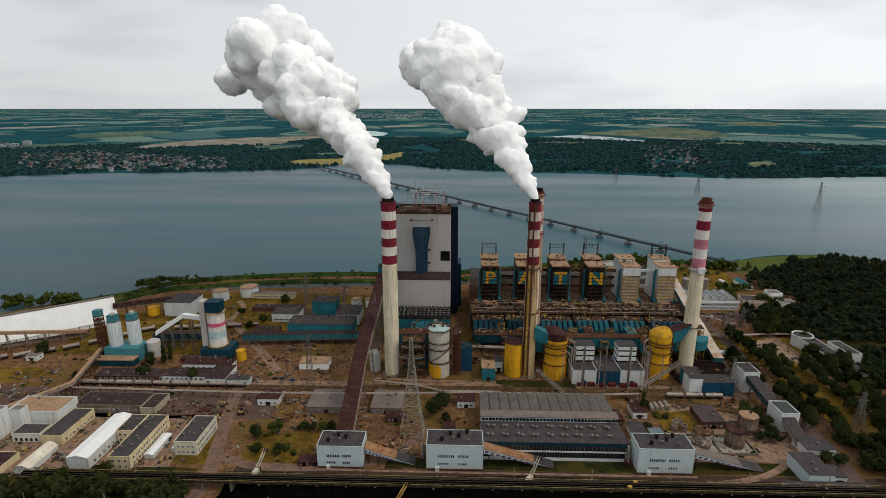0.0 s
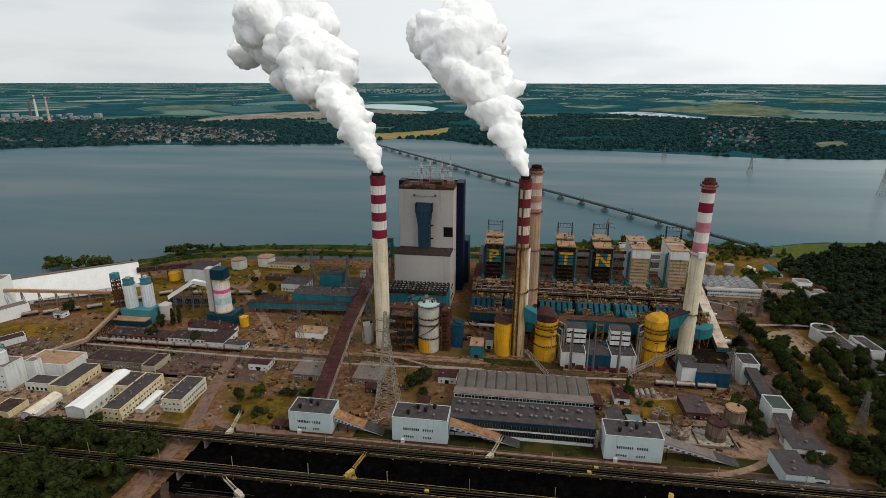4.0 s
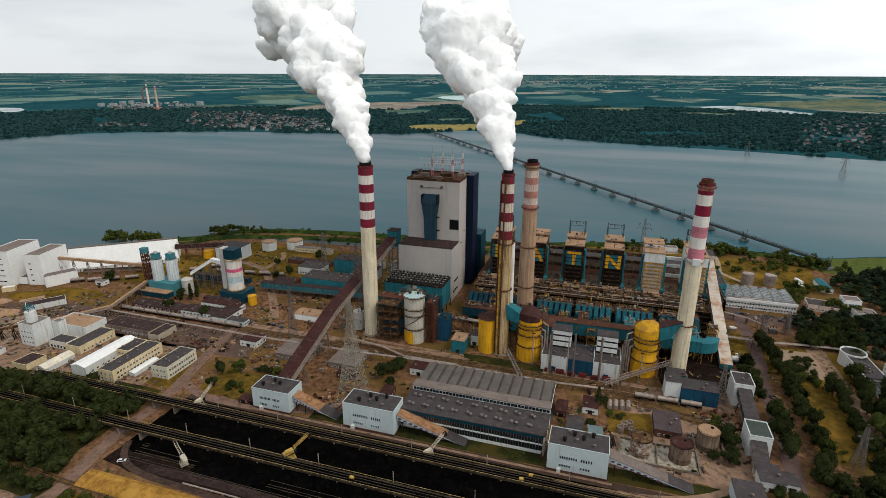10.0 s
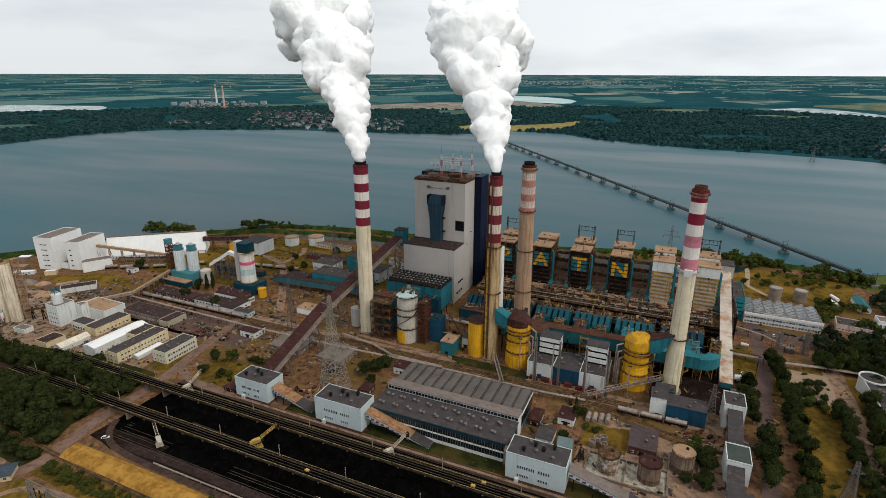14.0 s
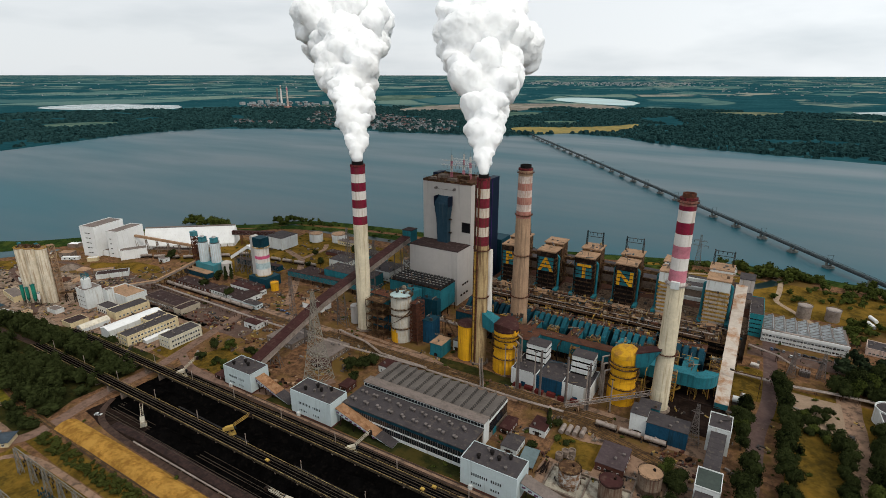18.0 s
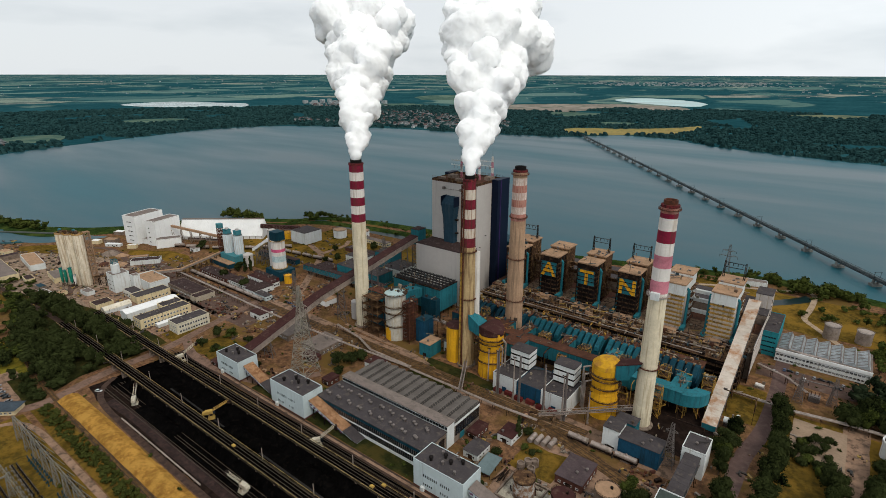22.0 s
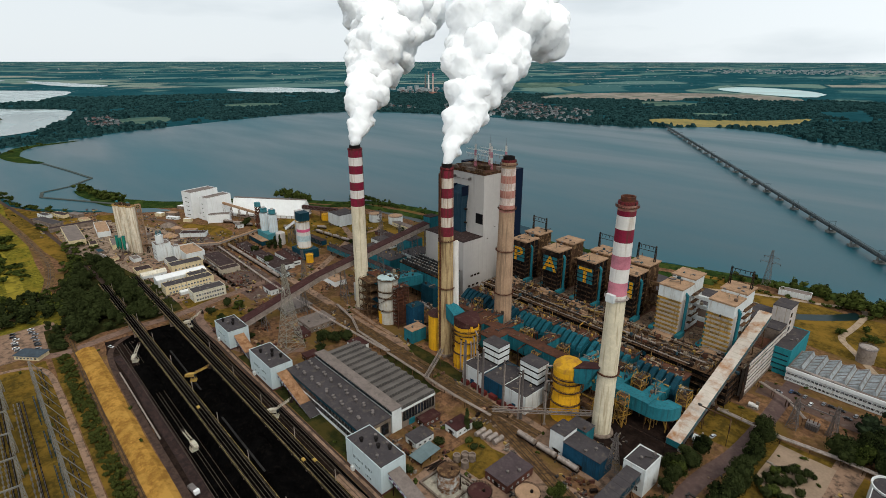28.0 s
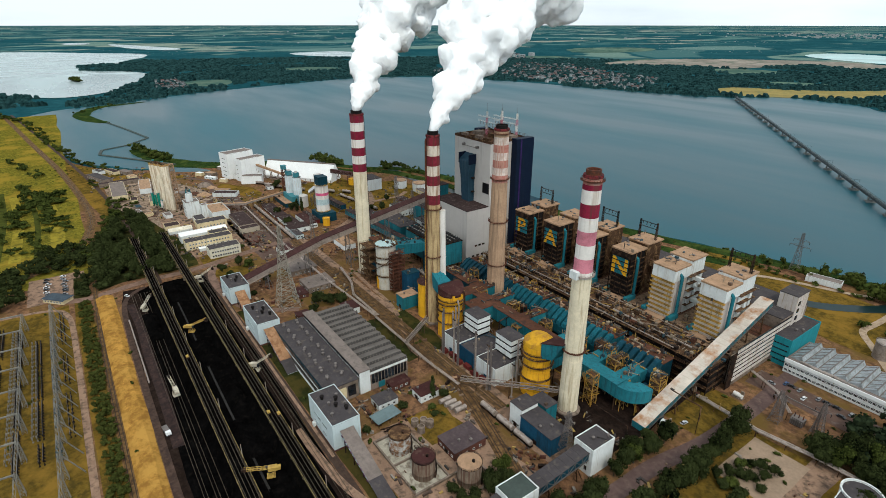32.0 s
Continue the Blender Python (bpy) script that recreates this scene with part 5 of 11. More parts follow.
part("outlet_duct", Geo().hexa([(-16, -3.5, 29), (-7, -5, 27), (-7, 5, 27), (-16, 3.5, 29), (-17, -3.5, 40), (-7, -5, 35), (-7, 5, 35), (-17, 3.5, 40)]), TEAL, y2, "teal outlet duct into the chimney")
for e, dx in ((y2, 9.5), (y3, -9.8)):
    for k in range(3):
        g = Geo()
        x = dx + k * (1.6 if dx > 0 else -1.2)
        g.tube((x, -5 + k, 1), (x, -5 + k, 20 + 4 * k), 0.55, n=10)
        g.tube((x, -5 + k, 20 + 4 * k), (x * 0.7, -3 + k, 21 + 4 * k), 0.55, n=10)
        part("riser_pipe", g, PIPE, e, "pale insulated riser pipe", smooth=True)

# ---- pump houses between the absorbers ----
for x0, x1, m, h, lab in ((82.5, 99.5, WHITE, 11, "white pump house with dark flat roof"), (99.7, 116.3, BLUEB, 10.4, "blue sheet-clad pump house with dark roof"), (116.5, 133.5, WHITE, 11, "white pump house with dark flat roof")):
    block("pump_house", lab, "building", x0, x1, 347.5, 371, h, m, ROOF, vents=5, parapet=0.3, group="pump houses", doors=(("s", 0.5, 3, 3.5, BLUEB),))
for x0, x1 in ((87, 100.5), (117.5, 131)):
    e = thing("striped_plant_room", "white plant room with black louvre stripes", "building", (x0 + x1) / 2, 366.0, 11.3, 0, "striped plant rooms")
    hx = (x1 - x0) / 2
    for i in range(3):
        part("white_panel", Geo().box(-hx, hx, -5, 5, i * 4.2 + 1.3, i * 4.2 + 4.2), WHITE, e)
        part("louvre", Geo().box(-hx + 0.3, hx - 0.3, -4.7, 4.7, i * 4.2, i * 4.2 + 1.3), SOOT, e)
    part("roof", Geo().box(-hx - 0.2, hx + 0.2, -5.2, 5.2, 12.6, 13.0), ROOF, e)
for k, x in enumerate((89, 104, 120.5, 134)):
    e = thing("steel_pole", "tall grey steel pole with crossarm", "pole", x, 343.2, 0, 0, "poles before the pump houses")
    part("pole", Geo().tube((0, 0, 0), (0, 0, 32), 0.85, 0.6, n=10), STEEL, e, smooth=True)
    part("footing", Geo().box(-0.9, 0.9, -0.9, 0.9, 0, 0.5), CONC, e)
for k in range(6):
    e = thing("red_container", "dark red steel container", "container", 88 + k * 7.5, 344.6 + (k % 2), 0.3, 0, "red containers")
    part("body", Geo().box(-2.6, 2.6, -1.2, 1.2, 0, 2.5), REDBOX, e)

# ---- block of six boilers ----
bunk = thing("boiler_hall", "long low boiler hall with rusty terraces", "building", 111, 482)
part("hall", Geo().box(-100, 100, -24, 26, -0.3, 19), CONC, bunk)
part("terrace", Geo().box(-100.2, 100.2, -24.2, 26.2, 19, 19.6), BROWNROOF, bunk)
part("rear_hall", Geo().box(-98, 100, 26, 60, -0.3, 27), CONC, bunk)
part("rear_roof", Geo().box(-98.3, 100.3, 26, 60.3, 27, 27.6), ROOF, bunk)
for k in range(7):
    z = 3.5 + k * 3.1
    part("cream_band", Geo().box(100, 100.35, -24, 40, z, z + 2.0), STRIPEW, bunk)
    part("window_band", Geo().box(100, 100.2, -23.5, 39.5, z + 2.0, z + 3.1), GLASS, bunk)
part("end_wall", Geo().box(100, 100.3, -30, -24, 0, 23), DARKST, bunk)
part("stair_tower", Geo().box(90, 100.5, 40.2, 56, -0.3, 38), STRIPEW, bunk)
part("tower_roof", Geo().box(89.7, 100.8, 40, 56.3, 38, 38.5), ROOF, bunk)
for k in range(6):
    part("tower_window", Geo().box(100.5, 100.7, 43, 46, 6 + k * 5, 9 + k * 5), GLASS, bunk)


BROWNDK = mat("rusty_deck_plate", (0.175, 0.115, 0.072), 0.9, var=0.25, scale=0.4, stain=(0.05, 0.03, 0.022), amount=0.45)


def letter_panel(e, ch, y):
    """A letter painted on the front of a boiler."""
    cu = bpy.data.curves.new("letter", "FONT")
    cu.body, cu.size, cu.extrude, cu.align_x = ch, 16.0, 0.06, "CENTER"
    cu.offset = 0.42
    tmp = bpy.data.objects.new("letter", cu)
    me = bpy.data.meshes.new_from_object(tmp)
    bpy.data.objects.remove(tmp)
    me.materials.clear()
    me.materials.append(YELLOW)
    o = new("letter", me)
    o.parent = e
    o.matrix_basis = pose(0, y, 17.7, 90, 0, 0) @ Matrix.Diagonal((1.12, 1, 1, 1))
    o["label"] = "yellow painted letter " + ch


for i, ch in enumerate("PATN  "):
    x = 29.2 + 31.85 * i
    old = i < 4
    lab = ("dark rusty boiler tower with yellow letter " + ch + " on teal") if old else "white-clad boiler tower with rusty yellow floor bands"
    e = thing("boiler", lab, "boiler", x, 463, 19.6, 0, "row of six boilers")
    Z = 34.8
    body = DARKST if old else STRIPEW
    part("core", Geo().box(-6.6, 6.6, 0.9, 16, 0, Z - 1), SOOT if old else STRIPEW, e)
    part("rear_core", Geo().box(-7.2, 7.2, 16.5, 33, 0, Z + 1.5), RUSTST if old else WHITE, e)
    part("front_roof", Geo().box(-8.0, 8.0, -0.6, 16.3, Z - 1, Z), BEIGE, e, "beige gravel roof")
    part("front_deck", Geo().box(-7.0, 7.0, -8.5, -1.4, 0.02, 0.5), BEIGE, e, "tan deck plate")
    part("side_deck", Geo().box(9.0, 23.0, -6, 26, 0.02, 0.35), BROWNDK, e, "rusty brown deck plate")
    part("rear_roof", Geo().box(-8.2, 8.2, 16.5, 33.6, Z + 1.5, Z + 2.4), BEIGE, e, "beige gravel roof")
    if old:
        for f in range(8):
            z = 2.5 + f * 3.55
            part("floor", Geo().box(-7.6, 7.6, -0.3, 16, z, z + 0.35), DARKST, e)
            g = Geo()
            for zz in (z + 0.9, z + 1.4):
                g.beam((-7.6, -0.3, zz), (7.6, -0.3, zz), 0.14)
                g.beam((7.6, -0.3, zz), (7.6, 16, zz), 0.14)
            part("railing", g, RUSTST, e)
        for cx in (-7.6, -2.5, 2.5, 7.6):
            part("column", Geo().beam((cx, -0.2, 0), (cx, -0.2, Z - 1), 0.5), DARKST, e)
        for cy in (5, 10, 16):
            part("column", Geo().beam((7.7, cy, 0), (7.7, cy, Z - 1), 0.5), RUSTST, e)
        part("letter_board", Geo().box(-6.4, 6.4, -0.62, -0.4, 17.0, 29.5), TEAL, e, "teal painted board")
        part("upper_board", Geo().box(-7.4, 7.4, -0.5, -0.2, 29.6, Z - 1), DARKST, e)
        letter_panel(e, ch, -0.75)
        for zf in (17.0, 20.3, 23.4, 26.6, 29.6):
            part("floor_edge", Geo().box(-7.2, 7.2, -1.25, -0.85, zf, zf + 0.45), DARKST, e)
    else:
        part("white_band", Geo().box(-7.7, 7.7, -0.4, 16.2, Z - 8.5, Z - 1), WHITE, e)
        for f in range(8):
            z = 1.2 + f * 3.05
            part("cladding_band", Geo().box(-7.2, 7.2, 0.1, 0.9, z, z + 2.2), STRIPEW, e)
            part("floor_edge", Geo().box(-7.7, 7.7, -0.9, 0.9, z + 2.25, z + 2.75), YELST, e)
            g = Geo()
            g.beam((-7.7, -0.9, z + 3.7), (7.7, -0.9, z + 3.7), 0.12)
            for q in range(6):
                g.beam((-7.7 + q * 3.08, -0.9, z + 2.7), (-7.7 + q * 3.08, -0.9, z + 3.7), 0.12)
            part("railing", g, YELST, e)
        for f in range(5):
            part("side_floor", Geo().box(7.2, 9.4, 15, 33, 6 + f * 5, 6.4 + f * 5), RUSTST, e)
    # feed pipes and footing
    for sx in (-1, 1):
        pm = TEAL
        g = Geo().tube((sx * 9.0, 6, 2.5), (sx * 9.0, 6, Z - 6), 1.0, n=12)
        g.tube((sx * 9.0, 6, Z - 6), (sx * 7.2, 6, Z - 4.5), 1.0, n=12)
        part("downpipe", g, pm, e, "teal air duct", smooth=True)
        part("pipe_foot", Geo().box(sx * 9 - 1.4, sx * 9 + 1.4, -2.5, 7, 0.2, 3.4), pm, e)
    part("front_step", Geo().box(-6.5, 6.5, -5.5, -0.4, 0.02, 1.6), BEIGE, e)
    rn = random.Random(i)
    for q in range(5):
        part("roof_hatch", Geo().box(*(lambda a, b: (a, a + 1.6, b, b + 1.2))(rn.uniform(-6, 4), rn.uniform(2, 28)), Z + 2.38, Z + 3.2), STEEL, e)
    for q in range(3):
        part("side_duct", Geo().box(7.2, 8.6, 18 + q * 4.5, 20.5 + q * 4.5, 4 + 6 * q, 14 + 6 * q), RUSTST if old else WHITE, e)
    # bridges between boilers
    if i < 5:
        for z, y in ((8, 20), (16, 22), (24, 18)):
            q = Geo().box(9.2, 23, y, y + 2.4, z, z + 2.4)
            part("link_bridge", q, RUSTST if old else WHITE, e)
# line gantries on the boiler roofs
for i in (0, 2, 3, 5):
    x = 29.2 + 31.85 * i
    e = thing("line_gantry", "dark steel line gantry with insulators on a boiler roof", "gantry", x, 489, 57.0, 0, "line gantries on the boilers")
    for sx in (-6.5, 6.5):
        g = Geo()
        lattice(g, sx, 0, 0, 12, 1.2, 0.7, 6, 0.14)
        part("post", g, DARKST, e)
    for z in (7.5, 11):
        g = Geo()
        for a in range(-6, 6, 2):
            g.beam((a, -0.4, z), (a + 2, -0.4, z), 0.16)
            g.beam((a, 0.4, z), (a + 2, 0.4, z), 0.16)
            g.beam((a, -0.4, z), (a + 2, 0.4, z), 0.1)
        part("crossbeam", g, DARKST, e)
    for a in (-4.5, -1.5, 1.5, 4.5):
        part("insulator", Geo().tube((a, 0, 11), (a, -0.5, 9), 0.2, n=6), SOOT, e)

# ---- pipe gallery before the boilers ----
gal = scaffold("pipe_gallery", "long rusty pipe gallery before the boilers", 12, 208, 437, 457, 18.5, 4, 28, 2, DARKST, RUSTST)
rn = random.Random(11)
for k in range(10):
    y = -9 + rn.uniform(0, 18)
    z = rn.choice((5.5, 10, 14.8, 19.3, 20.2))
    x = rn.uniform(-95, 40)
    part("pipe", Geo().tube((x, y, z), (x + rn.uniform(35, 70), y, z), rn.uniform(0.35, 0.75), n=8), rn.choice((RUSTST, PIPE, DARKST, RUSTST)), gal, smooth=True)
for k in range(70):
    x, y = rn.uniform(-95, 95), rn.uniform(-9, 8)
    w, d, hh = rn.uniform(1, 4.5), rn.uniform(1, 3.5), rn.uniform(0.8, 3.2)
    part("equipment_box", Geo().box(x, x + w, y, y + d, 18.55, 18.55 + hh), rn.choice((RUSTST, RUSTST, DARKST, DARKST, BROWNROOF, BEIGE)), gal)
for k in range(48):
    x = rn.uniform(-96, 92)
    z = rn.choice((0.2, 4.7, 9.4, 14.0))
    part("wall_panel", Geo().box(x, x + rn.uniform(2, 6), -10.3, -9.9, z, z + rn.uniform(2, 3.8)), rn.choice((RUSTST, DARKST, CONC, TEALD, SOOT, PIPE)), gal)
# near-black box that fills the inside of the gallery
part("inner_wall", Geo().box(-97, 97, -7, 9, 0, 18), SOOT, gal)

# ---- precipitators: rows of teal casings with sloping humps ----
def precipitator(x, y, w, colour, label):
    e = thing("precipitator", label, "precipitator", x, y, 0, 0, "row of precipitators")
    part("casing", Geo().extrude_x([(-9, 6), (11, 6), (11, 17), (1, 17), (-9, 11.6)], -w / 2, w / 2), colour, e)
    # darker sheet puts the shade of the gaps between humps into colour
    part("valley_sheet", Geo().extrude_x([(-8.7, 11.76), (0.8, 16.89), (0.8, 17.0), (-8.7, 11.88)], -w / 2 + 0.3, w / 2 - 0.3), TEALD, e, "sloping sheet that paints shade between the humps")
    part("deck", Geo().box(-w / 2 - 0.4, w / 2 + 0.4, 1, 11.6, 17, 17.5), BROWNROOF, e, "rusty walkway deck")
    for k in range(6):
        a = -w / 2 + w * (k + 0.5) / 6
        q = w / 6 * 0.34
        part("hump", Geo().extrude_x([(-9.2, 12.2), (-8.6, 12.0), (0.9, 17.0), (0.9, 19.2), (-2, 19.2), (-8.4, 14.6)], a - q, a + q), colour, e)
        part("hopper", Geo().hexa([(a - 0.6, -5, 1.2), (a + 0.6, -5, 1.2), (a + 0.6, -3, 1.2), (a - 0.6, -3, 1.2), (a - q * 1.4, -8.8, 6), (a + q * 1.4, -8.8, 6), (a + q * 1.4, 4, 6), (a - q * 1.4, 4, 6)]), colour, e)
    g = Geo()
    for zz in (18.0, 18.6):
        for yy in (1.0, 11.4):
            g.beam((-w / 2, yy, zz), (w / 2, yy, zz), 0.12)
    part("railing", g, YELST, e)
    for k in range(9):
        r2 = random.Random(int(x * 10) + k)
        a, b = r2.uniform(-w / 2 + 1, w / 2 - 3), r2.uniform(2, 9)
        part("rapper_box", Geo().box(a, a + r2.uniform(0.8, 2.4), b, b + r2.uniform(0.8, 2), 17.5, 17.5 + r2.uniform(0.6, 2.2)), r2.choice((RUSTST, YELST, RUSTST, BEIGE)), e)
    for a in (-w / 2 + 0.6, 0, w / 2 - 0.6):
        for b in (-8, 0, 9):
            part("leg", Geo().beam((a, b, 0), (a, b, 6), 0.5), DARKST, e)
    return e


TEALM = mat("mid_teal_cladding", (0.013, 0.078, 0.103), 0.55, stain=(0.012, 0.045, 0.06), amount=0.38, streak=True, var=0.15, rand=0.2)
for i, (x, w, m, lab) in enumerate(((26, 26, TEALD, "dark blue precipitator with sloping humps"), (54, 25, TEALD, "dark blue precipitator with sloping humps"), (83, 27, TEALM, "teal precipitator with sloping humps"), (113, 27, TEALM, "teal precipitator with sloping humps"),
                                    (143, 27, TEALM, "teal precipitator with sloping humps"), (175, 28, TEALD, "teal-black precipitator with dark humps"))):
    precipitator(x, 421, w, m, lab)

# ---- main teal ducts with brown tops ----
def box_duct(name, label, x0, x1, y0, y1, z0, z1, top=BROWNROOF, m=TEAL, legs=True):
    e = thing(name, label, "duct", (x0 + x1) / 2, (y0 + y1) / 2, 0, 0, "flue ducts")
    hx, hy = (x1 - x0) / 2, (y1 - y0) / 2
    part("casing", Geo().box(-hx, hx, -hy, hy, z0, z1), m, e)
    part("top", Geo().box(-hx - 0.3, hx + 0.3, -hy - 0.3, hy + 0.3, z1, z1 + 0.4), top, e, "rusty brown top sheet")
    n = max(2, int(max(hx, hy) * 2 / 4))
    for k in range(n + 1):
        if hx > hy:
            x = -hx + 2 * hx * k / n
            part("rib", Geo().box(x - 0.12, x + 0.12, -hy - 0.2, hy + 0.2, z0 - 0.1, z1), m, e)
        else:
            y = -hy + 2 * hy * k / n
            part("rib", Geo().box(-hx - 0.2, hx + 0.2, y - 0.12, y + 0.12, z0 - 0.1, z1), m, e)
    if legs:
        n = max(1, int(max(hx, hy) * 2 / 10))
        for k in range(n + 1):
            for s in (-1, 1):
                a = (-hx + 0.6 + (2 * hx - 1.2) * k / n, s * (hy - 0.4)) if hx > hy else (s * (hx - 0.4), -hy + 0.6 + (2 * hy - 1.2) * k / n)
                part("leg", Geo().beam((*a, 0), (*a, z0), 0.45), RUSTST, e)
    return e


box_duct("main_duct", "long teal flue duct with rusty brown top", 64, 142, 384, 392, 11, 20)
box_duct("main_duct", "teal flue duct with rusty top beside the old chimney", 56, 66, 375, 404, 12, 20.5)
box_duct("cross_duct", "teal cross duct with rusty top", 72, 79, 393, 411, 11, 17.5)
box_duct("cross_duct", "teal cross duct with rusty top", 103, 110, 393, 411, 11, 17.5)
box_duct("cross_duct", "teal cross duct between the precipitators", 136, 143, 385, 411, 10, 18, TEAL)
box_duct("absorber_duct", "teal inlet duct to an absorber", 74, 88, 370, 384, 12, 21)
box_duct("absorber_duct", "teal inlet duct to an absorber", 140, 152, 372, 386, 12, 20)
box_duct("fan_duct", "teal suction duct with yellow fan frames", 152, 186, 386, 394, 9, 17, TEAL)
box_duct("fan_duct", "teal suction duct on steel legs", 178, 186, 394, 412, 9, 16, TEAL)
box_duct("fan_duct", "teal suction duct on steel legs", 158, 166, 394, 412, 9, 16, TEAL)
box_duct("west_duct", "dark teal duct by the boiler house", 14, 52, 396, 406, 9, 16, BROWNROOF, TEALD)
e = thing("curved_duct", "teal curved end of a flue duct on legs", "duct", 186, 394)
g = Geo()
for k in range(8):
    a, b = math.pi / 2 * k / 8, math.pi / 2 * (k + 1) / 8
    ri, ro = 5, 13
    pa = [(ri * math.sin(a), 5 - ri * math.cos(a)), (ro * math.sin(a), 5 - ro * math.cos(a)), (ro * math.sin(b), 5 - ro * math.cos(b)), (ri * math.sin(b), 5 - ri * math.cos(b))]
    g.hexa([(*p, 9) for p in pa] + [(*p, 16.5) for p in pa])
part("casing", g, TEAL, e)
for a, b in ((2, -6), (9, -2), (12, 4), (6, 4)):
    part("leg", Geo().beam((a, b, 0), (a, b, 9), 0.4), YELST, e)
for x, y in ((148, 400), (172, 402), (92, 398), (122, 398), (66, 392), (196, 408)):
    scaffold("access_tower", "yellow steel access tower by the ducts", x - 3, x + 3, y - 3, y + 3, 20, 5, 1, 1, YELST, RUSTST, "access towers")


# ---- conveyors ----
def gallery(name, label, p, q, w, h, wall, roof, leg=RUSTST, legs=6, rib=True):
    """An enclosed sloping conveyor gallery on lattice legs."""
    e = thing(name, label, "conveyor", 0, 0, 0, 0, "conveyor galleries")
    p, q = Vector(p), Vector(q)
    d = (q - p)
    s = Vector((d.y, -d.x, 0)).normalized() * (w / 2)
    up = Vector((0, 0, h))
    part("casing", Geo().hexa([p - s, p + s, q + s, q - s, p - s + up, p + s + up, q + s + up, q - s + up]), wall, e)
    n = max(3, int(d.length / 4))
    me = None
    for k in range(n):
        a, b = p + d * (k / n) + up, p + d * ((k + 1) / n) + up
        o = s * 1.08
        part("roof_sheet", Geo().hexa([a - o, a + o, b + o, b - o, a - o + Vector((0, 0, 0.3)), a + o + Vector((0, 0, 0.3)), b + o + Vector((0, 0, 0.22)), b - o + Vector((0, 0, 0.22))]), roof, e)
    if rib and h > 3.5:
        for sg in (-1, 1):
            g = Geo()
            for k in range(n):
                a, b = p + d * (k / n) + s * sg * 1.03, p + d * ((k + 1) / n) + s * sg * 1.03
                g.beam(a + up * (0.05 if k % 2 else 0.95), b + up * (0.95 if k % 2 else 0.05), 0.22)
                g.beam(a + up * 0.05, a + up * 0.95, 0.2)
            g.beam(p + s * sg * 1.03, q + s * sg * 1.03, 0.45)
            part("side_truss", g, STEEL if wall is not PIPE else PIPE, e, "steel side truss")
    for k in range(legs):
        c = p + d * ((k + 0.6) / legs)
        if c.z < 4:
            continue
        g = Geo()
        for sg in (-1, 1):
            f = Vector((c.x, c.y, 0)) + s * sg * 1.15
            t = c + s * sg * 0.8
            g.beam(f, t, 0.45)
            g.beam(Vector((f.x, f.y, 0)) + d.normalized() * 3, t, 0.3)
        m = int(c.z / 5) + 1
        for j in range(m):
            za, zb = c.z * j / m, c.z * (j + 1) / m
            a, b = Vector((c.x, c.y, za)) + s, Vector((c.x, c.y, zb)) - s
            g.beam(a, b, 0.2)
            g.beam(Vector((c.x, c.y, zb)) + s, Vector((c.x, c.y, zb)) - s, 0.2)
        part("leg", g, leg, e)
    return e


gallery("coal_conveyor", "long sloping coal conveyor with brown rusty roof", (-64, 262, 8), (-66, 330, 27), 8.5, 4.2, PIPE, MAROON, STEEL, 2)
gallery("coal_conveyor", "long sloping coal conveyor with brown rusty roof", (-66, 330, 27), (-66, 446, 47.5), 8.5, 4.2, PIPE, MAROON, STEEL, 3)
tf = thing("transfer_tower", "teal transfer cabin on a steel tower at the conveyor's top", "building", -65.5, 450)
part("cabin", Geo().box(-4.6, 4.6, -5, 5, 43, 57), TEAL, tf)
part("cabin_roof", Geo().box(-4.9, 4.9, -5.3, 5.3, 57, 57.5), ROOFB, tf)
for k in range(4):
    g = Geo()
    lattice(g, 0, 0, k * 10.75, (k + 1) * 10.75, 8.4, 8.4, 2, 0.4)
    part("tower_section", g, STEEL, tf)
gallery("coal_conveyor", "wide sloping conveyor with weathered pale and rust-brown roof", (203, 384, 0.8), (203, 500, 37), 7.2, 3.6, TEAL, mat("weathered_roof_sheet", (0.46, 0.40, 0.34), 0.8, var=0.15, stain=(0.30, 0.155, 0.075), amount=0.45, scale=0.08), RUSTST, 7)
gallery("teal_conveyor", "dark teal covered conveyor between transfer houses", (203, 306, 5), (204, 340, 9), 7, 4, TEALD, ROOF, RUSTST, 2)
block("transfer_house", "white transfer house with dark roof and tall windows", "building", 198.5, 209.5, 340, 355, 15, WHITE, ROOF, vents=2, wins=(("s", 3, 1, 2, 4.2, 1.6, 3, WHITE, 0.5, 0.9),))
block("transfer_house", "white transfer house with dark green roof", "building", 197.5, 208.5, 293, 307.5, 12.5, WHITE, mat("dark_green_roof", (0.05, 0.062, 0.055), 0.9, var=0.15), wins=(("s", 1, 1, 2, 4, 2.4, 6.5, WHITE, 0.25, 0.5),))
gallery("teal_conveyor", "dark covered conveyor beside a transfer house", (201, 276, 2), (202, 294, 7), 7, 3.5, PIPE, ROOF, RUSTST, 1)

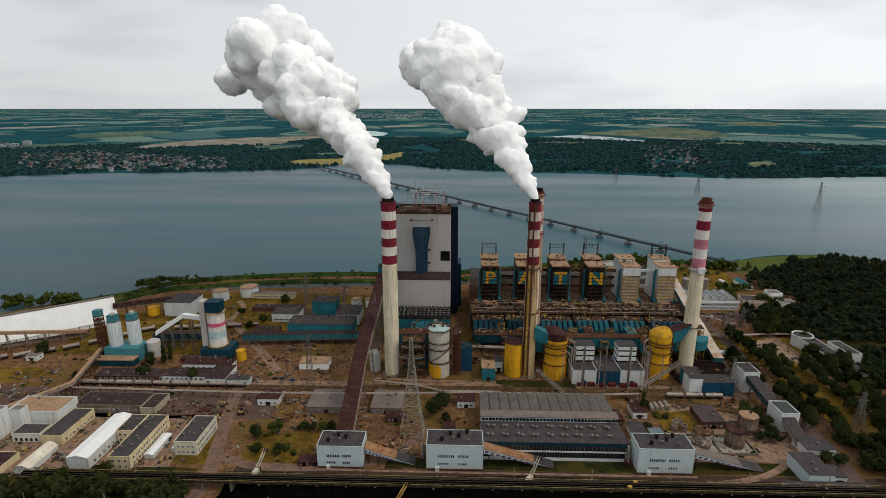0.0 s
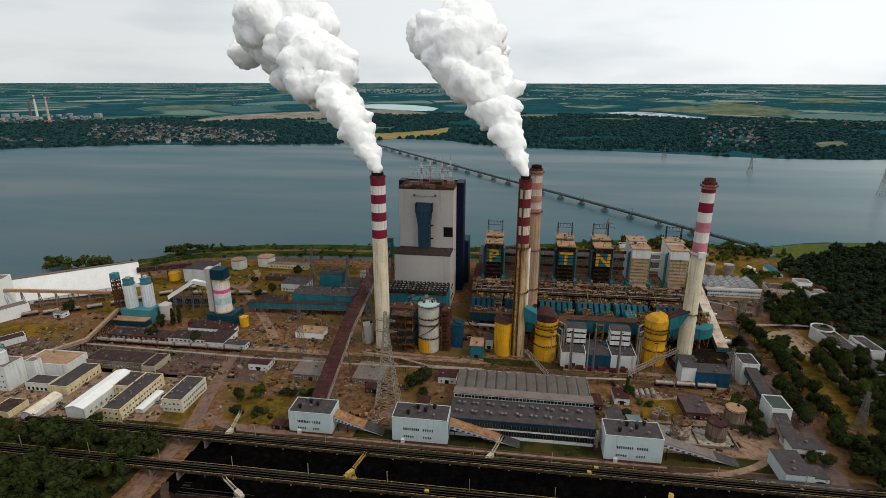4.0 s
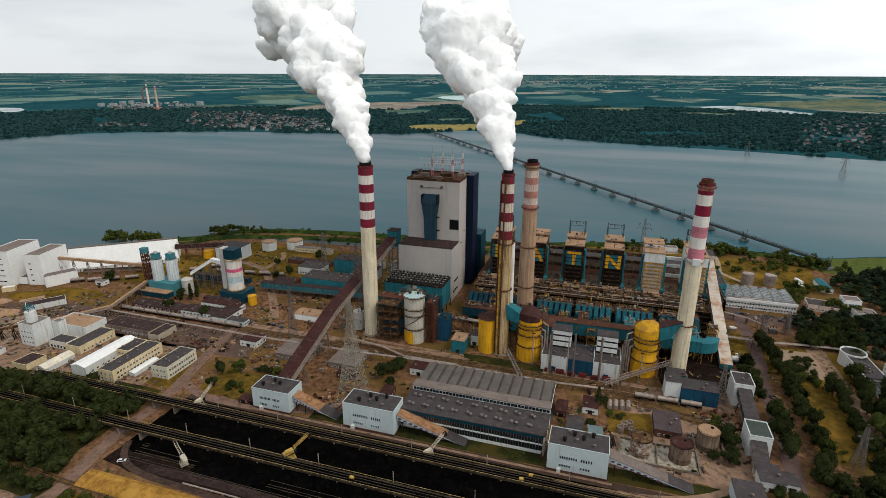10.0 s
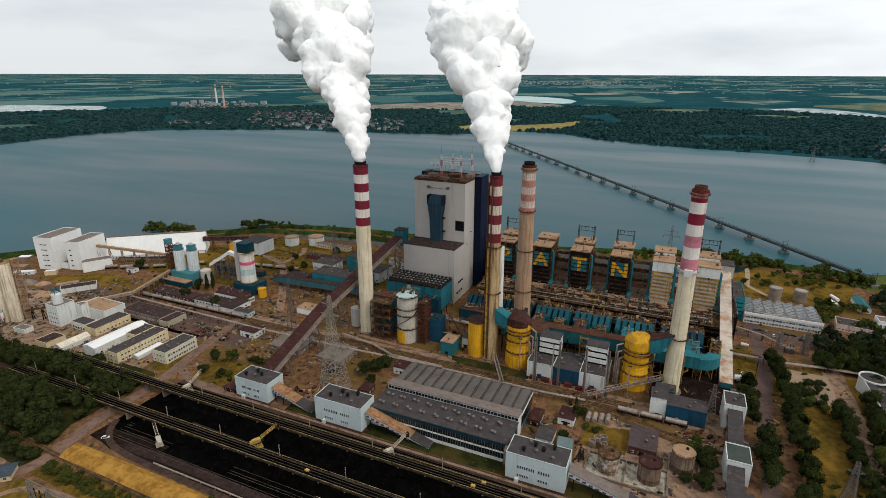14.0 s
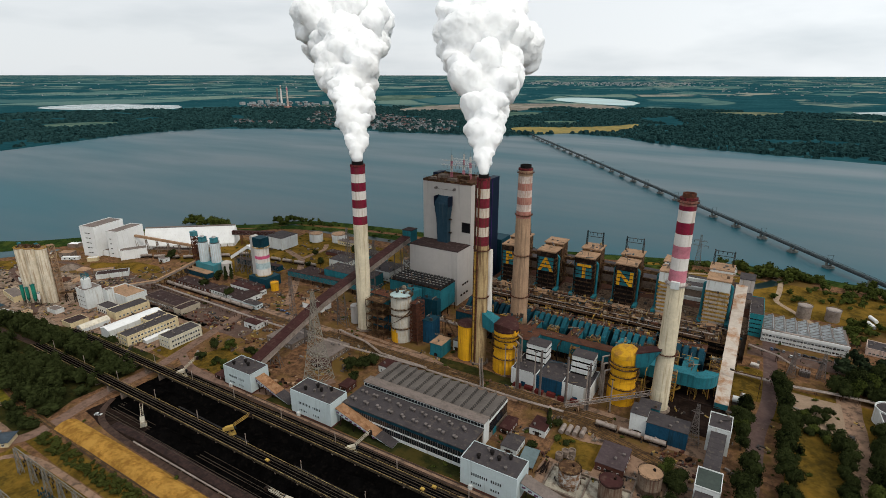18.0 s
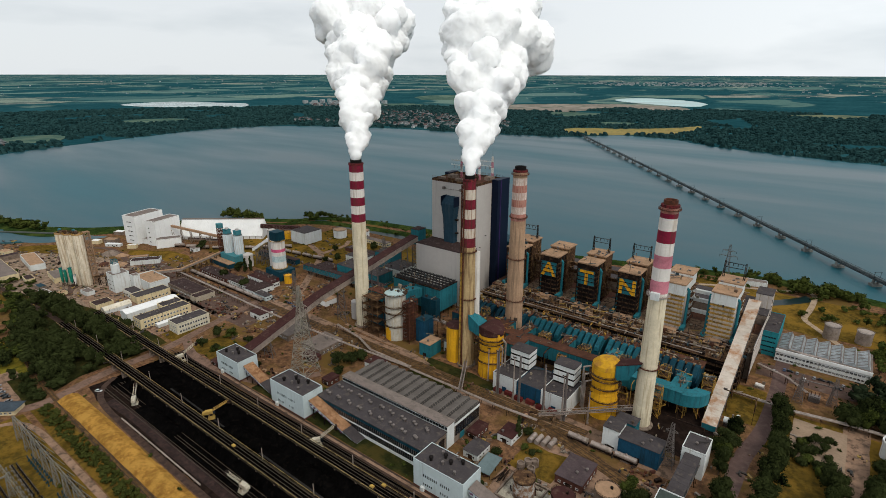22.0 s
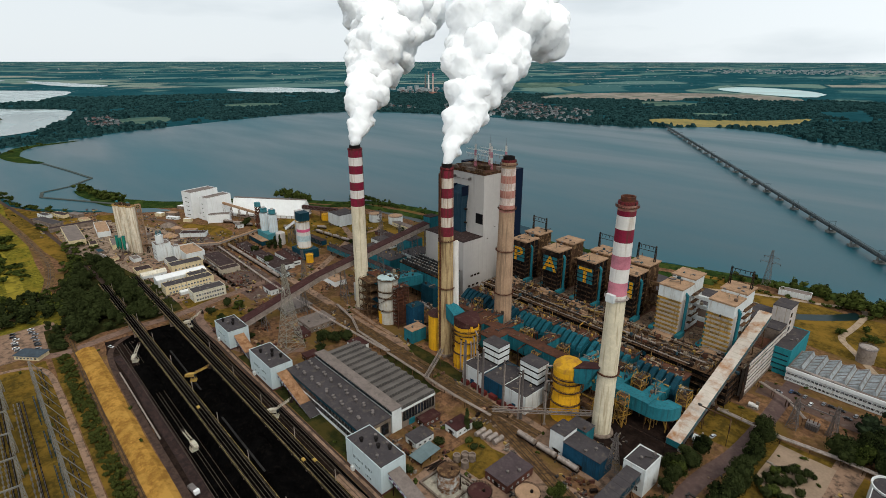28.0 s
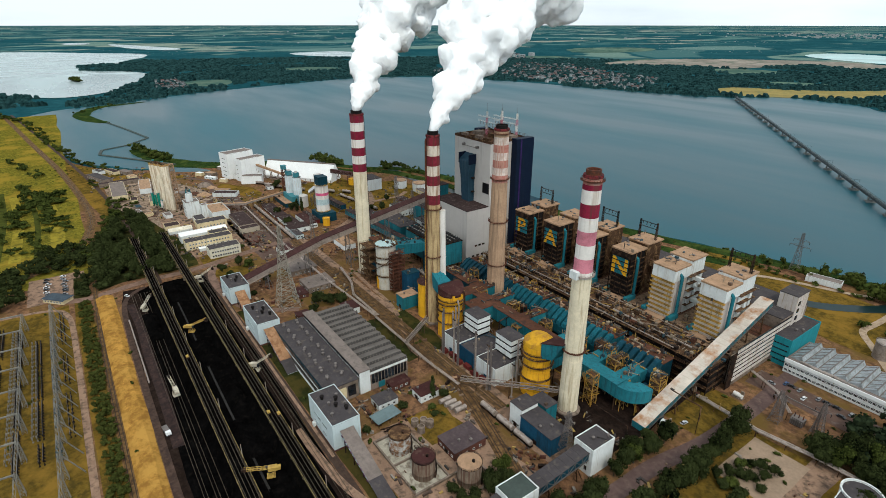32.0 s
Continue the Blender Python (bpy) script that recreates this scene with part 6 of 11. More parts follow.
for x, y, h in ((88, 343, 30), (100, 343, 30), (121, 343, 31), (133, 342, 30), (76, 352, 24), (146, 349, 22)):
    e = thing("steel_pole", "tall grey steel pole beside the white annexes", "pole", x, y, 0, 0, "steel poles")
    part("shaft", Geo().tube((0, 0, -0.2), (0, 0, h), 0.5, 0.32, n=10), PIPE, e, smooth=True)
    part("foot", Geo().box(-0.9, 0.9, -0.9, 0.9, 0, 0.6), CONC, e)
    part("head", Geo().box(-1.2, 1.2, -0.3, 0.3, h - 0.4, h), DARKST, e)
def open_truss(label, p, q, w, h, legs):
    """A light open lattice bridge that carries pipes."""
    e = thing("pipe_truss", label, "pipe bridge", 0, 0, 0, 0, "pipe trusses")
    p, q = Vector(p), Vector(q)
    d = q - p
    sd = Vector((d.y, -d.x, 0)).normalized() * (w / 2)
    up = Vector((0, 0, h))
    n = max(4, int(d.length / 2.6))
    for sg in (-1, 1):
        part("chord", Geo().beam(p + sd * sg, q + sd * sg, 0.3), PIPE, e)
        part("chord", Geo().beam(p + sd * sg + up, q + sd * sg + up, 0.3), PIPE, e)
        g = Geo()
        for k in range(n):
            a, b = p + d * (k / n) + sd * sg, p + d * ((k + 1) / n) + sd * sg
            g.beam(a + (up if k % 2 else Vector()), b + (Vector() if k % 2 else up), 0.18)
        part("lacing", g, PIPE, e)
    for k in (-0.5, 0.5):
        part("pipe", Geo().tube(p + sd * k + up * 0.3, q + sd * k + up * 0.3, 0.3, n=8), STEEL, e, smooth=True)
    for k in range(legs):
        c = p + d * ((k + 0.5) / legs)
        g = Geo()
        for sg in (-1, 1):
            g.beam((c.x + sd.x * sg * 1.3, c.y + sd.y * sg * 1.3, 0), c + sd * sg, 0.3)
        part("leg", g, RUSTST, e)


open_truss("light grey lattice pipe truss rising to a chimney", (124, 330, 7), (166, 366, 9), 2.2, 2.0, 3)
open_truss("light grey lattice pipe truss over the lawn", (72, 326, 5), (58, 352, 8), 2.0, 1.6, 2)
gallery("truss_bridge", "maroon lattice conveyor bridge by the storage shed", (-318, 452, 13), (-276, 477, 12), 4, 4, MAROON, MAROON, RUST, 3)


# ---- pipes, stairs, platforms and small plant among the boilers and ducts ----
cn = random.Random(404)


def stair(x, y, z0, z1, run, m):
    """A steel stair with railings, rising along y."""
    e = thing("steel_stair", "narrow rusty steel stair with railings", "stair", x, y, z0, cn.choice((0, 90, 180, 270)), "steel stairs of the boiler plant")
    n = max(4, int((z1 - z0) / 0.5))
    g = Geo()
    for k in range(n):
        g.box(-0.5, 0.5, run * k / n, run * (k + 0.8) / n, (z1 - z0) * k / n, (z1 - z0) * k / n + 0.08)
    part("treads", g, m, e)
    for s in (-0.55, 0.55):
        part("stringer", Geo().beam((s, 0, 0), (s, run, z1 - z0), 0.12, 0.3), m, e)
        part("handrail", Geo().beam((s, 0, 1.1), (s, run, z1 - z0 + 1.1), 0.1), m, e)
    return e


def bent_pipe(pts, r, m, label):
    e = thing("service_pipe", label, "pipe", 0, 0, 0, 0, "service pipes of the boiler plant")
    g = Geo()
    for a, b in zip(pts, pts[1:]):
        g.tube(a, b, r, n=8)
    part("pipe", g, m, e, smooth=True)
    n = int(abs(pts[1][2]) / 4)
    f = pts[len(pts) // 2]
    part("prop", Geo().beam((f[0], f[1], 0.2), (f[0], f[1], f[2]), 0.25), DARKST, e)
    return e


for k in range(44):
    x, y = cn.uniform(14, 206), cn.choice((cn.uniform(396, 412), cn.uniform(431, 437), cn.uniform(374, 384)))
    z = cn.uniform(6, 19)
    L_ = cn.uniform(6, 22)
    m = cn.choice((RUSTST, RUSTST, PIPE, YELST, TEALD, DARKST))
    if cn.random() < 0.6:
        pts = [(x, y, z), (x + L_, y, z), (x + L_, y + cn.uniform(-5, 5), z), (x + L_, y, max(0.3, z - cn.uniform(3, 10)))]
    else:
        pts = [(x, y, 0.3), (x, y, z), (x, y + cn.uniform(4, 12), z + 1), (x + cn.uniform(-4, 4), y + 12, z + 1)]
    bent_pipe(pts, cn.uniform(0.2, 0.55), m, "bent " + ("rusty" if m is RUSTST else "yellow" if m is YELST else "pale" if m is PIPE else "dark") + " service pipe on props")
for k in range(30):
    stair(cn.uniform(14, 205), cn.choice((395, 400, 434, 459, 380, 410)), 0.2, cn.uniform(8, 18), cn.uniform(7, 14), cn.choice((RUSTST, YELST, YELST, RUST)))
for k in range(26):
    x, y, h = cn.uniform(16, 204), cn.choice((394, 398, 408, 411, 433, 381)) + cn.uniform(-2, 2), cn.uniform(8, 21)
    w = cn.uniform(1.6, 3.0)
    scaffold("service_tower", "small rusty service tower with platforms", x - w, x + w, y - w * 0.8, y + w * 0.8, h, max(2, int(h / 4.5)), 1, 1, cn.choice((YELST, RUSTST, RUST, YELST)), RUSTST, "service towers among the ducts")
for k in range(60):
    e = thing("plant_box", "weathered equipment housing on the boiler terrace", "equipment", cn.uniform(14, 208), cn.choice((cn.uniform(459, 462), cn.uniform(396, 411), cn.uniform(430, 436))), 0.2, cn.uniform(-4, 4), "equipment housings")
    if e.location.y > 458:
        e.location.z = 19.6
    w, d, h = cn.uniform(0.8, 2.6), cn.uniform(0.8, 1.8), cn.uniform(0.9, 3.4)
    part("housing", Geo().box(-w, w, -d, d, 0, h), cn.choice((RUSTST, TEAL, TEALD, BEIGE, DARKST, PIPE, BROWNROOF)), e)
    part("cap", Geo().box(-w - 0.15, w + 0.15, -d - 0.15, d + 0.15, h, h + 0.18), cn.choice((BROWNROOF, RUSTST, ROOFL)), e)
# inlet fans before the precipitators
for k in range(12):
    x = 20 + k * 15.4
    e = thing("draught_fan", "dark blue draught fan with round casing", "fan", x, 403 + (k % 2) * 3, 0, 0, "draught fans")
    part("scroll", Geo().tube((-1.6, 0, 4.5), (1.6, 0, 4.5), 3.2, n=18), TEALD if k % 3 else TEAL, e, smooth=True)
    part("outlet", Geo().box(-1.4, 1.4, -1, 3.0, 5, 10), TEALD if k % 3 else TEAL, e)
    part("motor", Geo().tube((2.0, 0, 4.5), (4.4, 0, 4.5), 1.0, n=12), RUSTST, e)
    part("plinth", Geo().box(-2, 4.6, -2.2, 2.2, 0, 1.8), CONC, e)
# rusty dust lines along the terrace
for k in range(7):
    e = thing("steam_header", "long insulated steam pipe along the boiler terrace", "pipe", 111, 458.4 + 0.9 * k if k < 3 else 437.5 + 2.6 * (k - 3), 20.6 if k < 3 else 20.2, 0, "steam headers")
    part("pipe", Geo().tube((-96, 0, 0), (92 - 6 * k, 0, 0), 0.32 + 0.08 * (k % 3), n=8), (PIPE, RUSTST, DARKST)[k % 3], e, smooth=True)
    for q in range(16):
        part("saddle", Geo().box(-95 + q * 12, -94.5 + q * 12, -0.4, 0.4, -1.1, 0), DARKST, e)


# ---- crusher houses by the coal yard ----
ICE = mat("pale_icy_cladding", (0.43, 0.49, 0.50), 0.6, var=0.06, stain=(0.33, 0.37, 0.37), amount=0.25, streak=True)
SALMON = mat("purple_trim", (0.10, 0.045, 0.085), 0.7)


def ramp(name, label, x0, y, z0, x1, z1, w, cut):
    """A sloping chute house: orange roof, dark lower end, pale side."""
    e = thing(name, label, "conveyor", 0, 0, 0, 0, "sloping chute houses")
    h = 3.0
    xm, zm = x0 + (x1 - x0) * cut, z0 + (z1 - z0) * cut
    part("side", Geo().hexa([(x0, y - w / 2, z0), (x1, y - w / 2, z1), (x1, y + w / 2, z1), (x0, y + w / 2, z0), (x0, y - w / 2, z0 + h), (x1, y - w / 2, z1 + 0.4), (x1, y + w / 2, z1 + 0.4), (x0, y + w / 2, z0 + h)]), ICE, e)
    t = lambda x: z0 + h + (z1 + 0.4 - z0 - h) * (x - x0) / (x1 - x0)
    n = 8
    for k in range(n):
        a, b = x0 + (xm - x0) * k / n, x0 + (xm - x0) * (k + 1) / n
        part("roof_sheet", Geo().hexa([(a, y - w / 2 - 0.3, t(a)), (b, y - w / 2 - 0.3, t(b)), (b, y + w / 2 + 0.3, t(b)), (a, y + w / 2 + 0.3, t(a)), (a, y - w / 2 - 0.3, t(a) + 0.3), (b, y - w / 2 - 0.3, t(b) + 0.22), (b, y + w / 2 + 0.3, t(b) + 0.22), (a, y + w / 2 + 0.3, t(a) + 0.3)]), ORANGE if "orange" in label else ROOFL, e)
    part("dark_roof", Geo().hexa([(xm, y - w / 2 - 0.3, t(xm)), (x1, y - w / 2 - 0.3, t(x1)), (x1, y + w / 2 + 0.3, t(x1)), (xm, y + w / 2 + 0.3, t(xm)), (xm, y - w / 2 - 0.3, t(xm) + 0.2), (x1, y - w / 2 - 0.3, t(x1) + 0.2), (x1, y + w / 2 + 0.3, t(x1) + 0.2), (xm, y + w / 2 + 0.3, t(xm) + 0.2)]), ROOF, e)
    for k in range(9):
        a = x0 + (xm - x0) * (k + 0.2) / 9
        part("side_panel", Geo().box(a, a + (xm - x0) / 9 * 0.6, y - w / 2 - 0.12, y - w / 2, t(a) - 2.4, t(a) - 1.4), SALMON, e)
    for k in range(3):
        a = x0 + (xm - x0) * (k + 0.3) / 3
        part("leg", Geo().beam((a, y - w / 2 + 0.5, 0), (a, y - w / 2 + 0.5, max(0.4, z0 + (z1 - z0) * (a - x0) / (x1 - x0))), 0.4), DARKST, e)
    return e


for x0, x1, h, lab in ((-76.5, -51.5, 13.6, "icy-white crusher house with dark roof and black vents"), (-16.5, 14.5, 15.6, "large icy-white crusher house with dark roof"), (98, 127.5, 15.6, "icy-white crusher house by the coal yard")):
    e = block("crusher_house", lab, "building", x0, x1, 251, 265.5, h, ICE, ROOF, parapet=0.25, group="crusher houses",
              wins=(("s", 1, 8, h * 0.52, 3, 0.75, 1.9, ICE, 0.2, 0.5, 0), ("s", 1, 5, h * 0.52, 3, 0.75, 1.9, ICE, 0.55, 0.75, 0), ("s", 1, 5, h * 0.22, 3, 0.75, 1.6, ICE, 0.2, 0.4, 0), ("s", 1, 4, h * 0.22, 3, 0.75, 1.6, ICE, 0.55, 0.72, 0), ("e", 1, 2, h * 0.5, 3, 1.4, 1.6, DARKST, 0.3, 0.7, 0)))
    for k in range(4 if x0 > -50 else 3):
        v = part("roof_cowl", Geo().lathe(0, 0, [(0.75, 0), (0.75, 1.4), (1.1, 1.5), (1.1, 2.2), (0.5, 2.6)], 12), SOOT, e, "black roof cowl")
        v.location = (-7 + k * 4.6, (-3, 2.5, 0.5, 4)[k], h + 0.25)
        v = part("roof_cowl", Geo().lathe(0, 0, [(0.5, 0), (0.5, 1.2), (0.8, 1.3), (0.8, 1.8)], 10), STEEL, e)
        v.location = (-5 + k * 4.2, (4, -2, 5, -4)[k], h + 0.25)
    part("plinth", Geo().box(-(x1 - x0) / 2 - 0.1, (x1 - x0) / 2 + 0.1, -7.4, 7.4, 0, 1.3), BRICK, e)
    part("porch", Geo().box(-(x1 - x0) / 2 + 5, -(x1 - x0) / 2 + 7, -8.6, -7.25, 0, 2.6), WHITE, e)
    if x0 > -50:
        g = Geo()
        for k in range(8):
            a, b = math.pi * k / 8, math.pi * (k + 1) / 8
            g.tube((-(x1 - x0) / 2 - 2.6, 2 + 1.8 * math.cos(a), 9 + 2.0 * math.sin(a)), (-(x1 - x0) / 2 - 2.6, 2 + 1.8 * math.cos(b), 9 + 2.0 * math.sin(b)), 0.6, n=8)
        g.tube((-(x1 - x0) / 2 - 2.6, 0.2, 9), (-(x1 - x0) / 2 - 2.6, 0.2, 2), 0.6, n=8)
        g.tube((-(x1 - x0) / 2 - 2.6, 3.8, 9), (-(x1 - x0) / 2 - 2.6, 3.8, 1), 1.3, n=12)
        part("dust_pipe", g, PIPE, e, "pale looped dust extraction pipe", smooth=True)
        part("pipe_base", Geo().box(-(x1 - x0) / 2 - 4, -(x1 - x0) / 2 - 0.1, 0, 6, 0, 2.0), BRICK, e)
ramp("chute_house", "sloping orange-roofed chute house", -51, 258, 7.4, -23, 0, 6.5, 0.62)
ramp("chute_house", "long sloping orange-roofed chute house", 15, 258, 8.6, 54, 0, 6.5, 0.72)
ramp("chute_house", "long sloping pale-roofed chute house", 128, 258, 8.6, 168, 0, 6.5, 0.70)

# ---- machine hall with saw-tooth roof ----
hall = thing("machine_hall", "long low machine hall with dark roof and glazed front", "building", 55, 271)
part("wall", Geo().box(-40.5, 40.5, -9.5, 9.5, -0.3, 11.5), CONC, hall)
part("roof", Geo().box(-41, 41, -10, 10, 11.5, 12), ROOF, hall, "dark grey felt roof")
for z0, z1, m in ((0.0, 2.2, WHITE), (2.2, 5.6, GLASS), (5.6, 6.6, WHITE), (6.6, 9.6, GLASS), (9.6, 11.4, TEALD)):
    part("front_band", Geo().box(-40.3, 40.3, -9.8 - (0.1 if m is WHITE else 0), -9.5, z0, z1), m, hall)
for k in range(55):
    part("mullion", Geo().box(-40.2 + k * 1.49, -40.05 + k * 1.49, -9.95, -9.78, 2.2, 9.6), STEEL, hall)
rn = random.Random(4)
for k in range(9):
    for dx, dy in ((0, -4), (2.4, -4.6), (1.0, 4.2), (3.2, 3.4)):
        roof_vent(hall, -37 + k * 8.4 + dx + rn.uniform(-0.6, 0.6), dy + rn.uniform(-0.5, 0.5), 12.0, 0.62)
for k in range(3):
    part("end_window", Geo().box(40.5, 40.8, -8 + k * 5.6, -3.4 + k * 5.6, 2.4, 9), OCHRE if k == 1 else GLASS, hall)
saw = thing("sawtooth_hall", "workshop hall with grey saw-tooth roof", "building", 55, 297)
part("wall", Geo().box(-40.5, 40.5, -9, 15.5, -0.3, 12.4), CONC, saw)
part("front_strip", Geo().box(-40.5, 40.5, -15.5, -9, -0.3, 14.6), WHITE, saw)
part("front_roof", Geo().box(-40.9, 40.9, -16, -8.8, 14.6, 15.1), ROOFL, saw, "pale grey flat roof strip")
for k in range(40):
    part("clerestory", Geo().box(-40 + k * 2.02, -38.3 + k * 2.02, -15.7, -15.45, 12.3, 13.9), GLASS, saw)
for k in range(13):
    a = -40.5 + k * 6.23
    part("roof_tooth", Geo().hexa([(a, -8.8, 12.4), (a + 6.2, -8.8, 12.4), (a + 6.2, 15.5, 12.4), (a, 15.5, 12.4), (a + 4.7, -8.8, 13.75), (a + 5.1, -8.8, 13.75), (a + 5.1, 15.5, 13.75), (a + 4.7, 15.5, 13.75)]), mat("tooth_grey", (0.112, 0.098, 0.088), 0.9, var=0.2) if k == 0 else bpy.data.materials["tooth_grey"], saw)
    part("tooth_glass", Geo().hexa([(a + 5.25, -8.4, 13.6), (a + 5.3, -8.4, 13.6), (a + 5.3, 15.1, 13.6), (a + 5.25, 15.1, 13.6), (a + 6.2, -8.4, 12.5), (a + 6.3, -8.4, 12.5), (a + 6.3, 15.1, 12.5), (a + 6.2, 15.1, 12.5)]), mat("grey_wired_glass", (0.042, 0.038, 0.035), 0.4, var=0.3) if k == 0 else bpy.data.materials["grey_wired_glass"], saw)
    for q in range(12):
        part("glazing_bar", Geo().beam((a + 5.3, -7.6 + q * 1.95, 13.75), (a + 6.35, -7.6 + q * 1.95, 12.55), 0.14), ROOFL, saw)
for k in range(11):
    part("end_window", Geo().box(40.5, 40.8, -8 + k * 2.1, -6.4 + k * 2.1, 4.5, 10.5), GLASS, saw)
part("end_band", Geo().box(40.5, 40.75, -9, 15.4, 11, 12.3), WHITE, saw)
part("gate", Geo().box(40.5, 40.85, -4, 0, 0, 4), TEAL, saw)

# ---- small buildings ----
PURPLE = mat("purple_brown_felt", (0.062, 0.046, 0.048), 0.95, var=0.2, scale=0.3, stain=(0.09, 0.07, 0.066), amount=0.3)
SB = [("shed", "small white shed with grey roof", 105, 114, 283, 295, 4.2, WHITE, ROOF), ("shed", "small white shed with maroon roof", 112.5, 121.5, 305, 317, 4.6, WHITE, MAROON), ("shed", "low maroon-roofed lean-to by the hall", 97.5, 104, 297, 309, 4, BRICK, MAROON),
      ("store", "low grey-roofed warehouse by the conveyor", -98, -72, 305, 327, 4.6, CONC, ROOFL), ("store", "low grey-roofed warehouse by the conveyor", -56, -36, 305, 327, 4.6, CONC, ROOFL),
      ("shed", "small white brown-roofed garage", -133, -119, 313, 325, 5, WHITE, MAROON), ("shed", "low garage with brown roof", 0, 12, 314, 324, 5, WHITE, MAROON), ("shed", "maroon brick hut beside bushes", -8, -1, 283, 292, 4, BRICK, MAROON), ("shed", "maroon hut by the lawn", -88, -81, 252, 258, 3, BRICK, MAROON),
      ("shed", "maroon hut by the crusher house", -80, -77, 252, 259, 3, BRICK, MAROON), ("shed", "brown hut by the pylon", -45, -32, 296, 303, 3.5, BRICK, MAROON),
      ("tank_store", "low brick building with purple-brown roof", 152, 166, 295, 314, 5, BRICK, PURPLE), ("plant_room", "blue sheet-clad plant room", 169, 190, 334, 346, 10.5, BLUEB, ROOF), ("plant_room", "white plant room with vent stack", 160, 168.8, 335, 346, 13, WHITE, ROOF), ("plant_room", "teal plant room beside a chimney", 162, 173, 348, 356, 11, TEAL, ROOF),
      ("booth", "turquoise booth with beige roof", 18, 27.5, 351, 364, 10, TEAL, BEIGE), ("booth", "grey booth behind the turquoise one", 28.5, 34, 366, 376, 8, WHITE, ROOF),
      ("gate_house", "pale building with dark roof by the path", 184, 197, 243, 262, 8, ICE, ROOF), ("gate_house", "low flat annex by the road", 198, 206, 246, 256, 4.5, WHITE, ROOF), ("long_store", "long low building with dark roof", 170, 213, 233, 242, 4.5, WHITE, ROOF),
      ("shed", "low grey-roofed building under the conveyor", 198, 209, 267, 281, 6, WHITE, ROOF), ("shed", "white hut with dark roof", 210, 216, 270, 279, 4.5, WHITE, ROOF), ("hut", "small white hut with flat roof", -338, -329, 371, 378, 4.5, WHITE, ROOFL)]
for nm, lab, x0, x1, y0, y1, h, w, r in SB:
    block(nm, lab, "building", x0, x1, y0, y1, h, w, r, parapet=0, vents=int((x1 - x0) * (y1 - y0) / 90), eave=0.3,
          wins=(("s", 1, max(2, int((x1 - x0) / 3.2)), 1.4, 3, 1.3, 1.3, WHITE, 0.06, 0.94, 0), ("e", 1, max(1, int((y1 - y0) / 4)), 1.4, 3, 1.3, 1.3, WHITE, 0.08, 0.92, 0)) if w is not BLUEB and w is not TEAL else (), doors=(("s", 0.5, 2.6, 2.8, DARKST),))

# ---- offices and workshops to the west ----
block("office_block", "two-storey ochre office with dark flat roof", "building", -190.5, -178.5, 246, 287, 8, OCHRE, ROOF, vents=9, parapet=0.35, wins=(("e", 2, 14, 1.5, 3.4, 1.5, 1.6, WHITE), ("s", 2, 3, 1.5, 3.4, 1.5, 1.6, WHITE)))
block("office_wing", "ochre office wing with dark flat roof", "building", -201, -190.8, 270, 287, 8, OCHRE, ROOF, vents=3, parapet=0.35, wins=(("s", 2, 3, 1.5, 3.4, 1.5, 1.6, WHITE),))
block("office_block", "two-storey cream office with dark flat roof", "building", -161, -148, 259.5, 286, 8.5, mat("cream_plaster", (0.52, 0.48, 0.37), 0.85, var=0.1, stain=(0.36, 0.31, 0.22), amount=0.22, streak=True), ROOF, vents=6, parapet=0.4, wins=(("e", 2, 11, 1.4, 3.7, 1.4, 1.8, WHITE), ("s", 2, 4, 1.4, 3.7, 1.3, 1.6, WHITE)))


def gabled(name, label, x0, x1, y0, y1, h, rise, wall, roof, wins=(), arched=False, group=""):
    """A building whose ridge runs along y."""
    e = thing(name, label, "building", (x0 + x1) / 2, (y0 + y1) / 2, 0, 0, group)
    hx, hy = (x1 - x0) / 2, (y1 - y0) / 2
    n = 8 if arched else 2
    prof = [(-hx + 2 * hx * k / n, h + rise * (math.sin(math.pi * k / n) if arched else 1 - abs(2 * k / n - 1))) for k in range(n + 1)]
    g = Geo()
    g.box(-hx, hx, -hy, hy, -0.3, h)
    for s in (-1, 1):
        g.face([(x, s * hy, z) for x, z in (prof if s < 0 else prof[::-1])])
    part("wall", g, wall, e)
    for k in range(n):
        (xa, za), (xb, zb) = prof[k], prof[k + 1]
        part("roof_sheet", Geo().hexa([(xa, -hy - 0.4, za + 0.02), (xb, -hy - 0.4, zb + 0.02), (xb, hy + 0.4, zb + 0.02), (xa, hy + 0.4, za + 0.02), (xa, -hy - 0.4, za + 0.25), (xb, -hy - 0.4, zb + 0.25), (xb, hy + 0.4, zb + 0.25), (xa, hy + 0.4, za + 0.25)]), roof, e)
    for side, rows, cols, zz, dz, w, hh, fr, *rest in wins:
        windows(e, side, hx, hy, rows, cols, zz, dz, w, hh, fr, *rest)
    return e


BRIGHT = mat("bright_white_sheet", (0.70, 0.70, 0.69), 0.55, var=0.05, stain=(0.60, 0.59, 0.56), amount=0.26, streak=True)
gabled("white_workshop", "long white workshop with bright metal roof", -214, -201.6, 246, 288.5, 7.0, 1.6, WHITE, BRIGHT, (("e", 1, 9, 1.5, 3, 1.5, 1.8, WHITE),))
gabled("arched_store", "pale arched store with beige roof", -240, -231, 241, 262, 3.2, 2.2, WHITE, mat("cream_sheet_roof", (0.58, 0.53, 0.43), 0.7, var=0.12, stain=(0.42, 0.36, 0.26), amount=0.3), (), True)
gabled("canopy_store", "low white lean-to store", -176.8, -171.5, 256, 276, 2.6, 0.5, WHITE, BRIGHT)
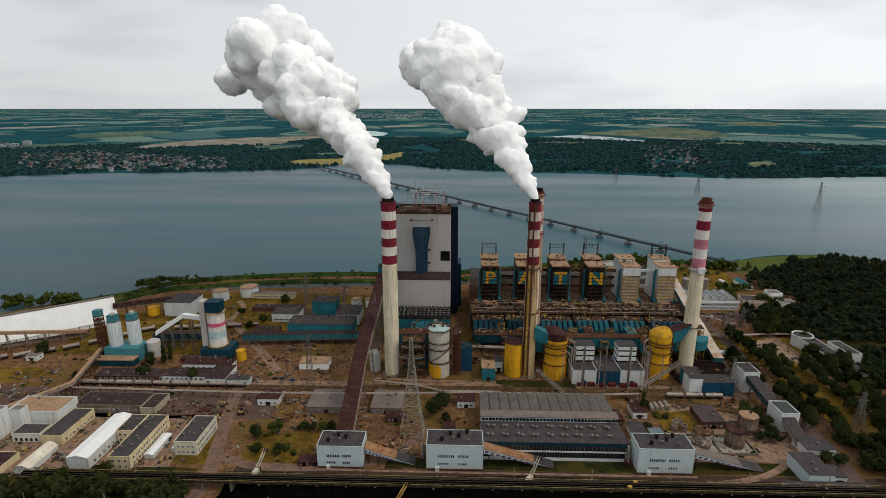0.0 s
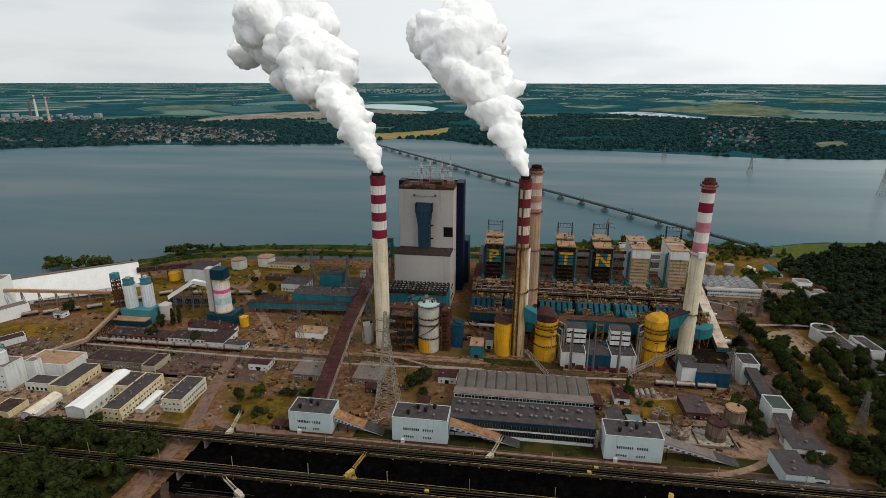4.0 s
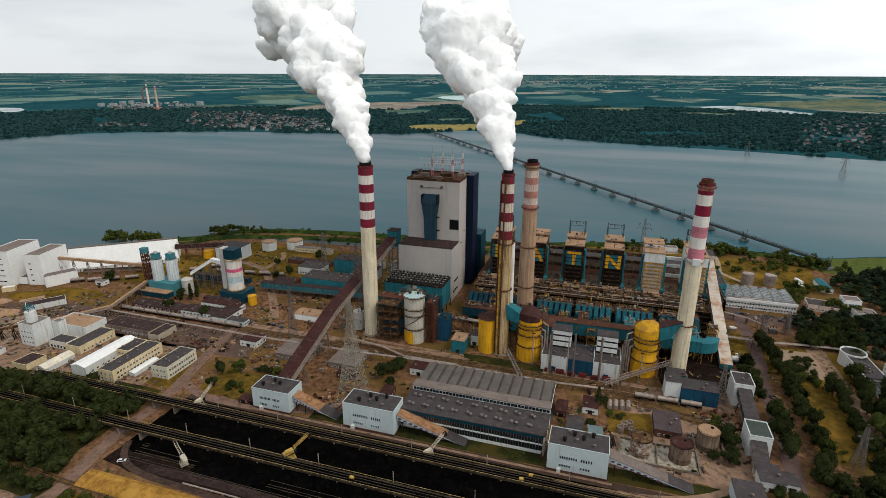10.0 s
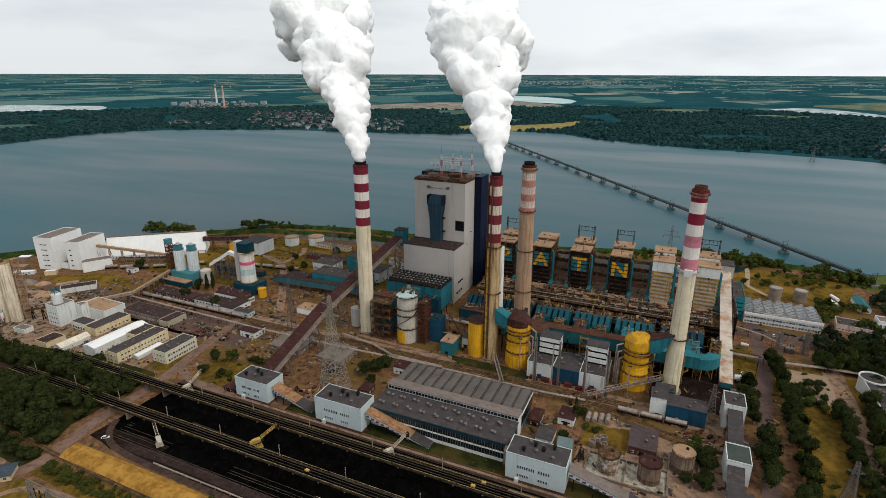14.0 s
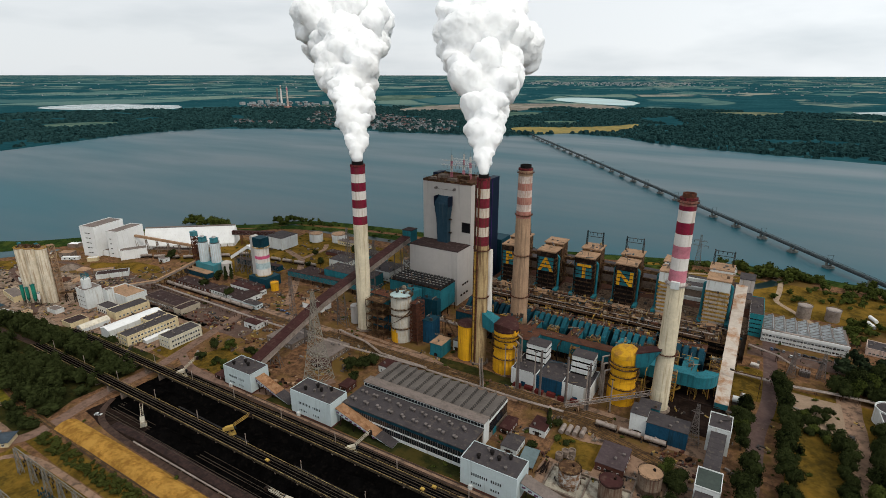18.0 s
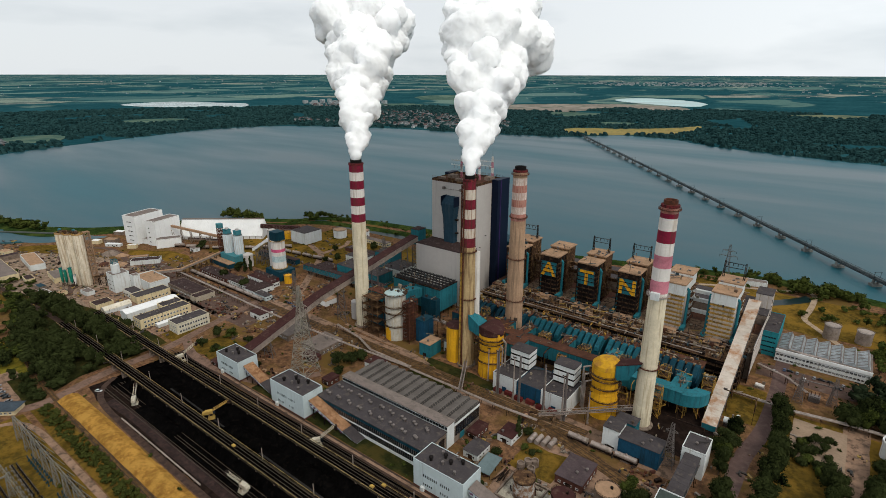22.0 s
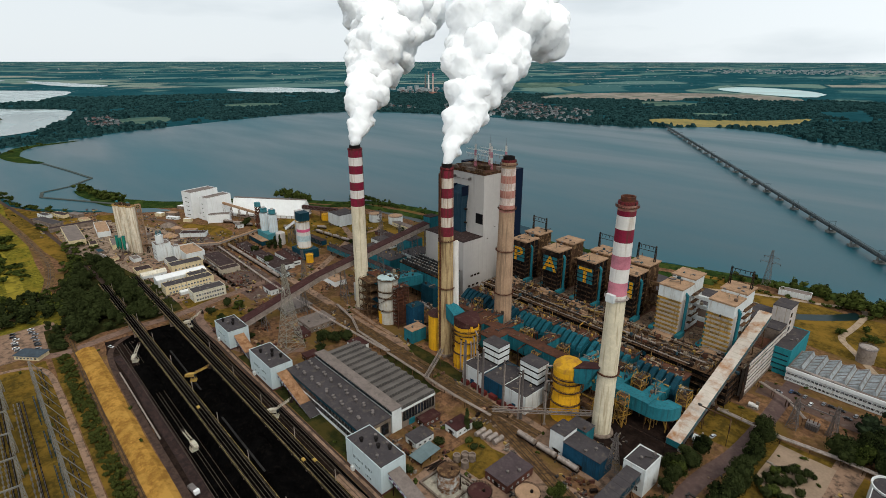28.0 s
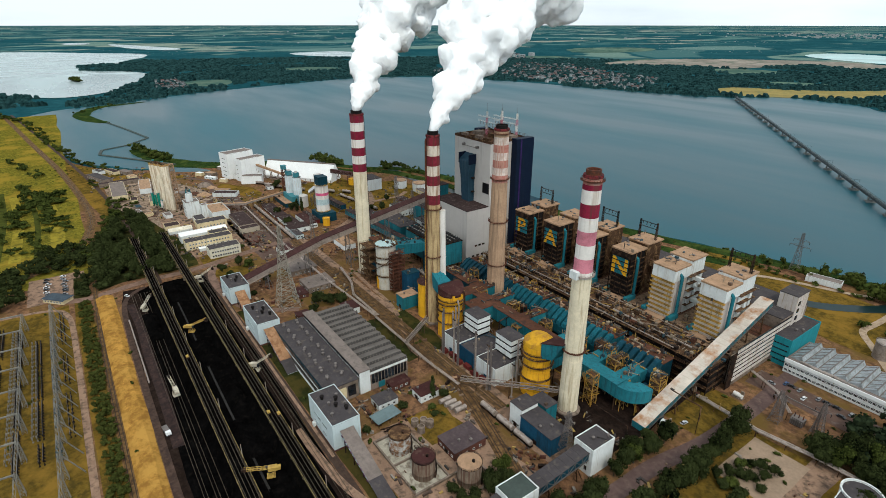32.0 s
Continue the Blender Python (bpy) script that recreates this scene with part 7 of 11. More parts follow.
gabled("canopy_store", "low white lean-to store", -164.5, -161.2, 262, 278, 2.6, 0.5, WHITE, BRIGHT)
block("long_store", "long low store with dark felt roof", "building", -250, -205, 302, 318, 5, CONC, ROOFB, vents=2, parapet=0.2, wins=(("s", 1, 16, 1.5, 3, 1.3, 1.3, WHITE),))
block("long_store_end", "pale-walled end bay of a dark-roofed store", "building", -204.8, -195, 300, 318, 4.6, mat("pale_store_plaster", (0.36, 0.31, 0.24), 0.9, var=0.15), ROOFB, parapet=0.2)
block("concrete_works", "white concrete works with beige roof", "building", -281, -248, 286, 304, 9, WHITE, BEIGE, vents=1, parapet=0.8)
block("concrete_works_annex", "cream annex with dark roof and arched doors", "building", -264, -247, 269, 279, 5.5, mat("white_plaster", (0.55, 0.52, 0.46), 0.85, var=0.12), ROOF, parapet=0.2, wins=(("s", 1, 5, 0.6, 3, 1.8, 2.4, WHITE, 0.05, 0.95, 0),))
block("concrete_works_annex", "ochre annex with dark roof", "building", -245, -232, 267, 296, 6, OCHRE, ROOF, parapet=0.2, wins=(("e", 1, 8, 1.4, 3, 1.4, 1.5, WHITE),))
block("mixing_tower", "white mixing tower with round holes", "building", -287, -273, 266, 280, 17, WHITE, ROOFL, parapet=0.4, wins=(("s", 3, 4, 2.5, 4, 0.9, 0.9, DARKST, 0.1, 0.9, 0),))
mx = thing("cement_silo", "white round silo with teal platform on a mixing tower", "silo", -280, 272, 17.3)
part("shell", Geo().lathe(0, 0, [(3.6, 0), (3.6, 8), (1.4, 9.5)], 20), WHITE, mx, smooth=True)
g = Geo()
lattice(g, 0, 0, 8, 12.5, 4.6, 4, 2, 0.25)
part("platform", g, TEAL, mx)
block("mixing_stair", "white stair block beside a mixing tower", "building", -272.8, -266, 280, 286, 14, WHITE, ROOFL, parapet=0.3)
block("yellow_store", "low store with dark roof and ochre front", "building", -260, -247, 240, 254, 4, OCHRE, ROOFB, parapet=0.2)
# row of three concrete cement silos
ct = thing("cement_tower", "row of three tall weathered concrete silos with steel stair frame", "silo", -325, 255)
SILOC = mat("weathered_silo_concrete", (0.56, 0.49, 0.38), 0.85, var=0.16, scale=0.3, stain=(0.33, 0.25, 0.165), amount=0.46, streak=True)
ROWS3 = ((-8, -4.4), (0.3, -0.4), (8.4, 4))
for dx, dy in ROWS3:
    part("silo_shell", Geo().lathe(dx, dy, [(4.4, 0), (4.4, 49.5), (4.2, 49.8)], 32), SILOC, ct, smooth=True)
    part("silo_roof", Geo().lathe(dx, dy, [(4.5, 49.8), (4.5, 50.3)], 32), BEIGE, ct)
    g = Geo()
    rail_ring(g, dx, dy, 50.3, 4.5, 16)
    part("railing", g, YELST, ct)
for k in range(9):
    x = -10 + k * 2.3
    part("head_equipment", Geo().box(x, x + 0.9 + (k * 7 % 5) * 0.25, x * 0.5 - 1.4 + k % 3, x * 0.5 + 0.6 + k % 3, 50.3, 51.4 + (k * 5 % 4) * 0.7), (RUSTST, CONC, BEIGE)[k % 3], ct)
for x, y in ((-10, -3.4), (3.5, 3.4)):
    part("filter_box", Geo().box(x - 1.3, x + 1.3, y - 1.1, y + 1.1, 50.3, 54), TEAL, ct, "teal filter box")
for k in range(4):
    g = Geo()
    lattice(g, -7 + k * 4.6, -3.6 + k * 2.4, 50.3, 53.2, 3, 2.4, 2, 0.22)
    part("head_frame", g, RUSTST, ct)
for k in range(6):
    g = Geo()
    z = k * 8.6
    lattice(g, 10.4, 10.6, z, z + 8.6, 4.6, 4.6, 2, 0.3)
    for q in (4.1, 8.4):
        g.box(8.1, 12.7, 8.3, 12.9, z + q - 0.25, z + q)
    g.beam((8.1, 8.7, z), (12.7, 8.7, z + 4.1), 0.7, 0.25)
    g.beam((12.7, 12.5, z + 4.1), (8.1, 12.5, z + 8.4), 0.7, 0.25)
    part("stair_section", g, BEIGE, ct, "tan steel stair frame")
for x, y, r, h in ((-329.5, 243.5, 1.3, 19), (-326, 245.5, 1.3, 17), (-320, 248, 1.5, 20), (-316.5, 249.5, 1.1, 13)):
    e = thing("green_silo", "slim green cement silo on legs", "silo", x, y, 0, 0, "green silos")
    part("shell", Geo().lathe(0, 0, [(0.4, 4), (r, 7.5), (r, h - 1), (r * 0.5, h)], 16), GREEN if r > 1.2 else BANDW, e, smooth=True)
    for a in range(4):
        part("leg", Geo().beam((0.8 * r * math.cos(a * 1.57), 0.8 * r * math.sin(a * 1.57), 0), (0.8 * r * math.cos(a * 1.57), 0.8 * r * math.sin(a * 1.57), 7.5), 0.25), DARKST, e)
    g = Geo()
    rail_ring(g, 0, 0, h - 1, r + 0.3, 10)
    part("railing", g, TEAL, e)
gallery("screw_conveyor", "rusty inclined screw conveyor from silos to mixing tower", (-312, 264, 7), (-288, 274, 12), 1.8, 1.4, RUSTST, RUSTST, DARKST, 3)

# ---- lime works by the lake ----
block("lime_tower", "tall white windowless tower with small openings", "building", -432, -412, 343, 381, 33, BRIGHT, ROOFL, parapet=0.6, rz=14, wins=(("s", 5, 2, 4, 5.5, 3.2, 0.8, DARKST, 0.3, 0.7, 0),))
block("lime_tower", "white tower with slotted openings by the lake", "building", -402, -386, 354, 388, 29, BRIGHT, ROOFL, parapet=0.6, rz=14, wins=(("s", 4, 1, 4, 5.5, 2, 1, DARKST, 0.2, 0.4, 0),))
block("lime_annex", "low white annex of the lime works", "building", -387, -361, 360, 372, 10, BRIGHT, ROOFL, parapet=0.4, rz=61)
block("lime_annex", "low white building between the towers", "building", -411, -403, 352, 372, 6, BRIGHT, ROOFL, parapet=0.4, rz=14)
ls = thing("long_shed", "huge white steep-roofed storage shed", "building", -359.5, 428, 0, 38.8)
L, W, Hh = 49.6, 13.5, 21.5
part("side_wall", Geo().extrude_x([(-W, -0.3), (-W, 4), (-1.5, Hh), (1.5, Hh), (W, 4), (W, -0.3)], -L, L), BRIGHT, ls)
n = 25
for k in range(n):
    a, b = -L + 2 * L * k / n, -L + 2 * L * (k + 1) / n
    for s in (-1, 1):
        p = [(a, s * (W + 0.5), 3.8), (b, s * (W + 0.5), 3.8), (b, s * 1.4, Hh + 0.35), (a, s * 1.4, Hh + 0.35)]
        part("roof_sheet", Geo().hexa([(x, y, z - 0.1) for x, y, z in p] + [(x, y, z + 0.22) for x, y, z in p]), BRIGHT, ls)
part("ridge", Geo().box(-L, L, -1.8, 1.8, Hh + 0.4, Hh + 1.2), ROOFL, ls)
for k in range(14):
    a = -L + 2 + k * 7.4
    part("wall_pier", Geo().box(a, a + 0.7, -W - 0.4, -W, 0, 3.7), CONC, ls)
gallery("loading_belt", "beige inclined belt bridge on concrete legs", (-395, 374, 19.5), (-316, 412, 6.5), 2.6, 2.2, BEIGE, BEIGE, CONC, 7)
gallery("low_belt", "dark low belt run along the storage shed", (-372, 388, 3), (-318, 417, 3), 3, 2.0, CONC, ROOFB, CONC, 5)

# ---- silos in the middle ground ----
ts = thing("teal_silo_group", "pair of white silos with teal tops on a teal base", "silo", -262, 380.5)
FLUTED = mat("pale_blue_white_sheet", (0.50, 0.55, 0.57), 0.6, var=0.1, stain=(0.36, 0.40, 0.41), amount=0.35, streak=True)
TEALP = mat("pale_teal_sheet", (0.05, 0.185, 0.215), 0.55, var=0.12, stain=(0.09, 0.17, 0.18), amount=0.35, streak=True)
part("base", Geo().box(-13, 14, -8.5, 7, 0, 11.5), TEALP, ts)
part("base_roof", Geo().box(-22.3, 14.3, -16.5, -8.5, 5, 5.6), BEIGE, ts)
part("front_bay", Geo().box(-22, 14, -16.2, -8.5, 0, 5), TEALD, ts)
for dx, dy in ((-6.2, -2), (6.5, 2)):
    part("silo_shell", Geo().lathe(dx, dy, [(4.7, 11.5), (4.7, 30.5), (4.0, 31.5)], 28), FLUTED, ts, smooth=True)
    part("silo_top", Geo().box(dx - 3.0, dx + 3.0, dy - 2.8, dy + 2.8, 31.5, 36.2), TEALP, ts)
    part("top_filter", Geo().box(dx - 1.2, dx + 1.4, dy - 1.2, dy + 1.4, 36.6, 38.4), PALE, ts)
    for q in range(14):
        a = 2 * math.pi * q / 14
        part("rib", Geo().beam((dx + 4.75 * math.cos(a), dy + 4.75 * math.sin(a), 11.6), (dx + 4.75 * math.cos(a), dy + 4.75 * math.sin(a), 30.4), 0.25), PALE, ts)
    part("silo_top_roof", Geo().box(dx - 3.3, dx + 3.3, dy - 3.1, dy + 3.1, 36.2, 36.6), TEAL, ts)
    g = Geo()
    rail_ring(g, dx, dy, 31.6, 4.8, 16)
    part("railing", g, STEEL, ts)
for k in range(5):
    g = Geo()
    lattice(g, -16, -4, k * 7.4, k * 7.4 + 7.4, 4.6, 4.6, 2, 0.4)
    for q in (3.6, 7.3):
        g.box(-18.3, -13.7, -6.3, -1.7, k * 7.4 + q - 0.3, k * 7.4 + q)
    part("stair_section", g, RUST, ts, "dark rusty stair frame")
part("stair_head", Geo().box(-18.6, -13.4, -6.6, -1.4, 37, 41.5), TEALP, ts)
part("bin", Geo().lathe(20, 3, [(5, 0), (5, 13), (1, 15)], 20), PALE, ts, smooth=True)
ss = thing("tall_silo", "tall white silo with pink band and teal head on dark base", "silo", -190, 385)
part("base", Geo().box(-11, 12, -9, 9, 0, 9.5), TEALD, ss)
part("silo_shell", Geo().lathe(0, 0, [(6.6, 9.5), (6.6, 38)], 32), BANDW, ss, smooth=True)
part("pink_band", Geo().lathe(0, 0, [(6.65, 27), (6.65, 30)], 32, caps=False), mat("pink_band_paint", (0.50, 0.09, 0.18), 0.6), ss)
part("blue_band", Geo().lathe(0, 0, [(6.65, 17), (6.65, 23)], 32, caps=False), mat("pale_blue_band", (0.40, 0.50, 0.52), 0.6), ss)
part("head", Geo().box(-5.5, 5.5, -5, 5, 38, 47), TEALD, ss)
part("stair_tower", Geo().box(-11.5, -6.9, -3, 4, 0, 47), PALE, ss)
g = Geo()
rail_ring(g, 0, 0, 38, 7.8, 24)
rail_ring(g, 0, 0, 10, 7.8, 24)
part("walkway", g, YELST, ss)
gallery("belt_bridge", "white inclined belt bridge between the silos", (-244, 392, 14), (-222, 396, 28), 3.5, 3, BRIGHT, BRIGHT, STEEL, 3)
gallery("belt_bridge", "white level belt bridge to a tall silo", (-222, 396, 28), (-199, 388, 29), 3.5, 3, BRIGHT, BRIGHT, STEEL, 2)
gallery("teal_bridge", "long low teal belt bridge on legs", (-256, 409, 3), (-196, 411, 4), 6, 5, TEALD, ROOFB, DARKST, 5)
gallery("teal_bridge", "long low teal belt bridge with brown roof", (-180, 408, 4), (-74, 413, 5), 6, 5, TEAL, ROOFB, DARKST, 9)
gallery("pipe_bridge", "beige inclined pipe bridge on legs", (-290, 290, 6), (-266, 324, 7), 3, 2, PIPE, BEIGE, RUSTST, 4)
gallery("pipe_bridge", "long beige pipe bridge on legs", (-266, 324, 7), (-279, 376, 9), 2.6, 1.8, PIPE, BEIGE, RUSTST, 8)

# ---- buildings north-west ----
NW = [("teal_hall", "long teal workshop hall with dark roof", -146, -90, 420, 440, 13, TEAL, ROOF, 12), ("teal_hall", "tall teal building with dark roof", -136, -114, 463, 480, 17, TEAL, ROOF, 0), ("white_house", "white two-storey building with dark roof", -172, -147, 455, 472, 8, WHITE, ROOF, 8),
      ("white_hall", "white hall with dark roof near the shore", -278, -252, 465, 490, 14, WHITE, ROOF, 0), ("brown_shed", "low brown-roofed brick shed", -178, -156, 420, 434, 5, BRICK, ROOFB, 0), ("dark_hall", "dark-roofed hall near the tanks", -112, -90, 450, 475, 10, WHITE, ROOF, 5),
      ("ochre_row", "long ochre low building by the canal", -214, -170, 516, 524, 5, OCHRE, ROOFL, 12), ("dark_rack", "long low dark-roofed store", -200, -150, 480, 490, 4, BRICK, ROOFB, 0), ("white_store", "white low store with pale roof", -120, -98, 364, 376, 5, BRIGHT, BEIGE, 0),
      ("row_shed", "row of low sheds with grey-brown roofs", -264, -216, 342, 354, 4, BRICK, ROOFB, 10), ("row_shed", "row of low sheds with dark roofs", -214, -182, 343, 356, 4.2, WHITE, ROOFB, 8), ("row_shed", "brown shed by the pipe bridge", -181, -166, 339, 360, 5, WHITE, ROOFB, 3), ("row_shed", "grey low shed with flat roof", -165, -149, 339, 346, 4.5, ICE, ROOF, 4),
      ("row_shed", "maroon-roofed shed beside a silo", -208, -170, 360, 369, 5, WHITE, MAROON, 8), ("row_shed", "low brown shed beside a silo", -215, -180, 371, 376, 4, REDBOX, ROOFB, 0)]
for nm, lab, x0, x1, y0, y1, h, w, r, nw in NW:
    wins = (("s", 1, nw, 1.6, 3, 1.8, 1.6, WHITE), ("e", 1, max(2, nw // 2), 1.6, 3, 1.8, 1.6, WHITE)) if nw else ()
    block(nm, lab, "building", x0, x1, y0, y1, h, w, r, parapet=0, eave=0.2, vents=max(1, int((x1 - x0) / 8)), wins=wins)
for x, y, r, h, m, lab in ((-245, 513, 8, 9.5, WHITE, "white oil tank with pale roof"), (-220, 526, 9, 9.5, WHITE, "white oil tank with beige dome"), (-292, 470, 6, 7, YELLOW, "yellow round tank near the shore"), (-170, 379, 3.6, 7.5, YELLOW, "small yellow tank beside a silo"), (-101, 497, 5, 8, WHITE, "white round tank behind the halls"), (-87, 497, 5, 8, WHITE, "white round tank behind the halls"),
                           (251, 563, 5.2, 10.5, PIPE, "grey steel tank in the meadow"), (271, 567, 5.2, 9.5, PIPE, "grey steel tank in the meadow")):
    e = thing("storage_tank", lab, "tank", x, y, 0, 0, "storage tanks")
    part("shell", Geo().lathe(0, 0, [(r, 0), (r, h)], 28), m, e, smooth=True)
    part("roof", Geo().lathe(0, 0, [(r + 0.2, h), (r + 0.2, h + 0.4), (r * 0.3, h + 1.5)], 28), BEIGE if m is WHITE else m, e, smooth=True)
    g = Geo()
    rail_ring(g, 0, 0, h + 0.3, r + 0.3, 22)
    part("railing", g, YELST if m is YELLOW else STEEL, e)

# ---- oil tanks in a basin ----
for x, y, r, h, roof, m, lab in ((144, 278, 5.3, 10, RUSTST, mat("peeling_tank_paint", (0.34, 0.33, 0.31), 0.8, stain=(0.16, 0.085, 0.045), amount=0.62, var=0.25, scale=0.4), "peeling round oil tank in a concrete basin"), (163.5, 279, 5.4, 10.4, MAROON, mat("brown_tank_paint", (0.15, 0.115, 0.085), 0.8, stain=(0.09, 0.05, 0.035), amount=0.5, streak=True, scale=0.4), "brown round oil tank with maroon roof"), (178.5, 294, 5.6, 10.6, BEIGE, bpy.data.materials["brown_tank_paint"], "brown round oil tank with white roof")):
    e = thing("oil_tank", lab, "tank", x, y, 0, 0, "oil tanks in the basin")
    part("shell", Geo().lathe(0, 0, [(r, 0), (r, h * 0.33), (r + 0.08, h * 0.34), (r, h * 0.35), (r, h)], 32), m, e, smooth=True)
    part("roof", Geo().lathe(0, 0, [(r + 0.15, h), (r + 0.15, h + 0.3), (0.6, h + 1.3)], 32), roof, e, smooth=True)
    g = Geo()
    rail_ring(g, 0, 0, h + 0.1, r + 0.25, 24)
    part("railing", g, DARKST, e)
    part("hatch", Geo().lathe(1.5, 1, [(0.7, h), (0.7, h + 2)], 10), DARKST, e)
    g = Geo()
    for k in range(16):
        a = 0.4 + k * 0.11
        b = a + 0.11
        g.beam(((r + 0.5) * math.cos(a), (r + 0.5) * math.sin(a), h * k / 16), ((r + 0.5) * math.cos(b), (r + 0.5) * math.sin(b), h * (k + 1) / 16), 0.8, 0.12)
    part("stair", g, DARKST, e)
basin = thing("tank_basin", "pale concrete basin walls round the oil tanks", "basin")
for x0, x1, y0, y1 in ((133, 171, 269, 269.8), (133, 133.8, 269.8, 287), (133.8, 172, 287, 287.8), (172, 172.8, 269, 303), (186, 186.8, 284, 303), (172.8, 186, 303, 303.8), (152, 152.6, 269.8, 287)):
    part("basin_wall", Geo().box(x0, x1, y0, y1, 0, 1.6), CONC, basin)
part("basin_floor", Geo().box(133.8, 172, 269.8, 287, 0.1, 0.42), mat("stained_pale_concrete", (0.33, 0.30, 0.24), 0.9, stain=(0.15, 0.12, 0.09), amount=0.45, var=0.2), basin)
for k, (x, y) in enumerate(((136, 297), (140, 293), (134, 293), (139, 299))):
    e = thing("settling_tank", "small pale concrete round tank", "tank", x, y, 0, 0, "small settling tanks")
    part("shell", Geo().lathe(0, 0, [(2.0, 0), (2.0, 4), (1.5, 4), (1.5, 3)], 16), CONC, e, smooth=True)
for k in range(4):
    e = thing("gas_tank", "white horizontal cylinder tank on cradles", "tank", 128 + k * 3.6, 316.5 + k * 0.8, 0, 0, "row of horizontal tanks")
    part("shell", Geo().tube((0, -3.5, 1.9), (0, 3.5, 1.9), 1.4, n=14), PIPE, e, smooth=True)
    for y in (-2, 2):
        part("cradle", Geo().box(-1.2, 1.2, y - 0.3, y + 0.3, 0, 1.0), CONC, e)


# ---- rolling stock ----
def tank_wagon(x, y, rz, m, group):
    e = thing("tank_wagon", "pale grey railway tank wagon on its track", "wagon", x, y, 0.45, rz, group)
    part("barrel", Geo().lathe(0, 0, [(0, 0)], 3) if False else Geo().tube((-5.6, 0, 2.7), (5.6, 0, 2.7), 1.45, n=14), m, e, smooth=True)
    part("chassis", Geo().box(-6.2, 6.2, -1.2, 1.2, 0.85, 1.3), DARKST, e)
    part("dome", Geo().lathe(0, 0, [(0.6, 4.0), (0.6, 4.6)], 10), m, e)
    for s in (-4.2, 4.2):
        b = part("bogie", Geo().box(s - 1.5, s + 1.5, -1.0, 1.0, 0.4, 0.85), SOOT, e)
        for q in (-1, 1):
            part("wheel", Geo().tube((s + q, -0.85, 0.46), (s + q, 0.85, 0.46), 0.46, n=12), SOOT, b)
    return e


for k in range(3):
    tank_wagon(148.5 + k * 13.2, 330.6, 0, PIPE, "tank wagons by the blue plant room")
for k in range(8):
    t = k / 7
    tank_wagon(-360 + 100 * t, 371 + 74 * t - 10 * math.sin(t * 3.14), 38 - 6 * t, PIPE, "tank wagons near the lime works")
for k in range(5):
    tank_wagon(-246 + k * 15, 434 + k * 2.2, 8, PIPE, "tank wagons behind the silos")
for k in range(9):
    tank_wagon(-264 + k * 13.4, 336, 0, PIPE, "tank wagons among the sheds")

# ---- elevated coal trestles ----
mat_rail = mat("rusty_rail", (0.075, 0.058, 0.042), 0.6, 0.4, var=0.3)
mat_edge = mat("yellowed_railing", (0.27, 0.20, 0.08), 0.7, var=0.3, stain=(0.08, 0.05, 0.02), amount=0.45, scale=0.5)
WOODEN = mat("weathered_beam", (0.040, 0.031, 0.020), 0.9, var=0.4, stain=(0.014, 0.010, 0.008), amount=0.5, scale=0.5)
for yc in (209.3, 234.0):
    e = thing("coal_trestle", "long elevated coal trestle with two rusty tracks", "trestle", 0, yc, 0, 0, "coal trestles")
    for s in (-2.9, 2.9):
        for a in range(-230, 335, 15):
            part("girder", Geo().box(a, a + 14.9, s - 0.3, s + 0.3, 5.0, 6.0), WOODEN, e)
    part("deck", Geo().box(-230, 335, -2.2, 2.2, 5.6, 5.9), COAL, e)
    for s in (-1.6, 1.6):
        for q in (-0.7, 0.7):
            part("rail", Geo().box(-230, 335, s + q - 0.09, s + q + 0.09, 5.9, 6.15), mat_rail, e)
    for s in (-3.2, 3.2):
        g = Geo()
        for a in range(-230, 335, 6):
            g.beam((a, s, 6), (a, s, 6.9), 0.1)
        g.beam((-230, s, 6.9), (335, s, 6.9), 0.2)
        part("railing", g, mat_edge, e)
    for s in (-1, 1):
        part("coal_fill", Geo().hexa([(-108, s * 2.6, 0.2), (335, s * 2.6, 0.2), (335, s * 7, 0.2), (-108, s * 7, 0.2), (-104, s * 2.6, 4.6), (335, s * 2.6, 4.6), (335, s * 2.9, 4.6), (-104, s * 2.9, 4.6)]), COAL, e)
    for a in range(-222, 335, 15):
        part("pier", Geo().box(a, a + 0.9, -3.2, 3.2, 0, 5.0), CONC, e)
    for a in range(-210, 335, 40):
        part("pole", Geo().beam((a, 3.4, 5), (a, 3.4, 12.5), 0.3), PIPE, e, "slender pale pole")
for k, y in enumerate((193.5, 198, 202.2, 204.3, 243.5, 245.5)):
    e = thing("railway_track", "rusty railway track in coal dust", "track", 0, y, 0.34, 0, "tracks in the coal yard")
    for s in (-0.75, 0.75):
        part("rail", Geo().box(-112 if k < 4 else -130, 335, s - 0.09, s + 0.09, 0, 0.2), mat_rail, e)
rn = random.Random(21)
for k in range(9):
    x, y = -95 + k * 48 + rn.uniform(-9, 9), (222, 200, 222, 226, 218)[k % 5]
    g = Geo()
    n, m = 14, 8
    L_, W_, H_ = rn.uniform(16, 24), rn.uniform(5, 6.5), rn.uniform(2.0, 3.6)
    for i in range(n):
        for j in range(m):
            pts = []
            for a, b in ((i, j), (i + 1, j), (i + 1, j + 1), (i, j + 1)):
                u, v = a / n * 2 - 1, b / m * 2 - 1
                z = H_ * max(0, 1 - abs(v)) * max(0, 1 - abs(u) ** 4) * (1 + 0.4 * noise.noise((u * 5 + k, v * 3, 2)))
                pts.append((u * L_, v * W_, z))
            g.face(pts)
    tagged(part("coal_mound", g, COAL), "long low heap of black coal", "coal heap", "coal heaps", "").location = (x, y, 0.26)


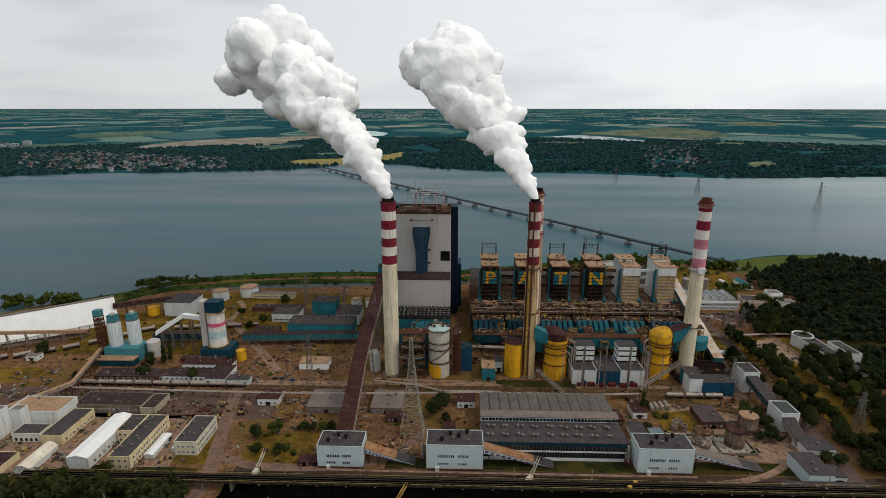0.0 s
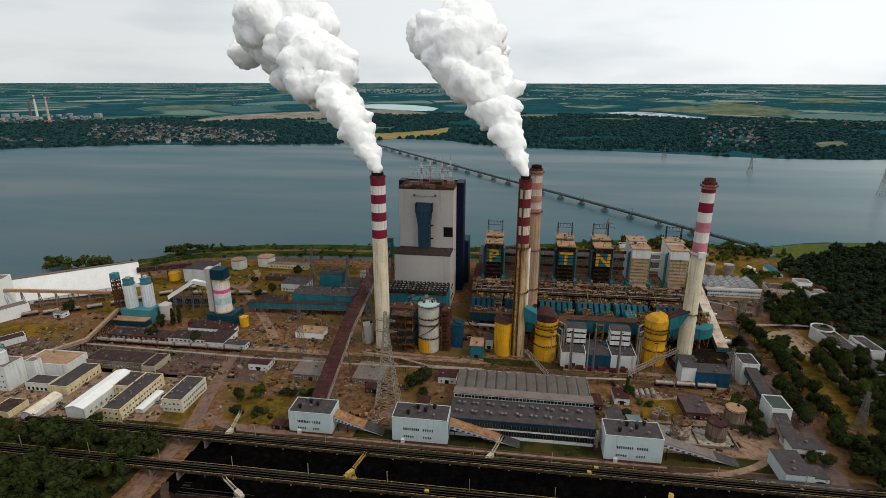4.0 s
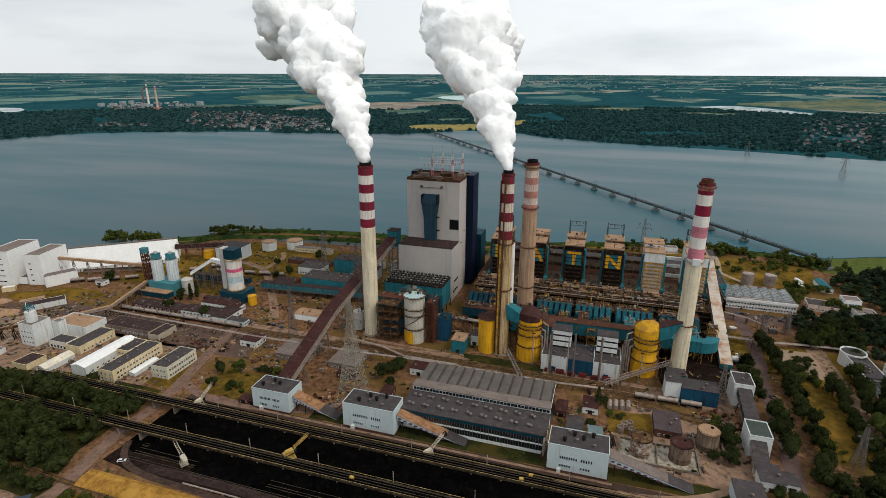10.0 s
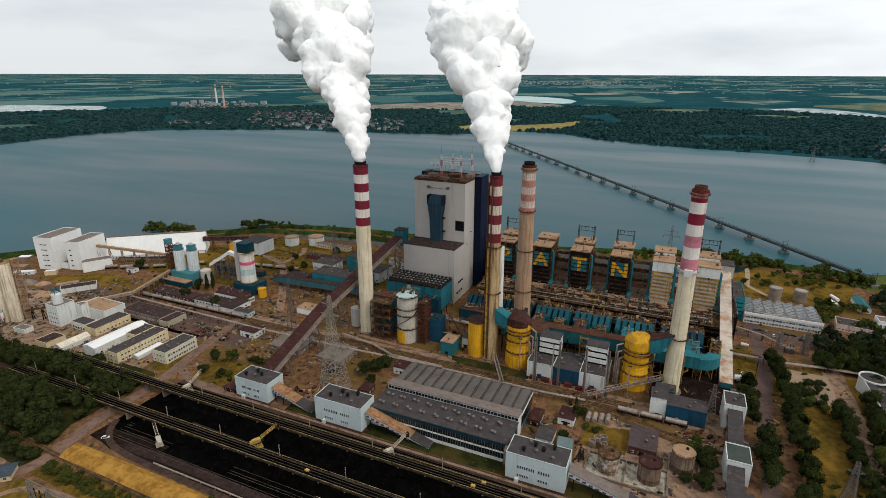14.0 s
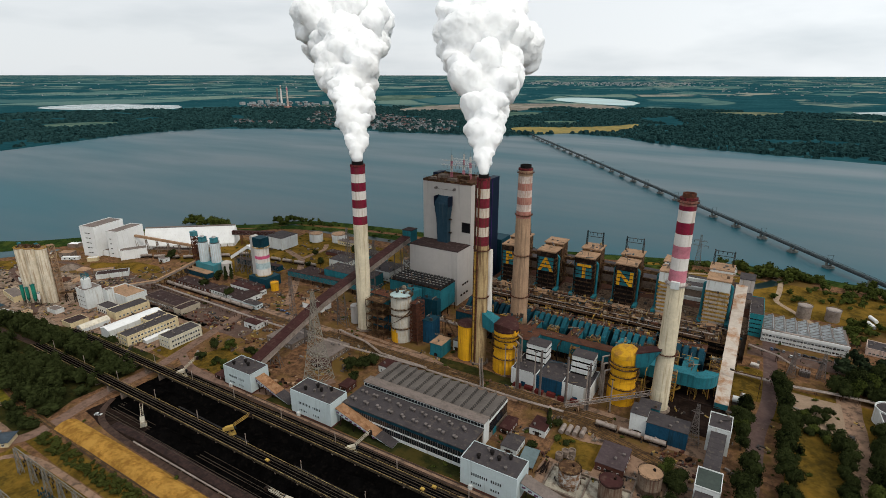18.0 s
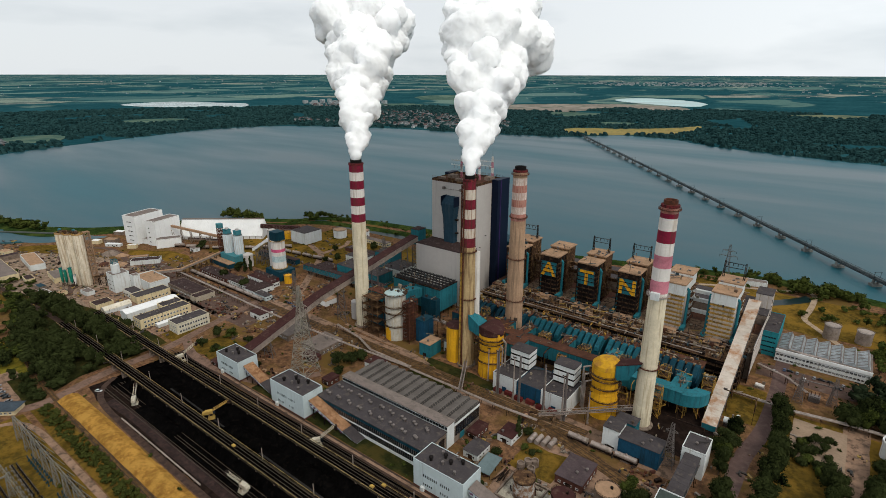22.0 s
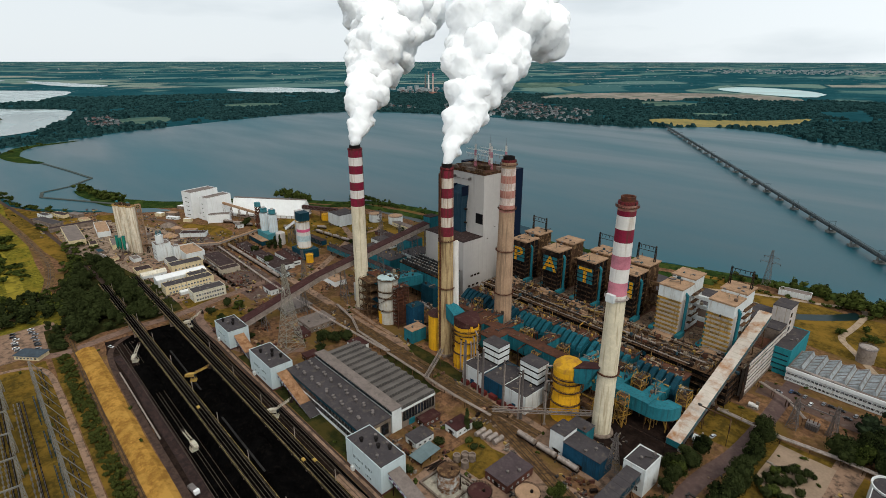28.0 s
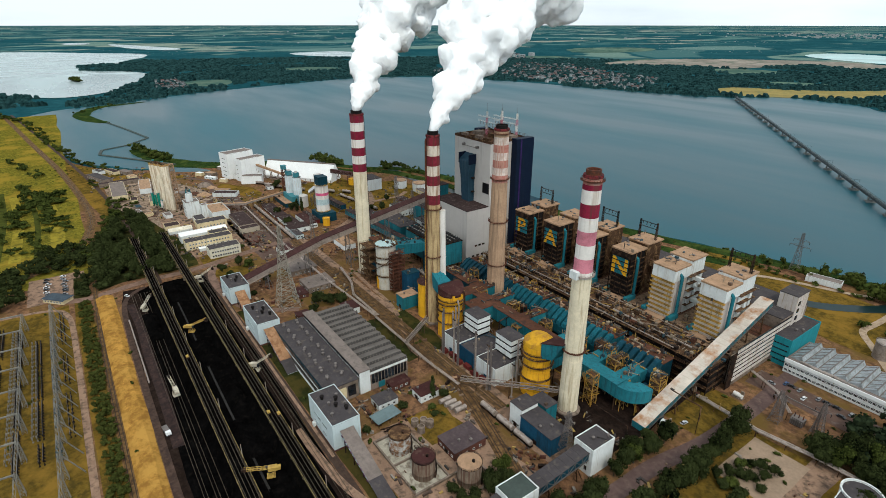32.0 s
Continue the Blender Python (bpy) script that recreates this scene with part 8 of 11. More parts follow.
def loader(x, y, rz, tilt, m, label):
    """A rail-mounted coal grab: portal, cab, boom, counterweight."""
    e = thing("coal_loader", label, "crane", x, y, 0.3, rz, "coal loaders")
    g = Geo()
    for sx in (-2.2, 2.2):
        for sy in (-2.2, 2.2):
            g.beam((sx, sy, 0), (sx * 0.6, sy * 0.6, 4), 0.5)
    g.box(-2.6, 2.6, -2.4, 2.4, 0, 0.5)
    part("portal", g, m, e)
    part("turntable", Geo().lathe(0, 0, [(2.0, 4), (2.0, 4.6)], 14), DARKST, e)
    part("machine_house", Geo().box(-4.2, 1.4, -1.6, 1.6, 4.6, 7.2), m, e)
    part("cab", Geo().box(1.4, 3.2, -1.9, -0.3, 4.6, 6.9), GLASS, e)
    part("counterweight", Geo().box(-6.2, -4.2, -1.4, 1.4, 4.8, 6.6), m, e)
    q = Geo()
    c, s = math.cos(radians(tilt)), math.sin(radians(tilt))
    for k in range(6):
        a, b = 2 + k * 2.2, 2 + (k + 1) * 2.2
        for oy in (-0.9, 0.9):
            for oz in (0, 1.3):
                q.beam((a * c, oy, 6 + a * s + oz), (b * c, oy, 6 + b * s + oz), 0.25)
            q.beam((a * c, oy, 6 + a * s), (b * c, oy, 6 + b * s + 1.3), 0.18)
        q.beam((a * c, -0.9, 6 + a * s), (b * c, 0.9, 6 + b * s), 0.18)
    part("boom", q, m, e)
    part("bucket", Geo().box(14 * c, 16.5 * c + 0.4, -1.2, 1.2, 4.5 + 14 * s, 7.5 + 14 * s), DARKST, e)
    return e


LW, LY = mat("dirty_white_crane_paint", (0.42, 0.38, 0.30), 0.7, stain=(0.26, 0.2, 0.13), amount=0.4), mat("yellow_crane_paint", (0.38, 0.25, 0.06), 0.65, stain=(0.26, 0.16, 0.05), amount=0.4)
for x, y, rz, tl, m, lab in ((-80, 198, 150, 12, LW, "dirty white coal loader crane on rails"), (-30, 219, 60, 24, LY, "yellow coal loader crane on the coal"), (36, 197, 185, 6, LW, "dirty white coal loader with level boom"), (39, 241, 55, 34, LW, "white coal loader with raised boom"), (124, 221, 250, 8, LY, "yellow coal loader on black coal"), (-107, 242, 80, 30, LW, "white coal loader at the road's end")):
    loader(x, y, rz, tl, m, lab).scale = (0.74, 0.74, 0.74)
for x, y in ((88, 232.5), (92, 236.5), (10, 209)):
    e = thing("rail_trolley", "small yellow rail trolley on a trestle", "trolley", x, y, 6.15, 0, "rail trolleys")
    part("body", Geo().box(-1.0, 1.0, -0.7, 0.7, 0.3, 1.1), LY, e)
    part("frame_base", Geo().box(-1.8, 1.8, -0.9, 0.9, 0, 0.3), DARKST, e)

# ---- pipe racks and pylons ----
def pipe_rack(label, line, z, pipes=3, step=10, r=0.45):
    e = thing("pipe_rack", label, "pipe rack", 0, 0, 0, 0, "pipe racks")
    for i in range(len(line) - 1):
        a, b = Vector((*line[i], z)), Vector((*line[i + 1], z))
        d = (b - a).normalized()
        s = Vector((d.y, -d.x, 0))
        for k in range(pipes):
            o = s * (k - (pipes - 1) / 2) * (2.4 * r)
            part("pipe", Geo().tube(a + o, b + o, r, n=8), PIPE, e, smooth=True)
        n = max(1, int((b - a).length / step))
        for k in range(n + 1):
            c = a + (b - a) * (k / n)
            g = Geo()
            for sg in (-1, 1):
                f = c + s * sg * (pipes * r * 1.3)
                g.beam((f.x, f.y, 0), (f.x, f.y, z - r), 0.28)
            g.beam(c - s * (pipes * r * 1.6) - Vector((0, 0, r)), c + s * (pipes * r * 1.6) - Vector((0, 0, r)), 0.3)
            part("support", g, RUSTST, e)
    return e


pipe_rack("long pale pipe rack across the works", [(-266, 324), (-126, 321), (-42, 323), (30, 327)], 5.0, 2, 9, 0.42)
pipe_rack("pale pipe rack beside the hall", [(30, 327), (96, 327), (124, 329)], 4.2, 2, 9, 0.4)
pipe_rack("white double pipe along the park", [(207, 431), (240, 430), (266, 434), (330, 436)], 3.5, 2, 9, 0.6)
pipe_rack("pipe rack near the conveyor", [(-60, 343), (-30, 338), (-10, 330), (28, 330)], 3.5, 2, 9, 0.4)
pipe_rack("pale steam pipe to the boiler house", [(-6, 386), (40, 384)], 11, 2, 12, 0.8)
pipe_rack("pipe rack to the workshop", [(214, 476), (232, 468), (244, 455)], 5, 2, 8, 0.4)
for y in (333.5, 337.5, 341.0):
    e = thing("railway_track", "rusty works siding in brown ballast", "track", 40, y, 0.3, 0, "works sidings")
    part("ballast", Geo().box(-110, 110, -1.5, 1.5, 0, 0.12), RAILBED, e)
    for s in (-0.75, 0.75):
        part("rail", Geo().box(-110, 110, s - 0.08, s + 0.08, 0.12, 0.3), mat_rail, e)


def pylon(x, y, h, w, arms, label, m, group="pylons"):
    e = thing("pylon", label, "pylon", x, y, 0, 0, group)
    n = 5
    for k in range(n):
        g = Geo()
        a, b = k / n, (k + 1) / n
        f = lambda t: w * (1 - t) ** 1.4 + 1.4
        lattice(g, 0, 0, h * a, h * b, f(a), f(b), max(2, int(h / n / 4)), 0.11 + w * 0.009)
        part("body_section", g, m, e)
    for z, L_ in arms:
        g = Geo()
        for s in (-1, 1):
            g.beam((0, 0.6, z), (s * L_, 0, z + 0.6), 0.2)
            g.beam((0, -0.6, z), (s * L_, 0, z + 0.6), 0.2)
            g.beam((0, 0, z + 2.2), (s * L_, 0, z + 0.7), 0.2)
        part("crossarm", g, m, e)
        for s in (-1, 1):
            part("insulator", Geo().tube((s * L_, 0, z + 0.5), (s * L_, 0, z - 1.6), 0.16, n=6), SOOT, e)
    return e


PYL = mat("pale_pylon_steel", (0.24, 0.22, 0.18), 0.7, 0.2, var=0.2)
pylon(-27, 285, 63, 13, ((50, 7), (57, 6)), "tall pale lattice pylon in the yard", PYL)
pylon(-100, 440, 44, 7, ((32, 6), (38, 5)), "grey lattice pylon among the halls", STEEL)
pylon(-134, 442, 50, 7, ((38, 6), (44, 5)), "grey lattice pylon among the halls", STEEL)
pylon(-104, 338, 40, 4, ((33, 5),), "slim grey lattice pylon", STEEL)
pylon(-62, 372, 58, 5, ((44, 5), (51, 4)), "slim grey lattice pylon beside the conveyor", STEEL)
pylon(160, 655, 34, 5, ((22, 8), (27, 6)), "lattice pylon on the lake shore", STEEL)
pylon(192.5, 342, 25, 5, ((20, 3),), "small teal lattice mast by the transfer house", STEEL)
for x, y, h in ((675, 1009, 58), (552, 1243, 40), (435, 1495, 36)):
    pylon(x, y, h, 9, ((h * 0.7, 8), (h * 0.85, 6)), "lattice pylon standing in the lake", STEEL, "pylons in the lake")
for x, y, h in ((257, 456, 19), (240, 449, 19), (250, 300, 24), (268, 296, 24)):
    pylon(x, y, h, 4, ((h * 0.75, 3.5),), "small lattice pylon among trees", STEEL, "small pylons")

# ---- cooling house, teal hall and workshop to the east ----
block("teal_hall", "turquoise hall with dark flat roof and window rows", "building", 205, 221, 503, 542, 18, mat("turquoise_sheet", (0.026, 0.185, 0.215), 0.55, stain=(0.02, 0.12, 0.14), amount=0.3, streak=True, var=0.1), ROOF, vents=2, parapet=0.5, wins=(("s", 4, 8, 3, 3.6, 1.5, 0.9, TEALD),), doors=(("s", 0.35, 4, 4, STEEL),))
wk = thing("workshop", "long workshop with white window bands and grey saw-tooth roof", "building", 248.3, 514.5)
part("wall", Geo().box(-26.8, 27, -16, 16, -0.3, 8), WHITE, wk)
part("roof", Geo().box(-27.0, 27.3, -16.3, 16.3, 8, 8.5), ROOFL, wk)
part("front_parapet", Geo().box(-27.0, 27.3, -16.6, -16.1, 7.4, 9.6), BRIGHT, wk)
GLASSR = mat("greyish_glass_roof", (0.27, 0.29, 0.30), 0.45, var=0.25, stain=(0.16, 0.165, 0.16), amount=0.42)
for k in range(7):
    a = -26 + k * 7.5
    part("roof_tooth", Geo().hexa([(a, -11.5, 8.5), (a + 7, -11.5, 8.5), (a + 7, 15, 8.5), (a, 15, 8.5), (a + 5.2, -11.5, 11.3), (a + 5.7, -11.5, 11.3), (a + 5.7, 15, 11.3), (a + 5.2, 15, 11.3)]), GLASSR, wk)
    part("ridge_cap", Geo().box(a + 5.1, a + 5.8, -11.5, 15, 11.3, 11.5), STEEL, wk)
    for q in range(5):
        part("glazing_bar", Geo().beam((a + 0.1, -9 + q * 5.5, 8.65), (a + 5.2, -9 + q * 5.5, 11.42), 0.25), ROOFL, wk)
windows(wk, "s", 27, 16, 2, 24, 1.2, 3.3, 1.8, 1.7, BRIGHT, 0.01, 0.99, 2)
windows(wk, "e", 27, 16, 2, 11, 1.2, 3.3, 1.8, 1.7, BRIGHT, 0.02, 0.98, 2)
for k in range(4):
    part("roof_pipe", Geo().tube((-20 + k * 6, -13 - (k % 2), 9.3), (-9 + k * 6, -13 - (k % 2), 9.3), 0.5, n=8), PIPE, wk)
ad = thing("round_office", "modern white office with round glazed end", "building", 288, 400, 0, -88)
part("wall", Geo().box(-16, 15, -6, 6, -0.3, 8.5), WHITE, ad)
part("roof", Geo().box(-16, 15.3, -6.3, 6.3, 8.5, 9), ROOF, ad)
part("parapet", Geo().box(-15.5, 15.4, -6.5, -6.15, 8.2, 9.6).box(-15.5, 15.4, 6.15, 6.5, 8.2, 9.6), WHITE, ad)
part("round_wall", Geo().lathe(-19, 0, [(7.6, -0.3), (7.6, 9.4)], 32), WHITE, ad, smooth=True)
part("round_roof", Geo().lathe(-19, 0, [(7.0, 9.4), (7.0, 9.5), (0.1, 10.0)], 32), ROOF, ad)
part("round_rim", Geo().lathe(-19, 0, [(7.9, 9.2), (7.9, 10.2), (7.3, 10.2), (7.3, 9.3)], 32, caps=False), WHITE, ad)
part("wing_wall", Geo().box(15.4, 44, -1, 9, -0.3, 6.5), WHITE, ad)
part("wing_roof", Geo().box(15.4, 44.3, -1.3, 9.3, 6.5, 7), ROOF, ad)
windows(ad, "s", 15, 6, 2, 9, 1.4, 3.8, 2.4, 1.8, WHITE, 0.25, 0.98)
for k in range(7):
    part("roof_unit", Geo().box(-4 + k * 2, -2.8 + k * 2, -2 + (k % 3) * 1.4, -1 + (k % 3) * 1.4, 9, 10.4), STEEL, ad)
block("office_block", "long low office among trees", "building", 304, 314, 388, 412, 7, WHITE, ROOF, vents=4, rz=4, wins=(("w", 2, 8, 1.4, 3, 1.5, 1.4, WHITE),))
block("white_house", "three-storey white house by the woods", "building", 313.5, 326, 514.6, 526, 11.5, BRIGHT, ROOFL, wins=(("s", 3, 5, 1.4, 3.2, 1.5, 1.4, WHITE), ("w", 3, 5, 1.4, 3.2, 1.5, 1.4, WHITE)))
block("white_house", "low white hall with pale flat roof by the woods", "building", 319, 334, 502, 514.3, 6, WHITE, ROOFL, wins=(("s", 1, 7, 1.4, 3, 1.5, 2.2, WHITE), ("w", 1, 5, 1.4, 3, 1.5, 2.2, WHITE)))
block("pink_hall", "low hall with dull pink front and dark flat roof", "building", 288, 311, 511, 527, 5, mat("dull_pink_plaster", (0.58, 0.45, 0.38), 0.9, stain=(0.26, 0.19, 0.16), amount=0.3, streak=True, var=0.12), ROOF, vents=5, parapet=0.4, rz=-8, wins=(("s", 1, 9, 1.2, 3, 1.4, 1.3, WHITE),))
gabled("blue_shed", "long turquoise-roofed shed by the shore", 312.5, 321.5, 560, 585, 4, 2, WHITE, TEAL)
block("shore_shed", "long pale grey shed by the canal", "building", 173, 197, 644, 653, 4.5, WHITE, ROOFL, parapet=0.2, rz=10)
e = thing("transformer_bay", "grey transformer gantry on bare ground", "transformer", 248, 456)
part("transformer", Geo().box(-3, 3, -2, 2, 0.3, 4), STEEL, e)
for k in range(6):
    part("radiator", Geo().box(-2.8 + k * 1.0, -2.3 + k * 1.0, -3, -2.05, 0.5, 3.6), STEEL, e)
for x in (-8, 8):
    g = Geo()
    lattice(g, x, 0, 0, 13, 1.6, 0.9, 6, 0.15)
    part("gantry_post", g, STEEL, e)
part("gantry_beam", Geo().beam((-8, 0, 12.5), (8, 0, 12.5), 0.5), STEEL, e)
for k in range(3):
    part("bushing", Geo().tube((-2 + k * 2, 0, 4), (-2 + k * 2, 0, 6.5), 0.25, 0.15, n=8), RUST, e)
e = thing("white_tanker", "white oil drum tank on a plinth", "tank", 219, 452)
part("shell", Geo().tube((-2.5, 0, 2), (2.5, 0, 2), 1.3, n=14), BANDW, e, smooth=True)
part("plinth", Geo().box(-3, 3, -1.5, 1.5, 0, 0.8), CONC, e)
for k in range(2):
    e = thing("white_tanker", "long white gas tank in the shore meadow", "tank", 297 + k * 3, 569 + k * 14, 0, -70)
    part("shell", Geo().tube((-5, 0, 1.9), (5, 0, 1.9), 1.5, n=14), BRIGHT, e, smooth=True)
    part("cradle", Geo().box(-4, 4, -0.8, 0.8, 0, 0.6), CONC, e)

# ---- cars ----
CARS = [mat("car_paint_" + c, v, 0.3, 0.2, var=0.05, spec=0.6) for c, v in (("white", (0.6, 0.6, 0.6)), ("black", (0.02, 0.02, 0.022)), ("grey", (0.2, 0.2, 0.21)), ("blue", (0.03, 0.07, 0.17)), ("red", (0.25, 0.02, 0.02)))]
def car(x, y, rz, m, word):
    e = thing("car", "parked " + word + " car on asphalt", "car", x, y, 0.36, rz, "parked cars")
    part("body", Geo().hexa([(-2.1, -0.85, 0.35), (2.1, -0.85, 0.35), (2.1, 0.85, 0.35), (-2.1, 0.85, 0.35), (-2.1, -0.85, 0.9), (2.0, -0.8, 0.8), (2.0, 0.8, 0.8), (-2.1, 0.85, 0.9)]), m, e)
    part("cabin", Geo().hexa([(-1.7, -0.8, 0.88), (1.1, -0.8, 0.83), (1.1, 0.8, 0.83), (-1.7, 0.8, 0.88), (-1.2, -0.65, 1.42), (0.4, -0.65, 1.42), (0.4, 0.65, 1.42), (-1.2, 0.65, 1.42)]), GLASS, e)
    part("roof", Geo().box(-1.15, 0.35, -0.64, 0.64, 1.42, 1.46), m, e)
    for sx in (-1.3, 1.3):
        for sy in (-0.85, 0.7):
            part("wheel", Geo().tube((sx, sy, 0.32), (sx, sy + 0.15, 0.32), 0.32, n=10), SOOT, e)
rn = random.Random(8)
WORDS = ("white", "black", "grey", "blue", "red")
for k in range(16):
    i = rn.choice((0, 1, 1, 2, 2, 3, 4))
    car(-180 + (k // 2) * 5.2 + rn.uniform(-1, 1), 141 + (k % 2) * 11 + rn.uniform(-1, 1), 65 + rn.uniform(-8, 8), CARS[i], WORDS[i])
for k in range(11):
    i = rn.choice((0, 1, 2, 2, 3))
    car(224 + k * 4.3 + rn.uniform(-1, 1), 486 if k % 4 else 480, rn.choice((0, 88, 92)), CARS[i], WORDS[i])
for x, y, rz, i in ((-128, 349, 20, 3), (-120, 347, 10, 3), (-133, 349, 5, 1), (-170, 268, 90, 2), (-172, 274, 90, 1), (214, 408, 80, 0), (-112, 190, 30, 0)):
    car(x, y, rz, CARS[i], WORDS[i])
e = thing("dump_truck", "white dump truck parked on the dirt road", "truck", 66, 187, 0.36, 8)
part("cab", Geo().box(2.2, 3.9, -1.2, 1.2, 0.9, 3.0), BRIGHT, e)
part("load_bed", Geo().box(-3.6, 2.0, -1.25, 1.25, 1.2, 2.5), STEEL, e)
part("chassis", Geo().box(-3.6, 3.9, -0.9, 0.9, 0.6, 1.2), SOOT, e)
for sx in (-2.6, -1.4, 2.9):
    for sy in (-1.2, 0.9):
        part("wheel", Geo().tube((sx, sy, 0.5), (sx, sy + 0.3, 0.5), 0.5, n=12), SOOT, e)

# ---- switchyard ----
SWST = mat("switchyard_steel", (0.19, 0.18, 0.16), 0.65, 0.3, var=0.2)
for j, (yy, hh) in enumerate(((128, 13), (144, 15), (108, 13), (86, 13))):
    e = thing("switchyard_gantry", "long lattice busbar gantry over dry grass", "gantry", 0, yy, 0, 0, "switchyard gantries")
    for x in range(-96, 330, 24 if j != 1 else 14):
        g = Geo()
        lattice(g, x, 0, 0, hh, 2.2, 0.9, 5, 0.14)
        part("post", g, SWST, e)
    g = Geo()
    for x in range(-96, 318, 4):
        g.beam((x, -0.6, hh), (x + 4, -0.6, hh), 0.14)
        g.beam((x, 0.6, hh), (x + 4, 0.6, hh), 0.14)
        g.beam((x, -0.6, hh), (x + 4, 0.6, hh), 0.1)
        g.beam((x, 0, hh + 1), (x + 4, 0, hh + 1), 0.12)
        g.beam((x, -0.6, hh), (x + 2, 0, hh + 1), 0.1)
        g.beam((x + 2, 0, hh + 1), (x + 4, 0.6, hh), 0.1)
    part("beam", g, SWST, e)
    if j in (0, 2):
        for x in range(-96, 318, 24):
            part("cross_beam", Geo().beam((x, 0, hh - 0.5), (x - 1.5, -20, hh - 0.5), 0.7), SWST, e)
INSUL = {"dark": SOOT, "teal": TEALD, "pale": SWST}
for yy, step, grp, runs in ((135, 2.6, "dark", ((-69, -37), (-33, -1), (4, 36), (43, 57))), (132.4, 5.2, "pale", ((-69, -37), (-33, -1), (4, 36))), (142, 3.2, "teal", ((-71, -42), (-29, -4), (6, 31), (44, 57))),
                            (125, 2.2, "dark", ((-90, -30), (-24, 20), (26, 60))), (115, 2.6, "dark", ((-99, -62), (-50, -20), (-8, 20))), (122, 4.4, "pale", ((-90, 50),)), (104, 3, "dark", ((-70, 30),)), (148, 4.2, "dark", ((-104, -60), (-40, -8), (4, 44)))):
    ins = Geo().tube((0, 0, 0), (0, 0, 2.2), 0.12, n=6)
    for z in (2.2, 2.7, 3.2):
        ins.tube((0, 0, z), (0, 0, z + 0.3), 0.36, n=8)
    ins.box(-0.35, 0.35, -0.35, 0.35, 0, 0.5)
    me_ = ins.mesh("insulator_post", INSUL[grp])
    for a0, a1 in runs:
        e = thing("insulator_row", "row of " + grp + " insulator posts on dry grass", "insulators", 0, yy, 0.24, 0, "switchyard insulators")
        x = float(a0)
        while x < a1:
            for dy in (-0.9, 0.9):
                o = new("insulator_post", me_)
                o.parent = e
                o.matrix_basis = pose(x, dy, 0)
            x += step
        for dy in (-0.9, 0.9):
            part("busbar", Geo().tube((a0, dy, 3.55), (a1, dy, 3.55), 0.07, n=5), STEEL, e)
# raking legs that prop the tall gantry
for x in range(-96, 84, 14):
    e = thing("raking_leg", "slanting lattice prop of a switchyard gantry", "prop", x, 144, 0.24, 0, "raking props")
    for dx in (-0.5, 0.5):
        part("chord", Geo().beam((dx, 7.5, 0), (dx * 0.6, 0.4, 14.4), 0.2), SWST, e)
    g = Geo()
    for k in range(8):
        u, w_ = k / 8, (k + 1) / 8
        g.beam((-0.5, 7.5 - 7.1 * u, 14.4 * u), (0.5, 7.5 - 7.1 * w_, 14.4 * w_), 0.12)
    part("lacing", g, SWST, e)

# ---- scrap, crates and clutter ----
rn = random.Random(77)
CLUT = [RUST, RUSTST, DARKST, CONC, BROWNROOF, RUSTST, BRICK, BEIGE, DARKST, RUST]
def heap(x, y, n, sp, label, name="scrap_pile", mats=CLUT, hmax=1.6):
    e = thing(name, label, "scrap", x, y, 0.25, 0, "storage clutter")
    for k in range(n):
        a, b, w, d, hh = rn.uniform(-sp, sp), rn.uniform(-sp * 0.7, sp * 0.7), rn.uniform(0.6, 3.6), rn.uniform(0.4, 1.8), rn.uniform(0.3, hmax)
        o = part("scrap_piece", Geo().box(-w / 2, w / 2, -d / 2, d / 2, 0, hh), rn.choice(mats), e)
        o.matrix_basis = pose(a, b, 0, 0, 0, rn.uniform(0, 180))
for x, y, n, sp in ((-150, 308, 26, 13), (-176, 304, 26, 13), (-270, 312, 20, 12), (-292, 318, 16, 10), (-105, 300, 14, 8), (-36, 275, 18, 10), (-72, 283, 16, 9), (-44, 268, 14, 8), (118, 280, 18, 7), (124, 290, 12, 6), (6, 270, 8, 4), (-205, 336, 20, 14), (-240, 360, 18, 12),
                    (-350, 300, 24, 18), (-380, 280, 24, 20), (-330, 320, 20, 14), (-420, 262, 20, 18), (-300, 232, 16, 12), (-100, 356, 10, 8), (-330, 285, 16, 12), (186, 326, 14, 8), (120, 334, 14, 10), (200, 318, 8, 5), (-20, 392, 16, 8), (10, 380, 14, 8), (-130, 400, 12, 10), (-140, 382, 12, 9)):
    heap(x, y, n, sp, "scattered scrap, beams and crates on bare ground")
